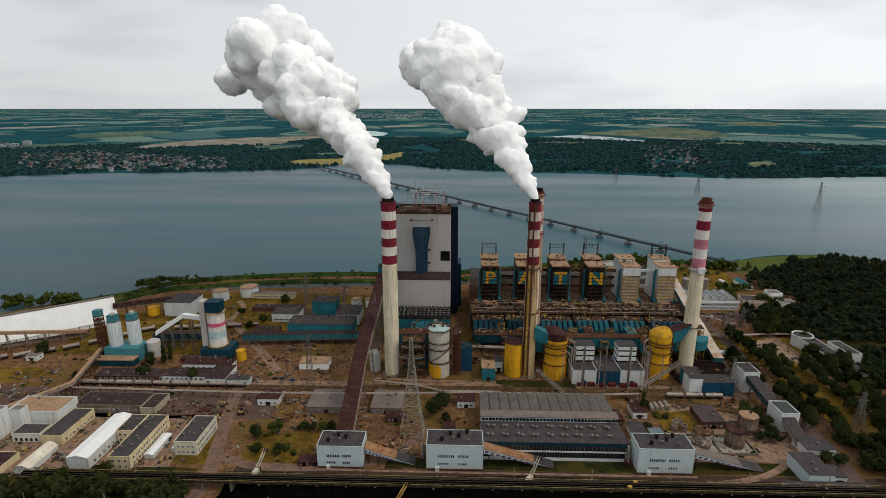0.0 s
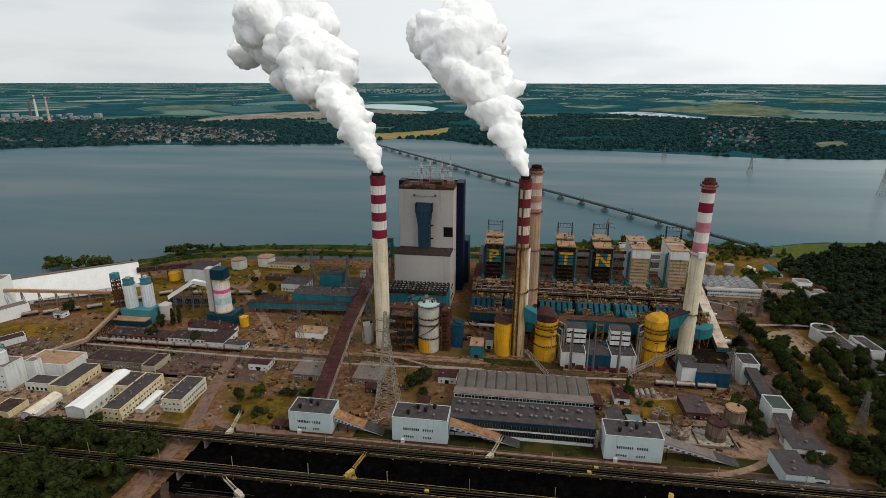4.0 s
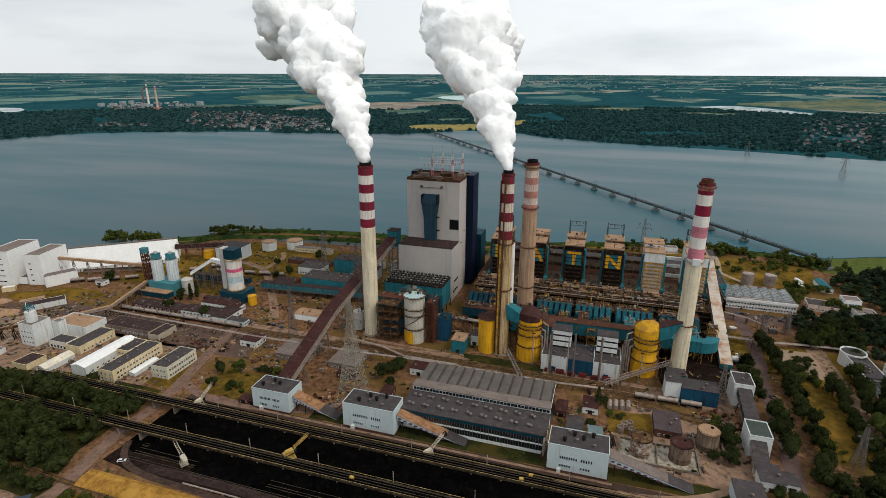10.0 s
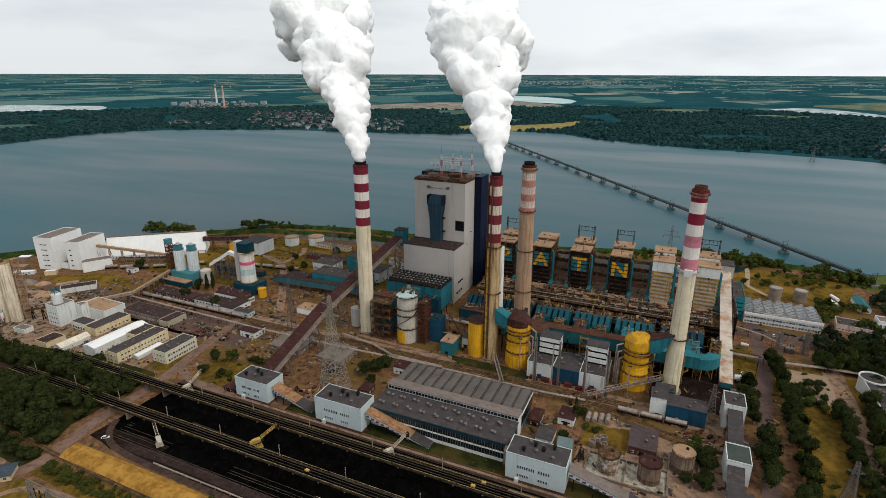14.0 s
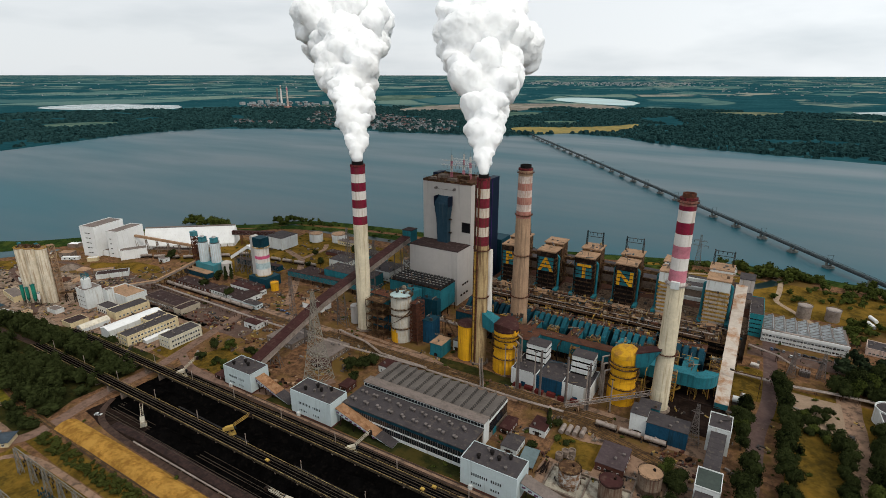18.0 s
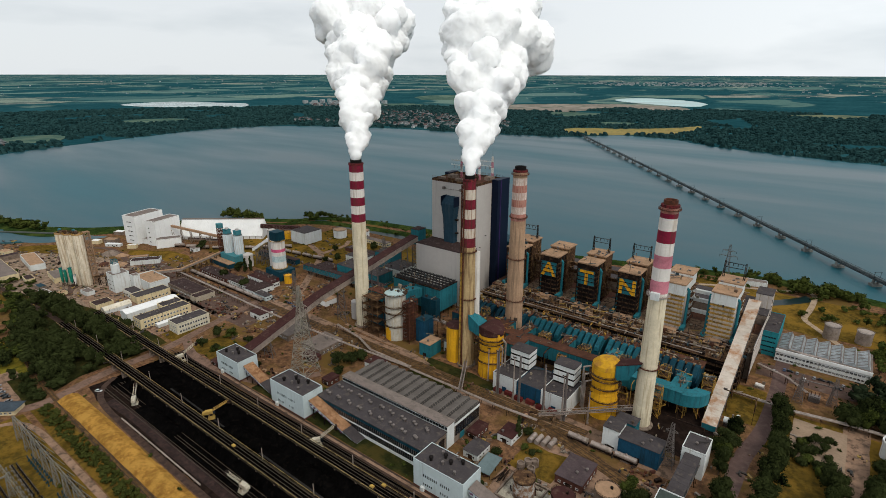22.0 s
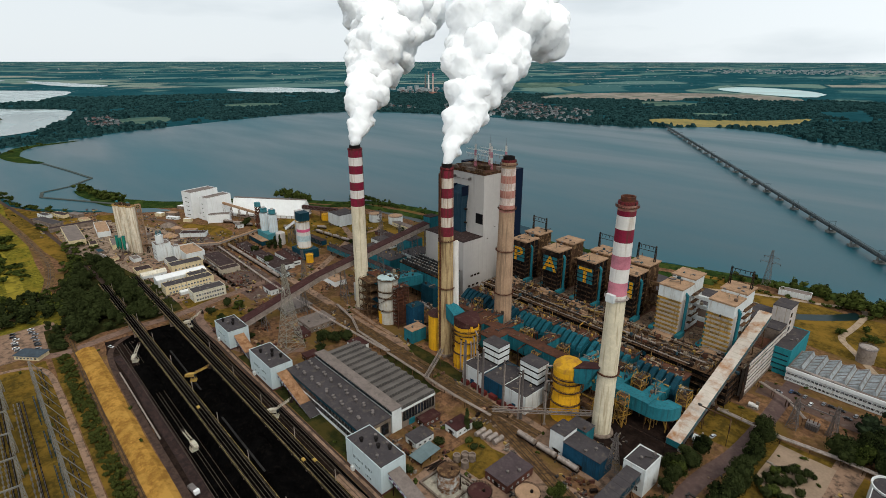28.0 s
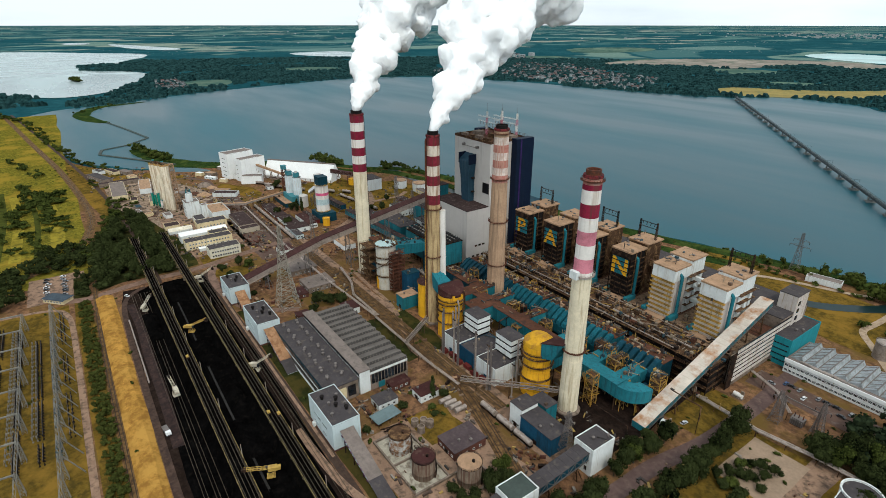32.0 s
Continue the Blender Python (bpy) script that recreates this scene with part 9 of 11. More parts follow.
YS = [(-503, 204, 48, 12, 5, ROOF, 18), (-418, 217, 70, 16, 6.5, ROOFL, -2), (-425, 247, 50, 13, 6, BEIGE, -6), (-465, 223, 9, 46, 4.5, ROOFB, 3), (-357, 247, 28, 10, 5, ROOFL, -6), (-336, 322, 11, 28, 4.5, ROOFB, -36), (-352, 322, 7, 18, 4, BEIGE, -36), (-306, 229, 6, 18, 3.2, BEIGE, 6), (-322, 226, 14, 5, 3, ROOFL, 8), (-340, 228, 12, 6, 3.4, TEALD, 4), (-372, 228, 16, 7, 4, ROOFB, -4), (-390, 272, 18, 8, 4, ROOFB, 12), (-368, 280, 12, 7, 3.5, ROOFL, 12), (-535, 222, 26, 9, 4, ROOFB, 20), (-545, 206, 20, 8, 4, ROOF, 20), (-520, 236, 20, 9, 4.5, ROOFL, 24), (-488, 240, 14, 8, 4, BEIGE, 14), (-292, 250, 12, 7, 3.5, ROOFL, 5), (-440, 330, 14, 9, 5, BEIGE, 30), (-452, 318, 10, 7, 4, BRIGHT, 30), (-425, 326, 18, 5, 3, BRIGHT, 32), (-470, 352, 12, 8, 4, BRIGHT, 30), (-400, 336, 10, 5, 4, BRIGHT, 40)]
for k, (x, y, L_, W_, h_, m, rz_) in enumerate(YS):
    block("yard_shed", "low storage shed in the cement works' yard", "building", x - L_ / 2, x + L_ / 2, y - W_ / 2, y + W_ / 2, h_, (CONC, OCHRE, WHITE)[k % 3], m, parapet=0.15, group="western yard sheds", rz=rz_, wins=(("s", 1, max(2, int(L_ / 5)), 1.2, 3, 1.6, 1.4, WHITE, 0.08, 0.92, 0),) if L_ > 12 else ())
for k, (x, y, r, h_, m) in enumerate(((-397, 311, 11, 5, CONC), (-380, 316, 7, 3.5, BEIGE), (-352, 300, 9, 4.5, BEIGE), (-340, 290, 6, 3, CONC), (-366, 292, 7, 3.2, BROWNROOF), (-318, 284, 7, 3.5, BEIGE), (-312, 300, 5, 2.4, BROWNROOF))):
    g = Geo()
    rr = random.Random(k)
    n_ = 18
    rings_ = [[(r * f * rr.uniform(0.88, 1.12) * math.cos(6.283 * q / n_), r * f * rr.uniform(0.85, 1.1) * 0.8 * math.sin(6.283 * q / n_), h_ * (1 - f) ** 0.8) for q in range(n_)] for f in (1.0, 0.7, 0.4, 0.12)]
    for u in range(3):
        for q in range(n_):
            g.face([rings_[u][q], rings_[u][(q + 1) % n_], rings_[u + 1][(q + 1) % n_], rings_[u + 1][q]])
    g.face(rings_[3])
    e = part("sand_pile", g, m, smooth=True)
    e.matrix_basis = pose(x, y, 0.15, 0, 0, k * 37)
    tagged(e, "heap of sand and gravel in the cement yard", "pile", "sand piles")
# floating boom in the lake bay
STONE = mat("dark_wet_stone", (0.062, 0.070, 0.062), 0.9, var=0.3, scale=0.3)
e = thing("breakwater", "thin stone breakwater zigzagging in the lake", "breakwater", 0, 0, 0.1)
bw = [(-1030, 252), (-1006, 258), (-890, 282), (-779, 301), (-729, 262), (-709, 223), (-673, 217), (-606, 259), (-537, 302)]
for i in range(len(bw) - 1):
    part("wall", Geo().beam((*bw[i], 0.3), (*bw[i + 1], 0.3), 10 if i < 1 else 4.4, 1.6), BANK if i < 1 else STONE, e)

strip("coal_streak", [(-112, 220), (-25, 219), (54, 217.6), (140, 217.6), (335, 218)], 1.1, 0.30, mat("trodden_coal", (0.022, 0.020, 0.019), 0.9, var=0.4, scale=0.4), "pale trodden line along the black coal", "ground")
strip("coal_shoulder", [(-60, 241), (20, 241.5), (120, 241.5), (335, 241.5)], 5.0, 0.27, COALDIRT_SHADE, "coal-stained ground beside the trestle", "ground")
strip("coal_shoulder", [(-96, 190), (-60, 192), (-20, 190.5), (30, 191), (80, 190)], 5.5, 0.32, mat("purple_brown_soil", (0.036, 0.022, 0.019), 0.95, var=0.35, scale=0.3, stain=(0.02, 0.014, 0.013), amount=0.5), "purplish trodden soil at the coal yard's edge", "ground")
strip("house_path", [(-76, 249.6), (-20, 249.2), (60, 249.2), (130, 249.4)], 1.6, 0.36, PAVED, "narrow pale footpath before the crusher houses", "path")
cp = thing("gate_office", "low office with a slate-blue hipped roof by the car park", "building", -134, 147, 0, 42)
part("wall", Geo().box(-9, 9, -4.6, 4.6, -0.2, 3.4), OCHRE, cp)
part("roof", Geo().hexa([(-9.8, -5.4, 3.4), (9.8, -5.4, 3.4), (9.8, 5.4, 3.4), (-9.8, 5.4, 3.4), (-5.5, -0.2, 6.0), (5.5, -0.2, 6.0), (5.5, 0.2, 6.0), (-5.5, 0.2, 6.0)]), mat("slate_blue_sheet", (0.045, 0.058, 0.072), 0.7, var=0.2), cp)
windows(cp, "s", 9, 4.6, 1, 6, 1.0, 3, 1.4, 1.4, WHITE)
osr = thing("open_store", "open steel store with grey-teal sheet roof and dark pipes", "shed", 121, 283, 0, 6)
part("roof", Geo().hexa([(-4.2, -7.5, 3.2), (4.2, -7.5, 3.0), (4.2, 7.5, 3.0), (-4.2, 7.5, 3.2), (-4.2, -7.5, 3.45), (4.2, -7.5, 3.25), (4.2, 7.5, 3.25), (-4.2, 7.5, 3.45)]), mat("grey_teal_sheet", (0.11, 0.145, 0.15), 0.6, var=0.15), osr)
for px_ in (-4, 4):
    for py_ in (-7, 0, 7):
        part("post", Geo().beam((px_, py_, 0), (px_, py_, 3.1), 0.25), DARKST, osr)
for k in range(7):
    t_ = thing("stored_pipe", "dark steel pipe lying in the yard", "pipe", 128.0 + 0.5 * k, 281 + (k * 37 % 7) * 0.6, 0.45 + 0.25 * (k % 2), 78 + (k * 29) % 22, "pipes stored in the yard")
    part("barrel", Geo().tube((-4.5, 0, 0.3), (4.5, 0, 0.3), 0.28, n=8), DARKST, t_, smooth=True)
un = thing("dust_filter", "white dust filter drum with pipe beside the conveyor", "filter", 211, 396, 0.2)
part("drum", Geo().tube((-2.6, 0, 3.4), (2.6, 0, 3.4), 2.0, n=16), WHITE, un, smooth=True)
part("frame", Geo().box(-2.4, 2.4, -1.4, 1.4, 0, 1.6), STEEL, un)
part("stack", Geo().tube((1.6, 0, 5.2), (1.6, 0, 8.4), 0.5, n=10), PIPE, un, smooth=True)

e = thing("ground_pipe", "long pale pipe lying beside the coal yard", "pipe", 0, 186.3, 0.34)
for k in range(9):
    part("pipe_length", Geo().tube((-70 + k * 9.6, 0, 0.75), (-60.5 + k * 9.6, 0, 0.75), 0.42, n=8), PIPE, e, smooth=True)
    part("saddle", Geo().box(-66 + k * 9.6, -65.4 + k * 9.6, -0.6, 0.6, 0, 0.4), CONC, e)


# ---- trees ----
def leaf_material(name, dark, light):
    m = bpy.data.materials.new(name)
    m.use_nodes = True
    n, l = m.node_tree.nodes, m.node_tree.links
    b = n["Principled BSDF"]
    b.inputs["Roughness"].default_value, b.inputs["Specular IOR Level"].default_value = 0.9, 0.0
    geo = n.new("ShaderNodeNewGeometry")
    info = n.new("ShaderNodeObjectInfo")
    no = n.new("ShaderNodeTexNoise")
    no.inputs["Scale"].default_value, no.inputs["Detail"].default_value = 0.12, 4.0
    l.new(geo.outputs["Position"], no.inputs["Vector"])
    a = n.new("ShaderNodeMath")
    a.operation = "MULTIPLY_ADD"
    a.inputs[1].default_value = 0.45
    l.new(geo.outputs["Random Per Island"], a.inputs[0])
    c = n.new("ShaderNodeMath")
    c.operation = "MULTIPLY_ADD"
    c.inputs[1].default_value = 0.3
    l.new(info.outputs["Random"], c.inputs[0])
    l.new(no.outputs[0], c.inputs[2])
    l.new(c.outputs[0], a.inputs[2])
    r = n.new("ShaderNodeValToRGB")
    r.color_ramp.elements[0].color, r.color_ramp.elements[1].color = (*dark, 1), (*light, 1)
    r.color_ramp.elements[0].position, r.color_ramp.elements[1].position = 0.50, 1.12
    l.new(a.outputs[0], r.inputs[0])
    l.new(r.outputs[0], b.inputs["Base Color"])
    return m


LEAF = leaf_material("dark_leaves", (0.0010, 0.0022, 0.0010), (0.029, 0.036, 0.012))
LEAFG = leaf_material("fresh_leaves", (0.0025, 0.0055, 0.0017), (0.054, 0.066, 0.015))
LEAFH = leaf_material("hedge_leaves", (0.0014, 0.0032, 0.0010), (0.046, 0.052, 0.013))
LEAFE = leaf_material("wood_leaves", (0.0014, 0.0037, 0.0026), (0.023, 0.032, 0.016))
# blue-green of the far leaves is air haze put into their colour
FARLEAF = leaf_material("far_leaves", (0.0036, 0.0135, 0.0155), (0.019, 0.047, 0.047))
BARK = mat("bark", (0.07, 0.052, 0.038), 0.95, var=0.3)


def crown_geo(seed, h, w, leaves, size, tall=False, inner=(5, 7), count=7):
    """Leaf clumps over an uneven crown with gaps."""
    r = random.Random(seed)
    g = Geo()
    lobes = [(r.uniform(-0.42, 0.42) * w, r.uniform(-0.42, 0.42) * w, h * r.uniform(0.42, 0.82), r.uniform(0.26, 0.44) * w) for _ in range(count)]
    lobes.append((0, 0, h * 0.62, w * 0.42))
    if tall:
        lobes = [(r.uniform(-0.1, 0.1) * w, r.uniform(-0.1, 0.1) * w, h * (0.22 + 0.1 * k), w * (0.5 - 0.045 * k)) for k in range(8)]
    for lx, ly, lz, lr in lobes:
        for _ in range(leaves // len(lobes)):
            d = Vector((r.gauss(0, 1), r.gauss(0, 1), r.gauss(0.25, 1))).normalized()
            c = Vector((lx, ly, lz)) + d * lr * r.uniform(0.72, 1.08)
            nrm = (d + Vector((r.uniform(-0.7, 0.7), r.uniform(-0.7, 0.7), r.uniform(-0.4, 0.7)))).normalized()
            a = nrm.orthogonal().normalized()
            b = nrm.cross(a)
            s = size * r.uniform(0.6, 1.4)
            t = r.uniform(0, 6.28)
            u, v = (a * math.cos(t) + b * math.sin(t)) * s, (b * math.cos(t) - a * math.sin(t)) * s * 0.8
            g.face([c - u - v * 0.3, c - v, c + u * 0.9, c + v + nrm * s * 0.3, c - u * 0.5 + v])
        # dense inner mass
        i = len(g.v)
        n1, n2 = inner
        for p in range(n1 + 1):
            for q in range(n2):
                th, ph = math.pi * p / n1, 2 * math.pi * q / n2
                k = lr * 0.78 * (1 + 0.25 * noise.noise((p * 1.7 + seed, q * 1.3, lz)))
                g.v.append((lx + k * math.sin(th) * math.cos(ph), ly + k * math.sin(th) * math.sin(ph), lz + k * math.cos(th) * 0.85))
        for p in range(n1):
            for q in range(n2):
                q2 = (q + 1) % n2
                g.f.append((i + p * n2 + q, i + (p + 1) * n2 + q, i + (p + 1) * n2 + q2, i + p * n2 + q2))
                g.m.append(0)
    return g


def trunk_geo(seed, h, w):
    r = random.Random(seed)
    g = Geo()
    g.tube((0, 0, -0.2), (0.1, 0, h * 0.3), w * 0.05, w * 0.036, n=8)
    g.tube((0.1, 0, h * 0.3), (0, 0.1, h * 0.62), w * 0.036, w * 0.016, n=7)
    for k in range(6):
        a = k * 1.05 + r.uniform(-0.3, 0.3)
        z = h * r.uniform(0.26, 0.46)
        g.tube((0.05, 0, z), (math.cos(a) * w * 0.34, math.sin(a) * w * 0.34, z + h * r.uniform(0.16, 0.3)), w * 0.02, w * 0.006, n=6)
    return g


SPECIES = []
for s in range(6):
    h, w = (9.5, 8.5, 11, 8, 12, 10)[s], (7.5, 8, 8.5, 6.5, 8, 9)[s]
    SPECIES.append((crown_geo(s + 1, h, w, 900, 0.42).mesh("crown", LEAFG if s == 4 else LEAF), trunk_geo(s + 1, h, w).mesh("trunk", BARK)))
POPLAR = (crown_geo(40, 13, 4.4, 560, 0.5, True).mesh("crown", LEAF), trunk_geo(40, 13, 3).mesh("trunk", BARK))
BUSHM = [crown_geo(50 + s, 2.6, 3.6, 300, 0.34).mesh("crown", LEAFG if s else LEAF) for s in range(2)]
TRN = random.Random(99)


def tree(x, y, s=1.0, kind=None, label="leafy dark green tree", group="trees of the works"):
    cm, tm = POPLAR if kind == "poplar" else SPECIES[TRN.randrange(6)]
    tall = 1.0 if group == "trees of the works" else 1.3
    e = thing("poplar" if kind == "poplar" else "tree", label, "tree", x, y, 0.15, TRN.uniform(0, 360), group)
    slim = 1.0 if group == "trees of the works" else 1.02
    e.scale = (s * slim * TRN.uniform(0.88, 1.12),) * 2 + (s * tall * TRN.uniform(0.85, 1.2),)
    for nm, me in (("trunk", tm), ("crown", cm)):
        o = new(nm, me)
        o.parent = e
    return e


def bush(x, y, s=1.0):
    e = thing("bush", "round leafy green bush", "bush", x, y, 0.2, TRN.uniform(0, 360), "bushes of the works")
    e.scale = (s, s, s * TRN.uniform(0.8, 1.2))
    o = new("crown", BUSHM[TRN.randrange(2)])
    o.parent = e
    part("stem", Geo().tube((0, 0, -0.1), (0, 0, 0.9), 0.1, n=6), BARK, e)
    return e


def row(x0, y0, x1, y1, step, s=1.0, jit=1.2, **kw):
    d = math.hypot(x1 - x0, y1 - y0)
    n = int(d / step)
    for k in range(n + 1):
        t = k / max(1, n)
        tree(x0 + (x1 - x0) * t + TRN.uniform(-jit, jit), y0 + (y1 - y0) * t + TRN.uniform(-jit, jit), s * TRN.uniform(0.8, 1.15), group="rows of trees by the road", **kw)


row(236, 296, 238, 370, 6.2, 0.95)
row(237, 374, 232, 428, 6.2, 0.9)
row(218, 296, 220, 334, 6.5, 0.9)
row(215, 350, 216, 388, 6.5, 0.8)
row(240, 380, 246, 392, 6, 0.7)
row(261, 312, 262, 376, 6.2, 0.9)
row(270, 310, 282, 400, 7, 0.95, 3)
row(276, 330, 292, 380, 8, 0.9, 3)
row(264, 438, 290, 462, 6, 1.0, 4)
row(276, 448, 302, 474, 6, 1.0, 4)
row(268, 436, 300, 440, 6, 0.8, 2)
row(240, 262, 228, 290, 7, 0.8, 2)
row(244, 258, 262, 300, 8, 0.9, 4)
row(286, 400, 296, 440, 7, 0.8, 3)
for x, y, s in ((211, 371, 0.8), (213, 380, 0.9), (215, 392, 0.7), (209, 366, 0.6), (186, 300, 0.9), (189, 306, 0.9), (184, 309, 0.8), (188, 283, 0.8), (190, 289, 0.7), (180, 283, 0.6), (252, 408, 0.6), (256, 404, 0.6), (258, 410, 0.6), (191, 296, 0.8), (205, 262, 0.6), (212, 262, 0.7),
                (-120, 277, 0.75), (-110, 282, 0.8), (-94, 286, 0.6), (-88, 285, 0.6), (-82, 285, 0.6), (-76, 286, 0.6), (-115, 261, 0.8), (-102, 265, 0.5), (-15, 304, 0.9), (-11, 312, 0.9), (-9, 320, 0.9), (-6, 297, 0.7), (-12, 318, 0.8), (-14, 310, 0.8), (124, 318, 0.5),
                (-334, 384, 1.0), (-331, 380, 0.8), (-278, 344, 0.6), (-231, 348, 0.8), (-192, 347, 0.8), (-241, 372, 0.8), (-236, 367, 0.6), (-178, 448, 0.8), (-206, 470, 0.7), (-172, 498, 0.8), (-188, 440, 0.6)):
    tree(x, y, s)
for x, y in ((-227, 370), (-224, 374), (121, 313), (262, 436)):
    tree(x, y, 0.9, "poplar", "slim tall dark poplar", "poplars of the works")
for x, y, s in ((-104, 263, 1.2), (-98, 266, 1.1), (-93, 262, 0.9), (118, 296, 1.2), (128, 308, 1.0), (133, 306, 0.9), (246, 402, 1.3), (250, 396, 1.4), (253, 399, 1.2), (248, 408, 1.0), (258, 396, 1), (124, 270, 1), (-60, 270, 1), (-160, 290, 1), (-262, 346, 1), (-250, 352, 1.1), (250, 388, 1.4), (254, 385, 1.4), (247, 384, 1.2), (256, 380, 1.3)):
    bush(x, y, s)


def grove(name, label, pts, seed, leaves=70, size=0.8, m=None, cat="woods"):
    """Many trees of a wood joined into one object; pts holds (x, y, height, width)."""
    r = random.Random(seed)
    base = [crown_geo(seed * 10 + k, 1.0, 0.8, leaves, size / 10.0, False, (3, 5), 6) for k in range(5)]
    arrs = [(np.array(b.v, dtype=np.float64), b.f) for b in base]
    V, F, off = [], [], 0
    for x, y, h, w in pts:
        v, f = arrs[r.randrange(5)]
        a = r.uniform(0, 6.28)
        c, s = math.cos(a), math.sin(a)
        q = np.empty_like(v)
        q[:, 0] = (v[:, 0] * c - v[:, 1] * s) * w + x
        q[:, 1] = (v[:, 0] * s + v[:, 1] * c) * w + y
        q[:, 2] = v[:, 2] * h
        V.append(q)
        F += [tuple(i + off for i in t) for t in f]
        off += len(v)
    V = np.concatenate(V)
    me = bpy.data.meshes.new(name)
    me.from_pydata(V.tolist(), [], F)
    me.materials.append(m or LEAF)
    return tagged(new(name, me), label, cat, "", "stuff")


def inside(x, y, poly):
    c, n = False, len(poly)
    j = n - 1
    for i in range(n):
        xi, yi = poly[i]
        xj, yj = poly[j]
        if (yi > y) != (yj > y) and x < (xj - xi) * (y - yi) / (yj - yi) + xi:
            c = not c
        j = i
    return c


def fill(poly, step, h, w, seed, keep=lambda x, y: True):
    r = random.Random(seed)
    xs, ys = [p[0] for p in poly], [p[1] for p in poly]
    out = []
    y = min(ys)
    while y < max(ys):
        x = min(xs)
        while x < max(xs):
            a, b = x + r.uniform(-0.5, 0.5) * step, y + r.uniform(-0.5, 0.5) * step
            if inside(a, b, poly) and keep(a, b):
                out.append((a, b, h * r.uniform(0.5, 1.3), w * r.uniform(0.65, 1.3)))
            x += step
        y += step
    return out


clear = lambda x, y: not any(a < x < b and c < y < d for a, b, c, d in ((272, 302, 350, 434), (300, 320, 380, 418), (284, 338, 497, 530), (308, 326, 555, 592), (322, 372, 404, 424)))
grove("east_wood", "dense dark green wood east of the works", fill([(300, 250), (620, 230), (700, 632), (545, 645), (500, 680), (412, 668), (402, 634), (338, 606), (326, 590), (330, 552), (344, 532), (338, 499), (300, 503), (274, 489), (261, 468), (261, 440), (304, 438), (304, 350), (300, 320)], 8.2, 10.5, 9.6, 5, clear), 5, 74, 0.72, LEAFE)
grove("park_trees", "dark leafy park trees east of the road", fill([(274, 255), (304, 255), (312, 345), (300, 372), (284, 372), (280, 330)], 8, 10, 9, 21) + fill([(222, 236), (262, 236), (262, 262), (240, 290), (230, 292)], 8, 10, 9, 22, lambda x, y: abs(x - 214) > 8) + fill([(284, 440), (304, 442), (306, 478), (288, 466)], 8, 11, 9, 23), 12, 150, 0.7)
off_tr = lambda x, y: abs(y - 209.3) > 4.6 and abs(y - 234) > 4.6 and x < -137 and not (y < 205 and y > 184 and x > -160 and abs(y - (192 - (x + 139) * 0.05)) < 4) and not (y > 240 and x > -250) and not (abs(x + 224) < 9 and abs(y - 195) < 7) and not (y < 172 and x > -190)
grove("west_wood", "dark leafy wood round the trestle ends", fill([(-347, 214), (-301, 226), (-252, 236), (-205, 243), (-140, 250), (-128, 233), (-131, 203), (-133, 190), (-135, 170), (-199, 171), (-248, 181), (-296, 199)], 6.4, 10.5, 9.0, 6, off_tr) + fill([(-330, 214), (-252, 238), (-140, 246), (-140, 172), (-199, 172), (-290, 200)], 11, 12.0, 10.0, 16, off_tr), 6, 190, 0.62)
grove("meadow_wood", "band of trees between meadow and car park", fill([(-135, 100), (-128, 118), (-190, 166), (-225, 172), (-262, 160), (-230, 130), (-180, 100)], 7, 8, 8.5, 7, lambda x, y: not (-188 < x < -132 and 126 < y < 168)) + fill([(-172, 160), (-130, 160), (-127, 166), (-172, 168.5)], 4.6, 7, 6.2, 17), 7, 110)
grove("track_hedge", "long dense hedge along the switchyard", [(x + TRN.uniform(-1, 1), y + TRN.uniform(-1, 1), TRN.uniform(1.2, 3.8) + 3.2 * TRN.random() ** 4, TRN.uniform(2.4, 4.8)) for x in range(-118, 334, 3) for y in (160.0, 162.6, 165.0) if TRN.random() < 0.84], 8, 90, 0.8, LEAFH, "hedge")
hp = []
for (xa, ya), (xb, yb), n, h in (((-330, 120), (-205, 152), 36, 5), ((-420, 70), (-260, 118), 40, 5), ((-360, 150), (-300, 162), 16, 5), ((-520, 120), (-400, 130), 24, 6), ((-600, 60), (-430, 100), 34, 6), ((-480, 30), (-330, 60), 30, 6), ((-250, 60), (-130, 90), 30, 6), ((-700, 100), (-560, 140), 24, 6), ((-460, 210), (-330, 226), 30, 4), ((-540, 200), (-470, 196), 14, 4), ((-400, 205), (-300, 212), 26, 5), ((-1100, 118), (-860, 150), 40, 6), ((-860, 150), (-620, 188), 40, 6), ((-620, 190), (-545, 232), 18, 5), ((-1240, 70), (-1120, 105), 24, 8), ((-690, 268), (-560, 300), 26, 9), ((-1300, 300), (-1180, 212), 14, 6), ((-2110, 250), (-2020, 262), 40, 14), ((-470, 130), (-408, 160), 60, 6), ((-460, 158), (-412, 128), 50, 6), ((-420, 140), (-300, 150), 40, 6), ((-400, 112), (-330, 122), 30, 6), ((-250, 172), (-196, 168), 16, 6), ((-330, 200), (-260, 190), 22, 7)):
    for k in range(n):
        t = TRN.random()
        hp.append((xa + (xb - xa) * t + TRN.gauss(0, 5), ya + (yb - ya) * t + TRN.gauss(0, 4), h * TRN.uniform(0.5, 1.3), h * TRN.uniform(0.8, 1.6)))
grove("field_hedges", "scattered hedges and scrub in the meadow", hp, 9, 60, 0.9, LEAFG, "hedge")
sh = []
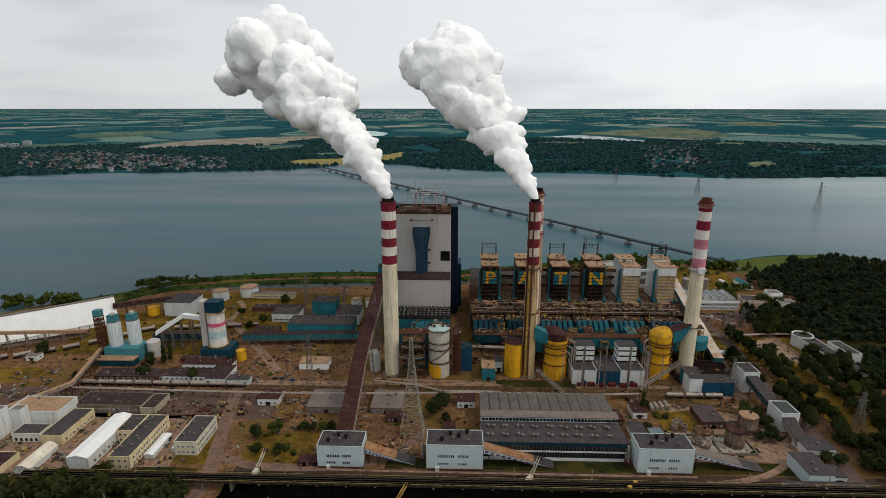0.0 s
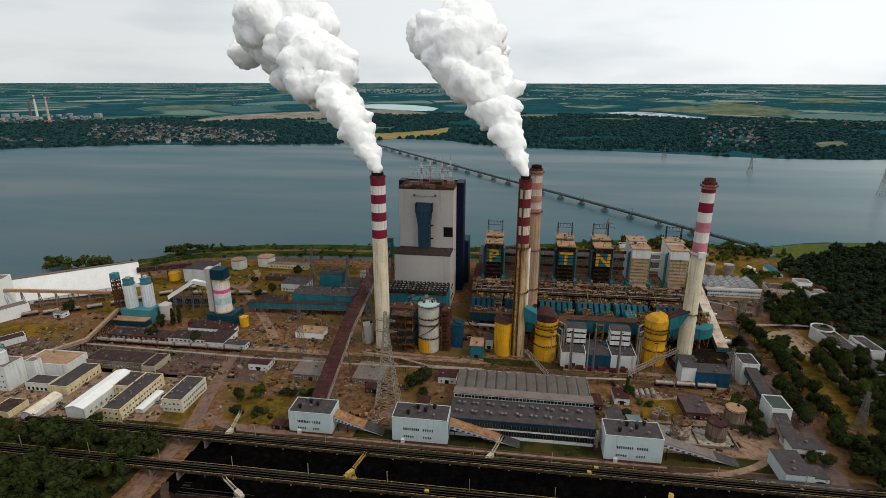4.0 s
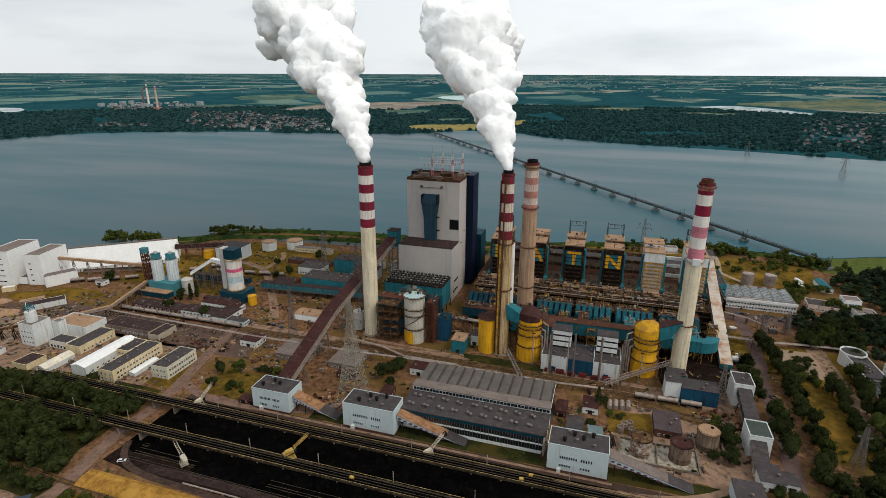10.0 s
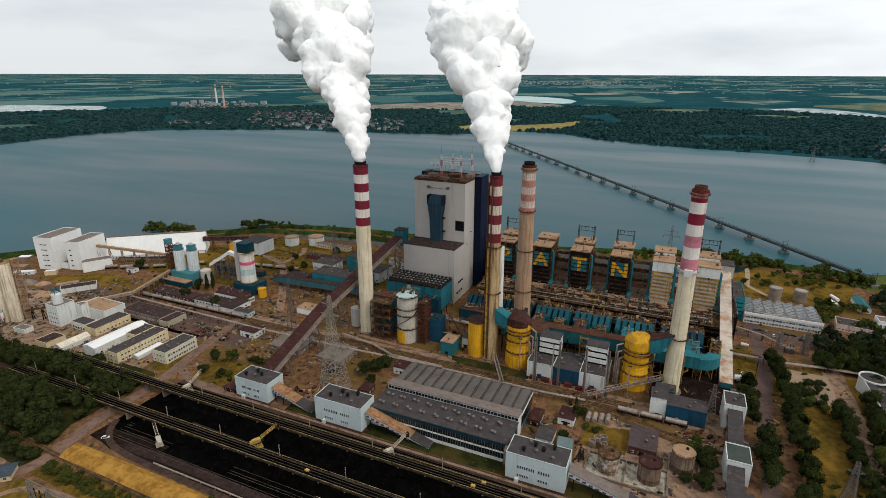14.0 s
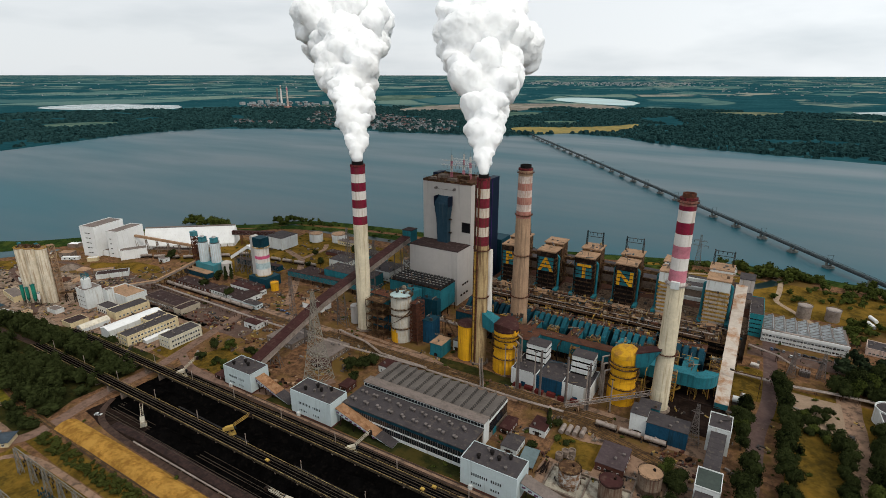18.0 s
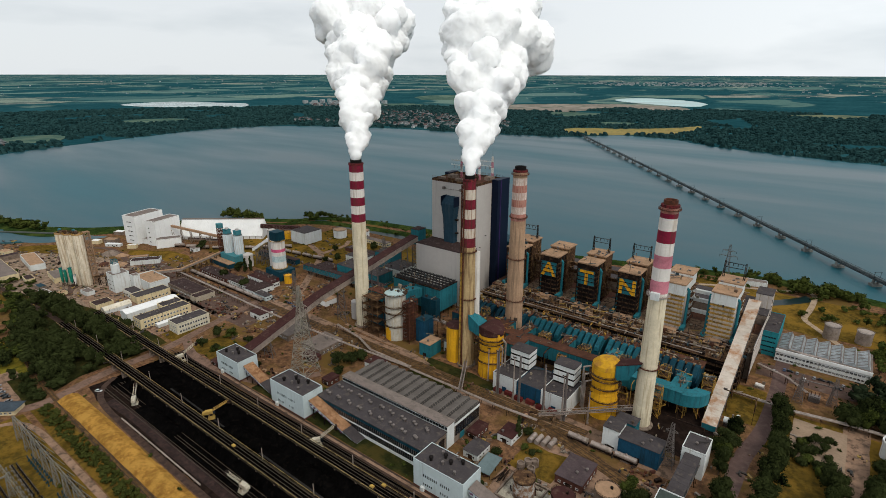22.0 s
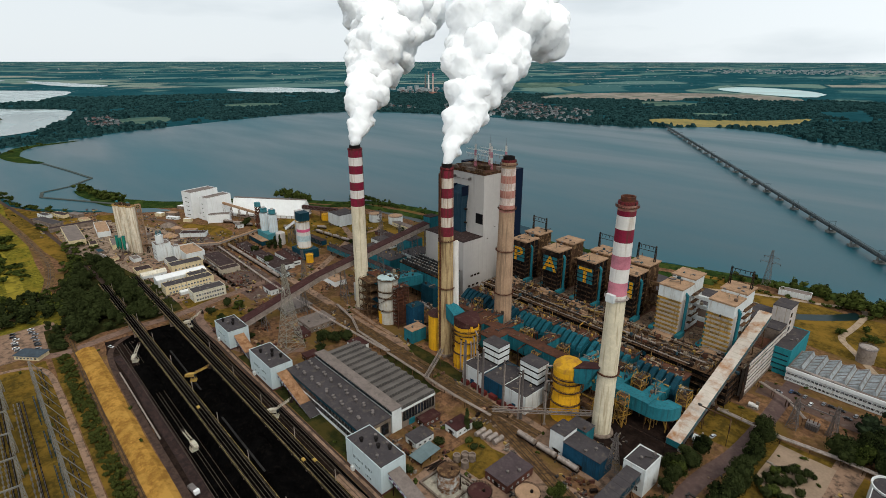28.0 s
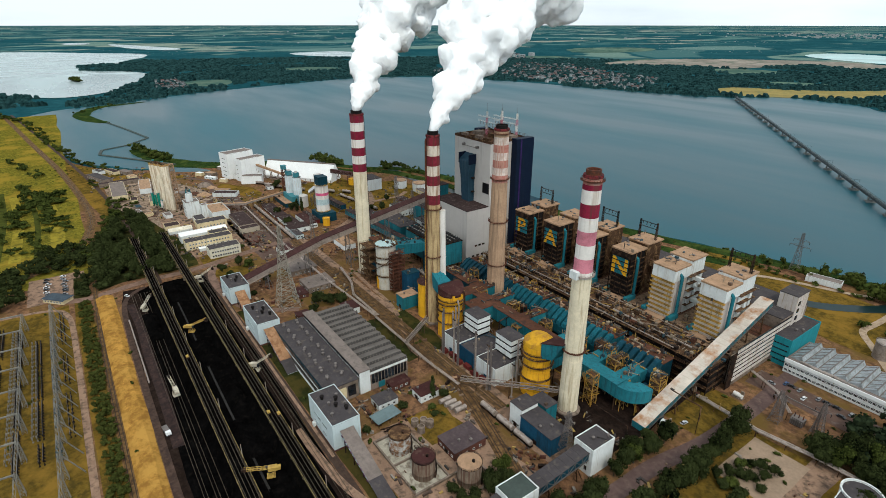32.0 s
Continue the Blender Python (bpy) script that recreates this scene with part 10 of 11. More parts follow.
for x, y, n, s, h in ((-425, 486, 12, 10, 11), (-398, 494, 12, 9, 12), (-450, 500, 6, 8, 8), (-345, 545, 10, 9, 9), (-330, 566, 12, 10, 9), (-300, 570, 10, 12, 6), (160, 648, 10, 14, 7), (215, 662, 14, 18, 10), (232, 652, 12, 12, 14), (262, 660, 12, 16, 10), (300, 650, 14, 18, 9), (330, 636, 16, 16, 10), (130, 636, 8, 12, 6), (270, 610, 10, 16, 7), (296, 626, 12, 16, 8), (250, 600, 8, 14, 6), (-620, 285, 14, 14, 8), (-598, 292, 10, 10, 8), (300, 560, 10, 12, 9), (285, 545, 8, 10, 8), (312, 520, 12, 10, 10)):
    for k in range(n):
        sh.append((x + TRN.gauss(0, s), y + TRN.gauss(0, s * 0.4), h * TRN.uniform(0.5, 1.15), h * TRN.uniform(0.7, 1.0)))
for k in range(210):
    t = TRN.random()
    i = TRN.randrange(len(SHORE[9:21]) - 1)
    (xa, ya), (xb, yb) = SHORE[9 + i], SHORE[10 + i]
    sh.append((xa + (xb - xa) * t, ya + (yb - ya) * t - TRN.choice((4, 14, 22, 36, 40)) + TRN.uniform(-3, 3), TRN.uniform(1.5, 3.5), TRN.uniform(3, 6)))
grove("shore_trees", "shore trees and reeds along the near bank", sh, 10, 70, 0.9, LEAFG)

# ---- far shore: woods, villages, chimneys, town ----
FR = random.Random(31)


def within(px, py, poly):
    """Which of many points lie inside an outline."""
    c = np.zeros(len(px), dtype=bool)
    for (xi, yi), (xj, yj) in zip(poly, poly[1:] + poly[:1]):
        if yi != yj:
            c ^= ((yi > py) != (yj > py)) & (px < (xj - xi) * (py - yi) / (yj - yi) + xi)
    return c


VILLAGES = [[(-1824, 2184), (-1593, 2320), (-1460, 2213), (-868, 1990), (-738, 1665), (-1026, 1600), (-1330, 1640), (-1461, 1746)],
            [(879, 2660), (1462, 3218), (1256, 2690), (821, 1759), (608, 1741)],
            [(1671, 3090), (1847, 2738), (1669, 2466), (1466, 2604)],
            [(-1866, 464), (-1919, 553), (-1673, 564), (-1558, 530), (-1640, 452)],
            [(-1760, 1540), (-1700, 1640), (-1560, 1600), (-1480, 1640), (-1440, 1560), (-1560, 1500)],
            [(-2700, 2500), (-2450, 2780), (-2050, 2600), (-1980, 2250), (-2300, 2150)]]
# canopy of the far woods: tufts close together, left out over water, fields and roofs
rng = np.random.default_rng(12)
ta = rng.uniform(0.72, 3.42, 44000)
tr = np.sqrt(rng.uniform(1300.0 ** 2, 3300.0 ** 2, 44000))
tx, ty = MID.x + tr * np.cos(ta), MID.y + tr * np.sin(ta)
keep = ~within(tx, ty, LAKE) & ~((ty < 200) & (tx > -1380)) & ~within(tx, ty, SITE)
for poly in [PIT, YELLOW_FIELD, MILKY_LAKE, FAR_LAKE, WEST_LAKE, ASH_PONDS] + [p for _, p in CLEAR_FIELDS]:
    keep &= ~within(tx, ty, poly)
for poly in VILLAGES:
    keep &= ~within(tx, ty, poly) | (rng.random(len(tx)) < 0.62)
glade = np.array([noise.noise((float(a) / 330, float(b_) / 210, 4.0)) + 0.5 * noise.noise((float(a) / 90, float(b_) / 70, 9.0)) for a, b_ in zip(tx, ty)])
keep &= glade > -0.34
tx, ty, tr = tx[keep], ty[keep], tr[keep]
SEG = 6
tv, tf, toff = [], [], 0
for x, y, r in zip(tx, ty, tr):
    lx, ly, lz = lift(float(x), float(y))
    w = (7.0 + 5.5 * (r - 1300) / 2000) * FR.uniform(0.7, 1.35)
    h = FR.uniform(6, 13)
    ring = [(lx, ly, lz + h)]
    for q, (rr, zz) in enumerate(((0.62, 0.78), (1.0, 0.0))):
        for k in range(SEG):
            a = 6.283 * k / SEG + q * 0.5 + x
            g_ = rr * w * FR.uniform(0.7, 1.25)
            ring.append((lx + g_ * math.cos(a), ly + g_ * math.sin(a), lz + h * zz * FR.uniform(0.75, 1.2)))
    tv += ring
    for k in range(SEG):
        j = (k + 1) % SEG
        tf.append((toff, toff + 1 + k, toff + 1 + j))
        tf.append((toff + 1 + k, toff + 1 + SEG + k, toff + 1 + SEG + j, toff + 1 + j))
    toff += len(ring)
joined_me = bpy.data.meshes.new("far_woods")
joined_me.from_pydata(tv, [], tf)
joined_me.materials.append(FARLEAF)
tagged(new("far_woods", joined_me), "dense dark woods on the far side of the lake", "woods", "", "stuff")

HOUSER = [mat("far_red_roof", (0.090, 0.055, 0.052), 0.9, var=0.3, rand=0.3), mat("far_grey_roof", (0.125, 0.135, 0.14), 0.9, var=0.3, rand=0.35), mat("far_brown_roof", (0.07, 0.066, 0.066), 0.9, var=0.3, rand=0.3)]
HOUSEW = mat("far_house_wall", (0.30, 0.31, 0.31), 0.9, var=0.25, rand=0.25)


def house_geo(w, d, h):
    g = Geo().box(-w / 2, w / 2, -d / 2, d / 2, -1, h, 0)
    r = h + w * 0.42
    g.hexa([(-w / 2 - 0.4, -d / 2 - 0.4, h), (w / 2 + 0.4, -d / 2 - 0.4, h), (w / 2 + 0.4, d / 2 + 0.4, h), (-w / 2 - 0.4, d / 2 + 0.4, h), (-0.1, -d / 2, r), (0.1, -d / 2, r), (0.1, d / 2, r), (-0.1, d / 2, r)], 1)
    for k in range(3):
        g.box(-w / 2 + w * (0.18 + 0.27 * k), -w / 2 + w * (0.28 + 0.27 * k), -d / 2 - 0.1, -d / 2, 1, 2.5, 2)
    return g


HG = [house_geo(FR.uniform(7, 10), FR.uniform(8, 13), FR.uniform(5, 8)) for k in range(9)]
RK = (0, 1, 2, 1, 2, 1, 0, 1, 2)
HM = [g.mesh("house", HOUSEW, HOUSER[RK[k]], GLASS) for k, g in enumerate(HG)]
HLAB = {0: "small pale house with red roof", 1: "small pale house with grey roof", 2: "small pale house with brown roof"}
rest = [Geo() for _ in HOUSER]
n_h = 0
for poly, n, street in zip(VILLAGES, (520, 130, 60, 46, 26, 80), (26, 40, 40, 24, 24, 40)):
    xs, ys = [p[0] for p in poly], [p[1] for p in poly]
    done = 0
    while done < n:
        x, y = FR.uniform(min(xs), max(xs)), FR.uniform(min(ys), max(ys))
        # houses stand along lanes
        x = round(x / street) * street + FR.gauss(0, 3)
        if not inside(x, y, poly):
            continue
        done += 1
        if inside(x, y, LAKE):
            continue
        k, turn = FR.randrange(9), FR.choice((0, 90)) + FR.uniform(-14, 14)
        lx, ly, lz = lift(x, y)
        if n_h < 290:
            o = new("house", HM[k])
            o.matrix_basis = pose(lx, ly, lz, 0, 0, turn)
            tagged(o, HLAB[RK[k]] + " in a lakeside village", "house", "village houses")
            n_h += 1
        else:
            g, src = rest[RK[k]], HG[k]
            ca, sa, base = math.cos(radians(turn)), math.sin(radians(turn)), len(rest[RK[k]].v)
            g.v += [(lx + a * ca - b_ * sa, ly + a * sa + b_ * ca, lz + c_) for a, b_, c_ in src.v]
            g.f += [tuple(q + base for q in f) for f in src.f]
            g.m += src.m
for g, rm, word in zip(rest, HOUSER, ("red", "grey", "brown")):
    tagged(part("far_houses", g, [HOUSEW, rm, GLASS]), "many small pale village houses with " + word + " roofs", "houses", "", "stuff")
for x, y, h, m in ((-2131, 2280, 112, FADED), (-2449, 2533, 104, BANDW), (-2567, 2611, 84, STEEL)):
    lx, ly, lz = lift(x, y)
    e = thing("far_chimney", "distant chimney of another works", "chimney", lx, ly, lz, 0, "distant chimneys")
    part("shaft", Geo().lathe(0, 0, [(5.4, 0), (3.8, h * 0.86), (3.6, h)], 12), m, e)
    part("top_band", Geo().lathe(0, 0, [(4.1, h * 0.84), (4.0, h * 0.95)], 12), PINK if m is FADED else CONC, e)
    if m is FADED:
        part("hall", Geo().box(-15, 15, -12, 12, -1, 15), FADRED, e)
g = Geo()
for k in range(20):
    x, y = -2480 + FR.gauss(0, 130), 2560 + FR.gauss(0, 130)
    lx, ly, lz = lift(x, y)
    w, d, h = FR.uniform(10, 34), FR.uniform(10, 24), FR.uniform(6, 20)
    g.box(lx - w / 2, lx + w / 2, ly - d / 2, ly + d / 2, lz - 1, lz + h)
tagged(part("far_factory", g, mat("far_pale_wall", (0.27, 0.29, 0.29), 0.9, var=0.2)), "distant pale factory buildings behind the village", "factory", "", "stuff")
g = Geo()
for k in range(620):
    a = FR.choice((FR.uniform(1.66, 1.95), FR.uniform(1.68, 1.94), FR.gauss(1.80, 0.07), FR.uniform(1.15, 1.66), FR.uniform(0.8, 3.0)))
    rr = FR.uniform(9500, 13500) if 1.64 < a < 1.97 else FR.uniform(5500, 14000)
    lx, ly, lz = lift(MID.x + rr * math.cos(a), MID.y + rr * math.sin(a))
    w, h = FR.uniform(5, 16), FR.uniform(1.5, 5.5)
    g.box(lx - w / 2, lx + w / 2, ly - 3, ly + 3, lz - 2, lz + h)
tagged(part("far_town", g, bpy.data.materials["far_pale_wall"]), "pale blocks of a distant town on the horizon", "town", "", "stuff")
# ---- long bridge over the lake ----
BA, BB = Vector((340, 634)), Vector((-440, 1697))
bd = (BB - BA)
BL = bd.length
ang = math.degrees(math.atan2(bd.y, bd.x))
br = thing("lake_bridge", "long low pipe and rail bridge on concrete piers across the lake", "bridge", BA.x, BA.y, 0, ang)
DKB = mat("dark_bridge_steel", (0.045, 0.055, 0.06), 0.7, 0.1, var=0.25)
PIERC = mat("grey_pier_concrete", (0.15, 0.155, 0.145), 0.9, var=0.25, scale=0.3)
PALEB = mat("grey_bridge_pipe", (0.105, 0.125, 0.13), 0.6, 0.1, var=0.25)
x = 0.0
k = 0
while x < BL:
    part("deck", Geo().box(x, min(x + 51.8, BL), -2.4, 2.4, 6.2, 7.0), DKB, br)
    part("pipe", Geo().tube((x, -1.4, 8.0), (min(x + 52, BL), -1.4, 8.0), 0.7, n=8), PALEB, br)
    part("pipe", Geo().tube((x, 1.2, 7.9), (min(x + 52, BL), 1.2, 7.9), 0.6, n=8), PALEB, br)
    g = Geo()
    for s in (-2.5, 2.5):
        for q in range(8):
            a, b = x + q * 6.5, x + q * 6.5 + 6.5
            g.beam((a, s, 7), (a, s, 9), 0.2)
            g.beam((a, s, 7 if q % 2 else 9), (b, s, 9 if q % 2 else 7), 0.18)
            g.beam((a, s, 9), (b, s, 9), 0.22)
            g.beam((a, s, 6.4), (b, s, 6.4), 0.4, 0.8)
    part("truss", g, DKB, br)
    p = part("pier", Geo().box(x - 3.4, x + 3.4, -4.6, 4.6, -2, 2.4), PIERC, br)
    for s in (-2.6, 2.6):
        part("column", Geo().box(x - 1.1, x + 1.1, s - 0.8, s + 0.8, 2.4, 6.2), PIERC, br)
    if k % 2 == 0:
        g = Geo()
        for s in (-3.0, 3.0):
            g.beam((x, s, 6.5), (x, s, 14), 0.25)
        g.beam((x, -4, 13.6), (x, 4, 13.6), 0.25)
        part("line_frame", g, DKB, br)
    x += 52
    k += 1


from mathutils.bvhtree import BVHTree


# ---- loose small things, dropped onto whatever lies beneath ----
def island_material(name, colors, rough=0.8):
    m = bpy.data.materials.new(name)
    m.use_nodes = True
    n, l = m.node_tree.nodes, m.node_tree.links
    g = n.new("ShaderNodeNewGeometry")
    r = n.new("ShaderNodeValToRGB")
    r.color_ramp.interpolation = "CONSTANT"
    el = r.color_ramp.elements
    el[0].color = (*colors[0], 1)
    el[1].position, el[1].color = 1 / len(colors), (*colors[1], 1)
    for k in range(2, len(colors)):
        el.new(k / len(colors)).color = (*colors[k], 1)
    l.new(g.outputs["Random Per Island"], r.inputs[0])
    l.new(r.outputs[0], n["Principled BSDF"].inputs["Base Color"])
    n["Principled BSDF"].inputs["Roughness"].default_value = rough
    return m


def joined(name, geo, m, label, cat):
    """Bodies whose faces share their points, so that each one is an island."""
    me = bpy.data.meshes.new(name)
    me.from_pydata(geo[0], [], geo[1])
    me.materials.append(m)
    return tagged(new(name, me), label, cat, "", "stuff")


def solid_tree():
    """One search tree over all solid things, so that small ones can be laid on them."""
    V, F, N = [], [], []
    for ob in bpy.data.objects:
        if ob.type != "MESH" or not len(ob.data.polygons) or len(ob.data.vertices) > 2500 or ob.name.startswith(("crown", "trunk", "stem", "house", "mast", "body_section")):
            continue
        me, n = ob.data, len(ob.data.vertices)
        co = np.empty(n * 3, dtype=np.float32)
        me.vertices.foreach_get("co", co)
        w = np.array(ob.matrix_world)
        co = co.reshape(-1, 3) @ w[:3, :3].T + w[:3, 3]
        if co[:, 0].max() < -600 or co[:, 0].min() > 360 or co[:, 1].max() < 20 or co[:, 1].min() > 600:
            continue
        i = len(V)
        V += co.tolist()
        F += [tuple(i + k for k in p.vertices) for p in me.polygons]
        N += [ob.name] * len(me.polygons)
    return BVHTree.FromPolygons(V, F), N


def drop(x, y, zmax):
    loc, nrm, idx, _ = SOLID.ray_cast(Vector((x, y, zmax)), Vector((0, 0, -1)))
    if loc is not None and abs(nrm.z) > 0.9 and loc.z > -0.5:
        return loc.z, NAMES[idx]
    return None, ""


def put_box(geo, c, w, d, h, turn):
    V, F = geo
    i = len(V)
    ca, sa = math.cos(turn), math.sin(turn)
    for z in (0, h):
        for a, b in ((-1, -1), (1, -1), (1, 1), (-1, 1)):
            u, v = a * w / 2, b * d / 2
            V.append((c[0] + u * ca - v * sa, c[1] + u * sa + v * ca, c[2] + z))
    F += [tuple(i + k for k in q) for q in ((3, 2, 1, 0), (4, 5, 6, 7), (0, 1, 5, 4), (1, 2, 6, 5), (2, 3, 7, 6), (3, 0, 4, 7))]


bpy.context.view_layer.update()
SOLID, NAMES = solid_tree()
SR = random.Random(2024)
YARD = ([], [])
for x0, x1, y0, y1, n in ((-480, -290, 205, 320, 260), (-330, -120, 296, 360, 200), (-300, -150, 240, 300, 140), (-130, -20, 252, 345, 110), (-160, 60, 345, 420, 110), (60, 215, 262, 345, 120), (150, 230, 300, 400, 60), (-280, -60, 400, 500, 90), (-550, -440, 190, 260, 120), (206, 290, 380, 540, 20)):
    for _ in range(n):
        cx, cy = SR.uniform(x0, x1), SR.uniform(y0, y1)
        z, ob = drop(cx, cy, 70)
        if z is None or z > 0.6 or any(w in ob for w in ("road", "street", "path", "lawn", "park", "rail")):
            continue
        for _ in range(SR.choice((1, 2, 3, 5, 8))):
            put_box(YARD, (cx + SR.gauss(0, 1.8), cy + SR.gauss(0, 1.4), z - 0.05), SR.uniform(0.5, 3.4), SR.uniform(0.4, 1.3), SR.uniform(0.3, 1.4), SR.choice((0, 1.57, SR.uniform(0, 3))))
joined("yard_clutter", YARD, island_material("mixed_scrap", [(0.03, 0.022, 0.018), (0.10, 0.05, 0.028), (0.05, 0.03, 0.02), (0.16, 0.13, 0.10), (0.02, 0.018, 0.016), (0.20, 0.17, 0.14), (0.14, 0.09, 0.055), (0.08, 0.06, 0.05), (0.30, 0.20, 0.05)]), "crates, scrap, beams and pallets scattered over the yards", "scrap")
DECK = ([], [])
for x0, x1, y0, y1, n, zt in ((16, 228, 398, 462, 1500, 44), (-60, 20, 360, 420, 240, 44), (60, 215, 345, 400, 60, 30), (22, 226, 462, 500, 70, 64), (-160, -90, 418, 480, 60, 30)):
    for _ in range(n):
        x, y = SR.uniform(x0, x1), SR.uniform(y0, y1)
        z, ob = drop(x, y, zt)
        if z is None or z < 1 or z > zt - 1 or any(w in ob for w in ("roof_sheet", "hump", "casing", "hopper", "main_duct")):
            continue
        kind = SR.random()
        if kind < 0.45:
            put_box(DECK, (x, y, z - 0.05), SR.uniform(0.6, 2.6), SR.uniform(0.5, 1.6), SR.uniform(0.5, 2.2), SR.choice((0, 1.57)))
        elif kind < 0.8:
            L_, t_ = SR.uniform(2.5, 9), SR.choice((0, 1.57, 0, 1.57, 0.5))
            put_box(DECK, (x, y, z + SR.uniform(0.2, 1.0)), L_, SR.uniform(0.25, 0.6), SR.uniform(0.25, 0.5), t_)
            for q in (-0.42, 0.42):
                put_box(DECK, (x + q * L_ * math.cos(t_), y + q * L_ * math.sin(t_), z - 0.05), 0.25, 0.25, 1.1, 0)
        else:
            put_box(DECK, (x, y, z - 0.05), 0.35, 0.35, SR.uniform(1.5, 4.5), 0)
joined("deck_clutter", DECK, island_material("mixed_plant_steel", [(0.05, 0.03, 0.018), (0.26, 0.16, 0.035), (0.018, 0.014, 0.012), (0.10, 0.06, 0.035), (0.16, 0.12, 0.085), (0.03, 0.022, 0.018), (0.24, 0.19, 0.13), (0.012, 0.04, 0.055)]), "pipes, valves, cable trays and boxes on the plant's decks", "pipework")
WV, WF = [], []
base = crown_geo(77, 1.0, 1.0, 24, 0.16, False, (3, 5), 2)
bv = np.array(base.v)
for x0, x1, y0, y1, n in ((-480, -160, 200, 350, 150), (-150, 210, 250, 348, 130), (-330, -60, 360, 560, 190), (205, 300, 300, 560, 160), (-700, -480, 150, 260, 160), (-160, 60, 345, 420, 120), (-122, 330, 30, 152, 160), (-122, 330, 170, 186, 20)):
    for _ in range(n):
        x, y = SR.uniform(x0, x1), SR.uniform(y0, y1)
        if noise.noise((x / 26, y / 26, 3)) < -0.08:
            continue
        z, ob = drop(x, y, 70)
        if z is None or z > 3.0 or "road" in ob or "lake" in ob or "pond" in ob or "rail" in ob or "roof" in ob:
            continue
        s_, a = SR.uniform(0.8, 2.4), SR.uniform(0, 6.28)
        q = np.empty_like(bv)
        q[:, 0] = (bv[:, 0] * math.cos(a) - bv[:, 1] * math.sin(a)) * s_ * 1.5 + x
        q[:, 1] = (bv[:, 0] * math.sin(a) + bv[:, 1] * math.cos(a)) * s_ * 1.2 + y
        q[:, 2] = bv[:, 2] * s_ * 0.9 + z - s_ * 0.25
        i = len(WV)
        WV += q.tolist()
        WF += [tuple(k + i for k in f) for f in base.f]
joined("weeds", (WV, WF), LEAFG, "scattered weeds and low scrub on the open ground", "weeds")


# ---- steam ----
STEAM = bpy.data.materials.new("white_steam")
STEAM.use_nodes = True
sb_ = STEAM.node_tree.nodes["Principled BSDF"]
sb_.inputs["Base Color"].default_value = (0.87, 0.87, 0.872, 1)
sb_.inputs["Roughness"].default_value, sb_.inputs["Specular IOR Level"].default_value = 1.0, 0.0
sb_.inputs["Subsurface Weight"].default_value = 1.0
sb_.inputs["Subsurface Radius"].default_value = (1.0, 1.0, 1.0)
sb_.inputs["Subsurface Scale"].default_value = 16.0


def puff_sphere(level):
    b = bmesh.new()
    bmesh.ops.create_icosphere(b, subdivisions=level, radius=1.0)
    v = np.array([tuple(q.co) for q in b.verts])
    f = [tuple(q.index for q in p.verts) for p in b.faces]
    b.free()
    return v, f


PV, PF = puff_sphere(3)
PN = [Vector(q) for q in PV]


def billow(p):
    """Soft rolling relief at four sizes."""
    s = 0.0
    for f, a in ((1.0, 0.9), (2.1, 0.45), (4.3, 0.18)):
        s += a * noise.noise(p * f)
    return s


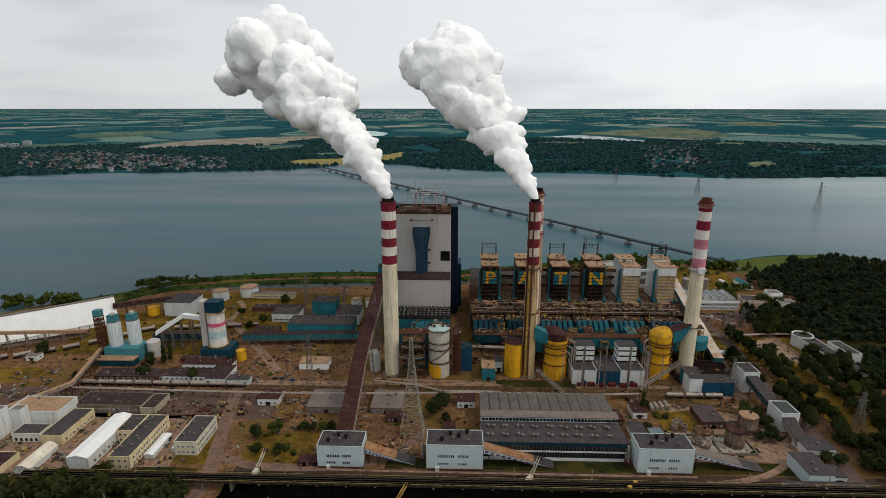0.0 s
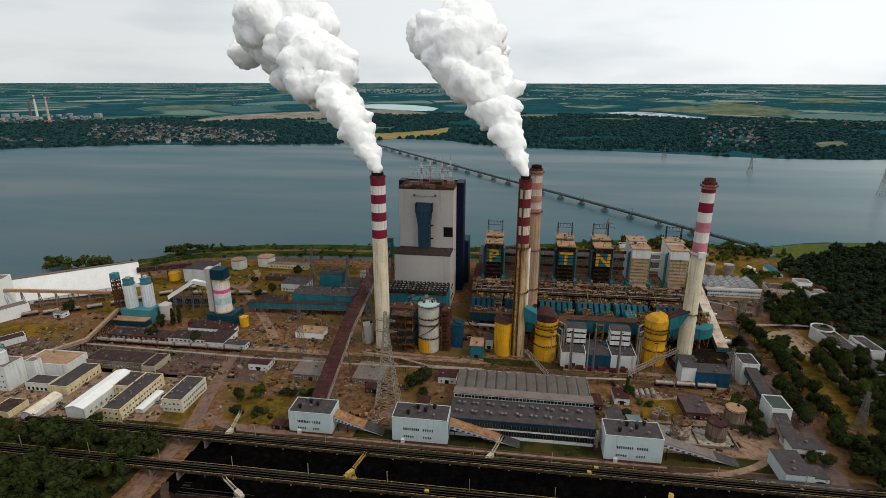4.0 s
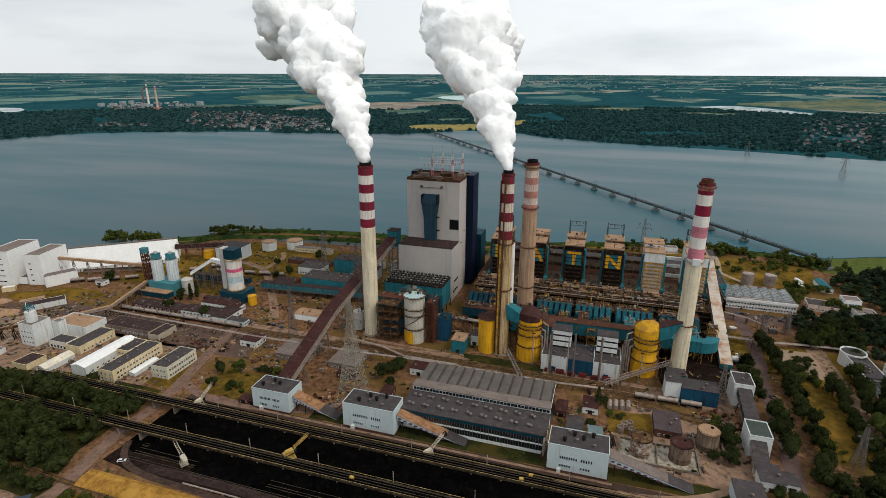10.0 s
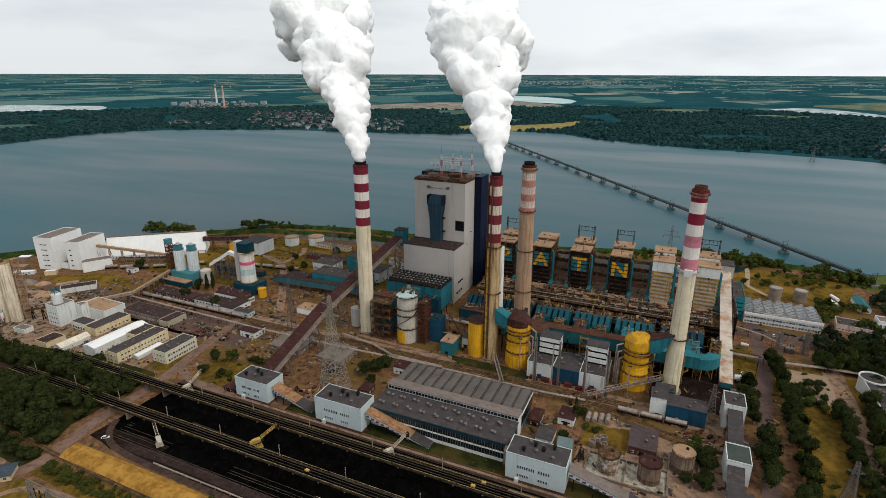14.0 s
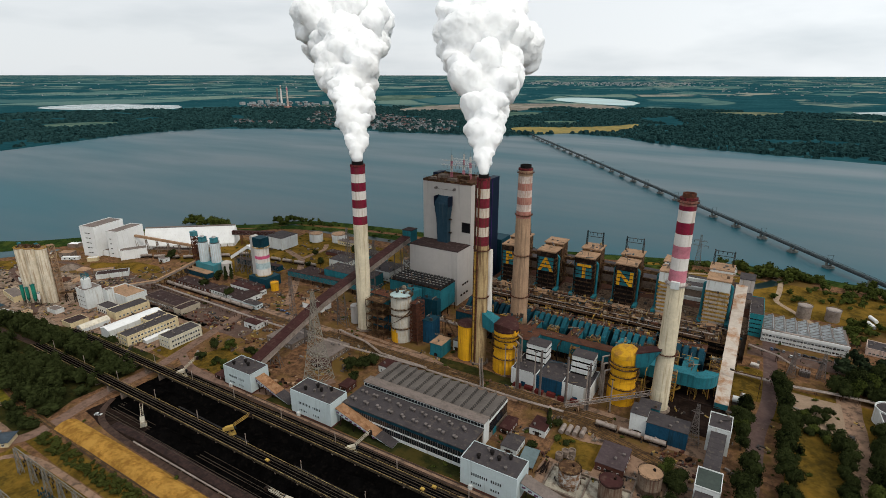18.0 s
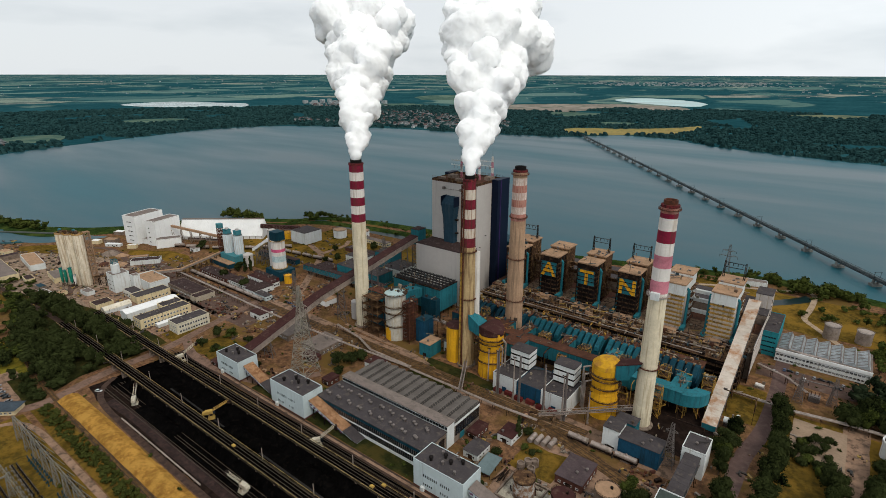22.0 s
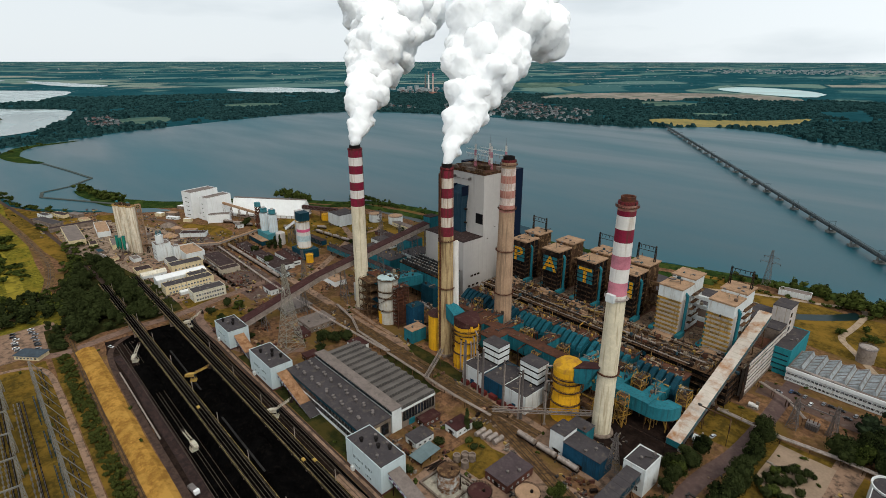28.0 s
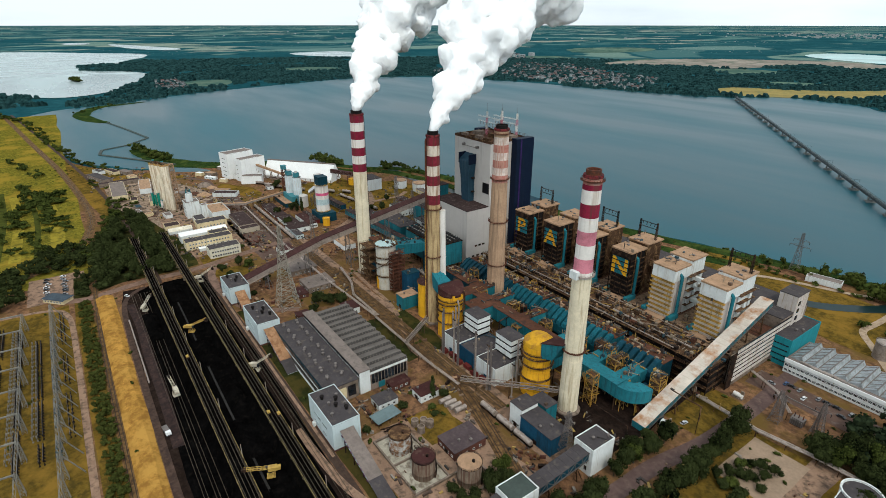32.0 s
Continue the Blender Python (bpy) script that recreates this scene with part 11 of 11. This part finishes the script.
def plume(x, y, z, az, k, pw, top, seed, label, start_r):
    r = random.Random(seed)
    V, F = [], []
    off = 0
    h = 0.0
    d_ = Vector((math.cos(radians(az)), math.sin(radians(az)), 0))
    side = Vector((-d_.y, d_.x, 0))
    while h < top:
        rad = start_r + 0.34 * h if h < 45 else start_r + 15.3 + 0.43 * (h - 45)
        c = Vector((x, y, z + h)) + d_ * (k * 40 * (h / 40) ** pw)
        n = 6 if h < 8 else 11
        for _ in range(n):
            spread = 0.55 if h < 8 else 0.7
            q = c + side * r.uniform(-1, 1) * rad * spread + d_ * r.uniform(-1, 1) * rad * spread + Vector((0, 0, r.uniform(-0.45, 0.45) * rad))
            s = rad * r.uniform(0.28, 0.52)
            o = Vector((r.uniform(0, 90), r.uniform(0, 90), r.uniform(0, 90)))
            disp = np.array([1 + 0.34 * billow(p * 1.3 + o) for p in PN])
            V.append(PV * (disp * s)[:, None] + np.array(q))
            F += [(a + off, b + off, e_ + off) for a, b, e_ in PF]
            off += len(PV)
        h += max(1.0, rad * 0.28)
    me = bpy.data.meshes.new("steam_plume")
    me.from_pydata(np.concatenate(V).tolist(), [], F)
    ob = new("steam_plume", me)
    mod = ob.modifiers.new("skin", "REMESH")
    mod.mode, mod.voxel_size, mod.use_smooth_shade = "VOXEL", 1.0, True
    sm = ob.modifiers.new("soften", "SMOOTH")
    sm.factor, sm.iterations = 0.5, 9
    deps = bpy.context.evaluated_depsgraph_get()
    skin = bpy.data.meshes.new_from_object(ob.evaluated_get(deps))
    ob.modifiers.clear()
    n_v = len(skin.vertices)
    co, no_ = np.empty(n_v * 3), np.empty(n_v * 3)
    skin.vertices.foreach_get("co", co)
    skin.vertices.foreach_get("normal", no_)
    co, no_ = co.reshape(-1, 3), no_.reshape(-1, 3)
    amp = np.clip((co[:, 2] - z) / 30.0, 0.15, 1.0)
    big = np.array([billow(Vector(p) * 0.06) for p in co])
    small = np.array([billow(Vector(p) * 0.22 + Vector((7, 3, 1))) for p in co])
    fine = np.array([billow(Vector(p) * 0.55 + Vector((2, 9, 4))) for p in co])
    co += no_ * (big * 3.2 * amp + small * (0.3 + 0.75 * amp) + fine * (0.12 + 0.2 * amp))[:, None]
    skin.vertices.foreach_set("co", co.reshape(-1))
    skin.materials.clear()
    skin.materials.append(STEAM)
    skin.polygons.foreach_set("use_smooth", [True] * len(skin.polygons))
    ob.data = skin
    return tagged(ob, label, "steam", "steam plumes")


plume(-48.5, 360.5, 131.5, 131, 1.28, 1.28, 106, 3, "dense white steam plume billowing from a chimney", 3.1)
plume(52.3, 361, 131.5, 117, 1.24, 1.14, 108, 8, "dense white steam plume leaning from a chimney", 2.9)
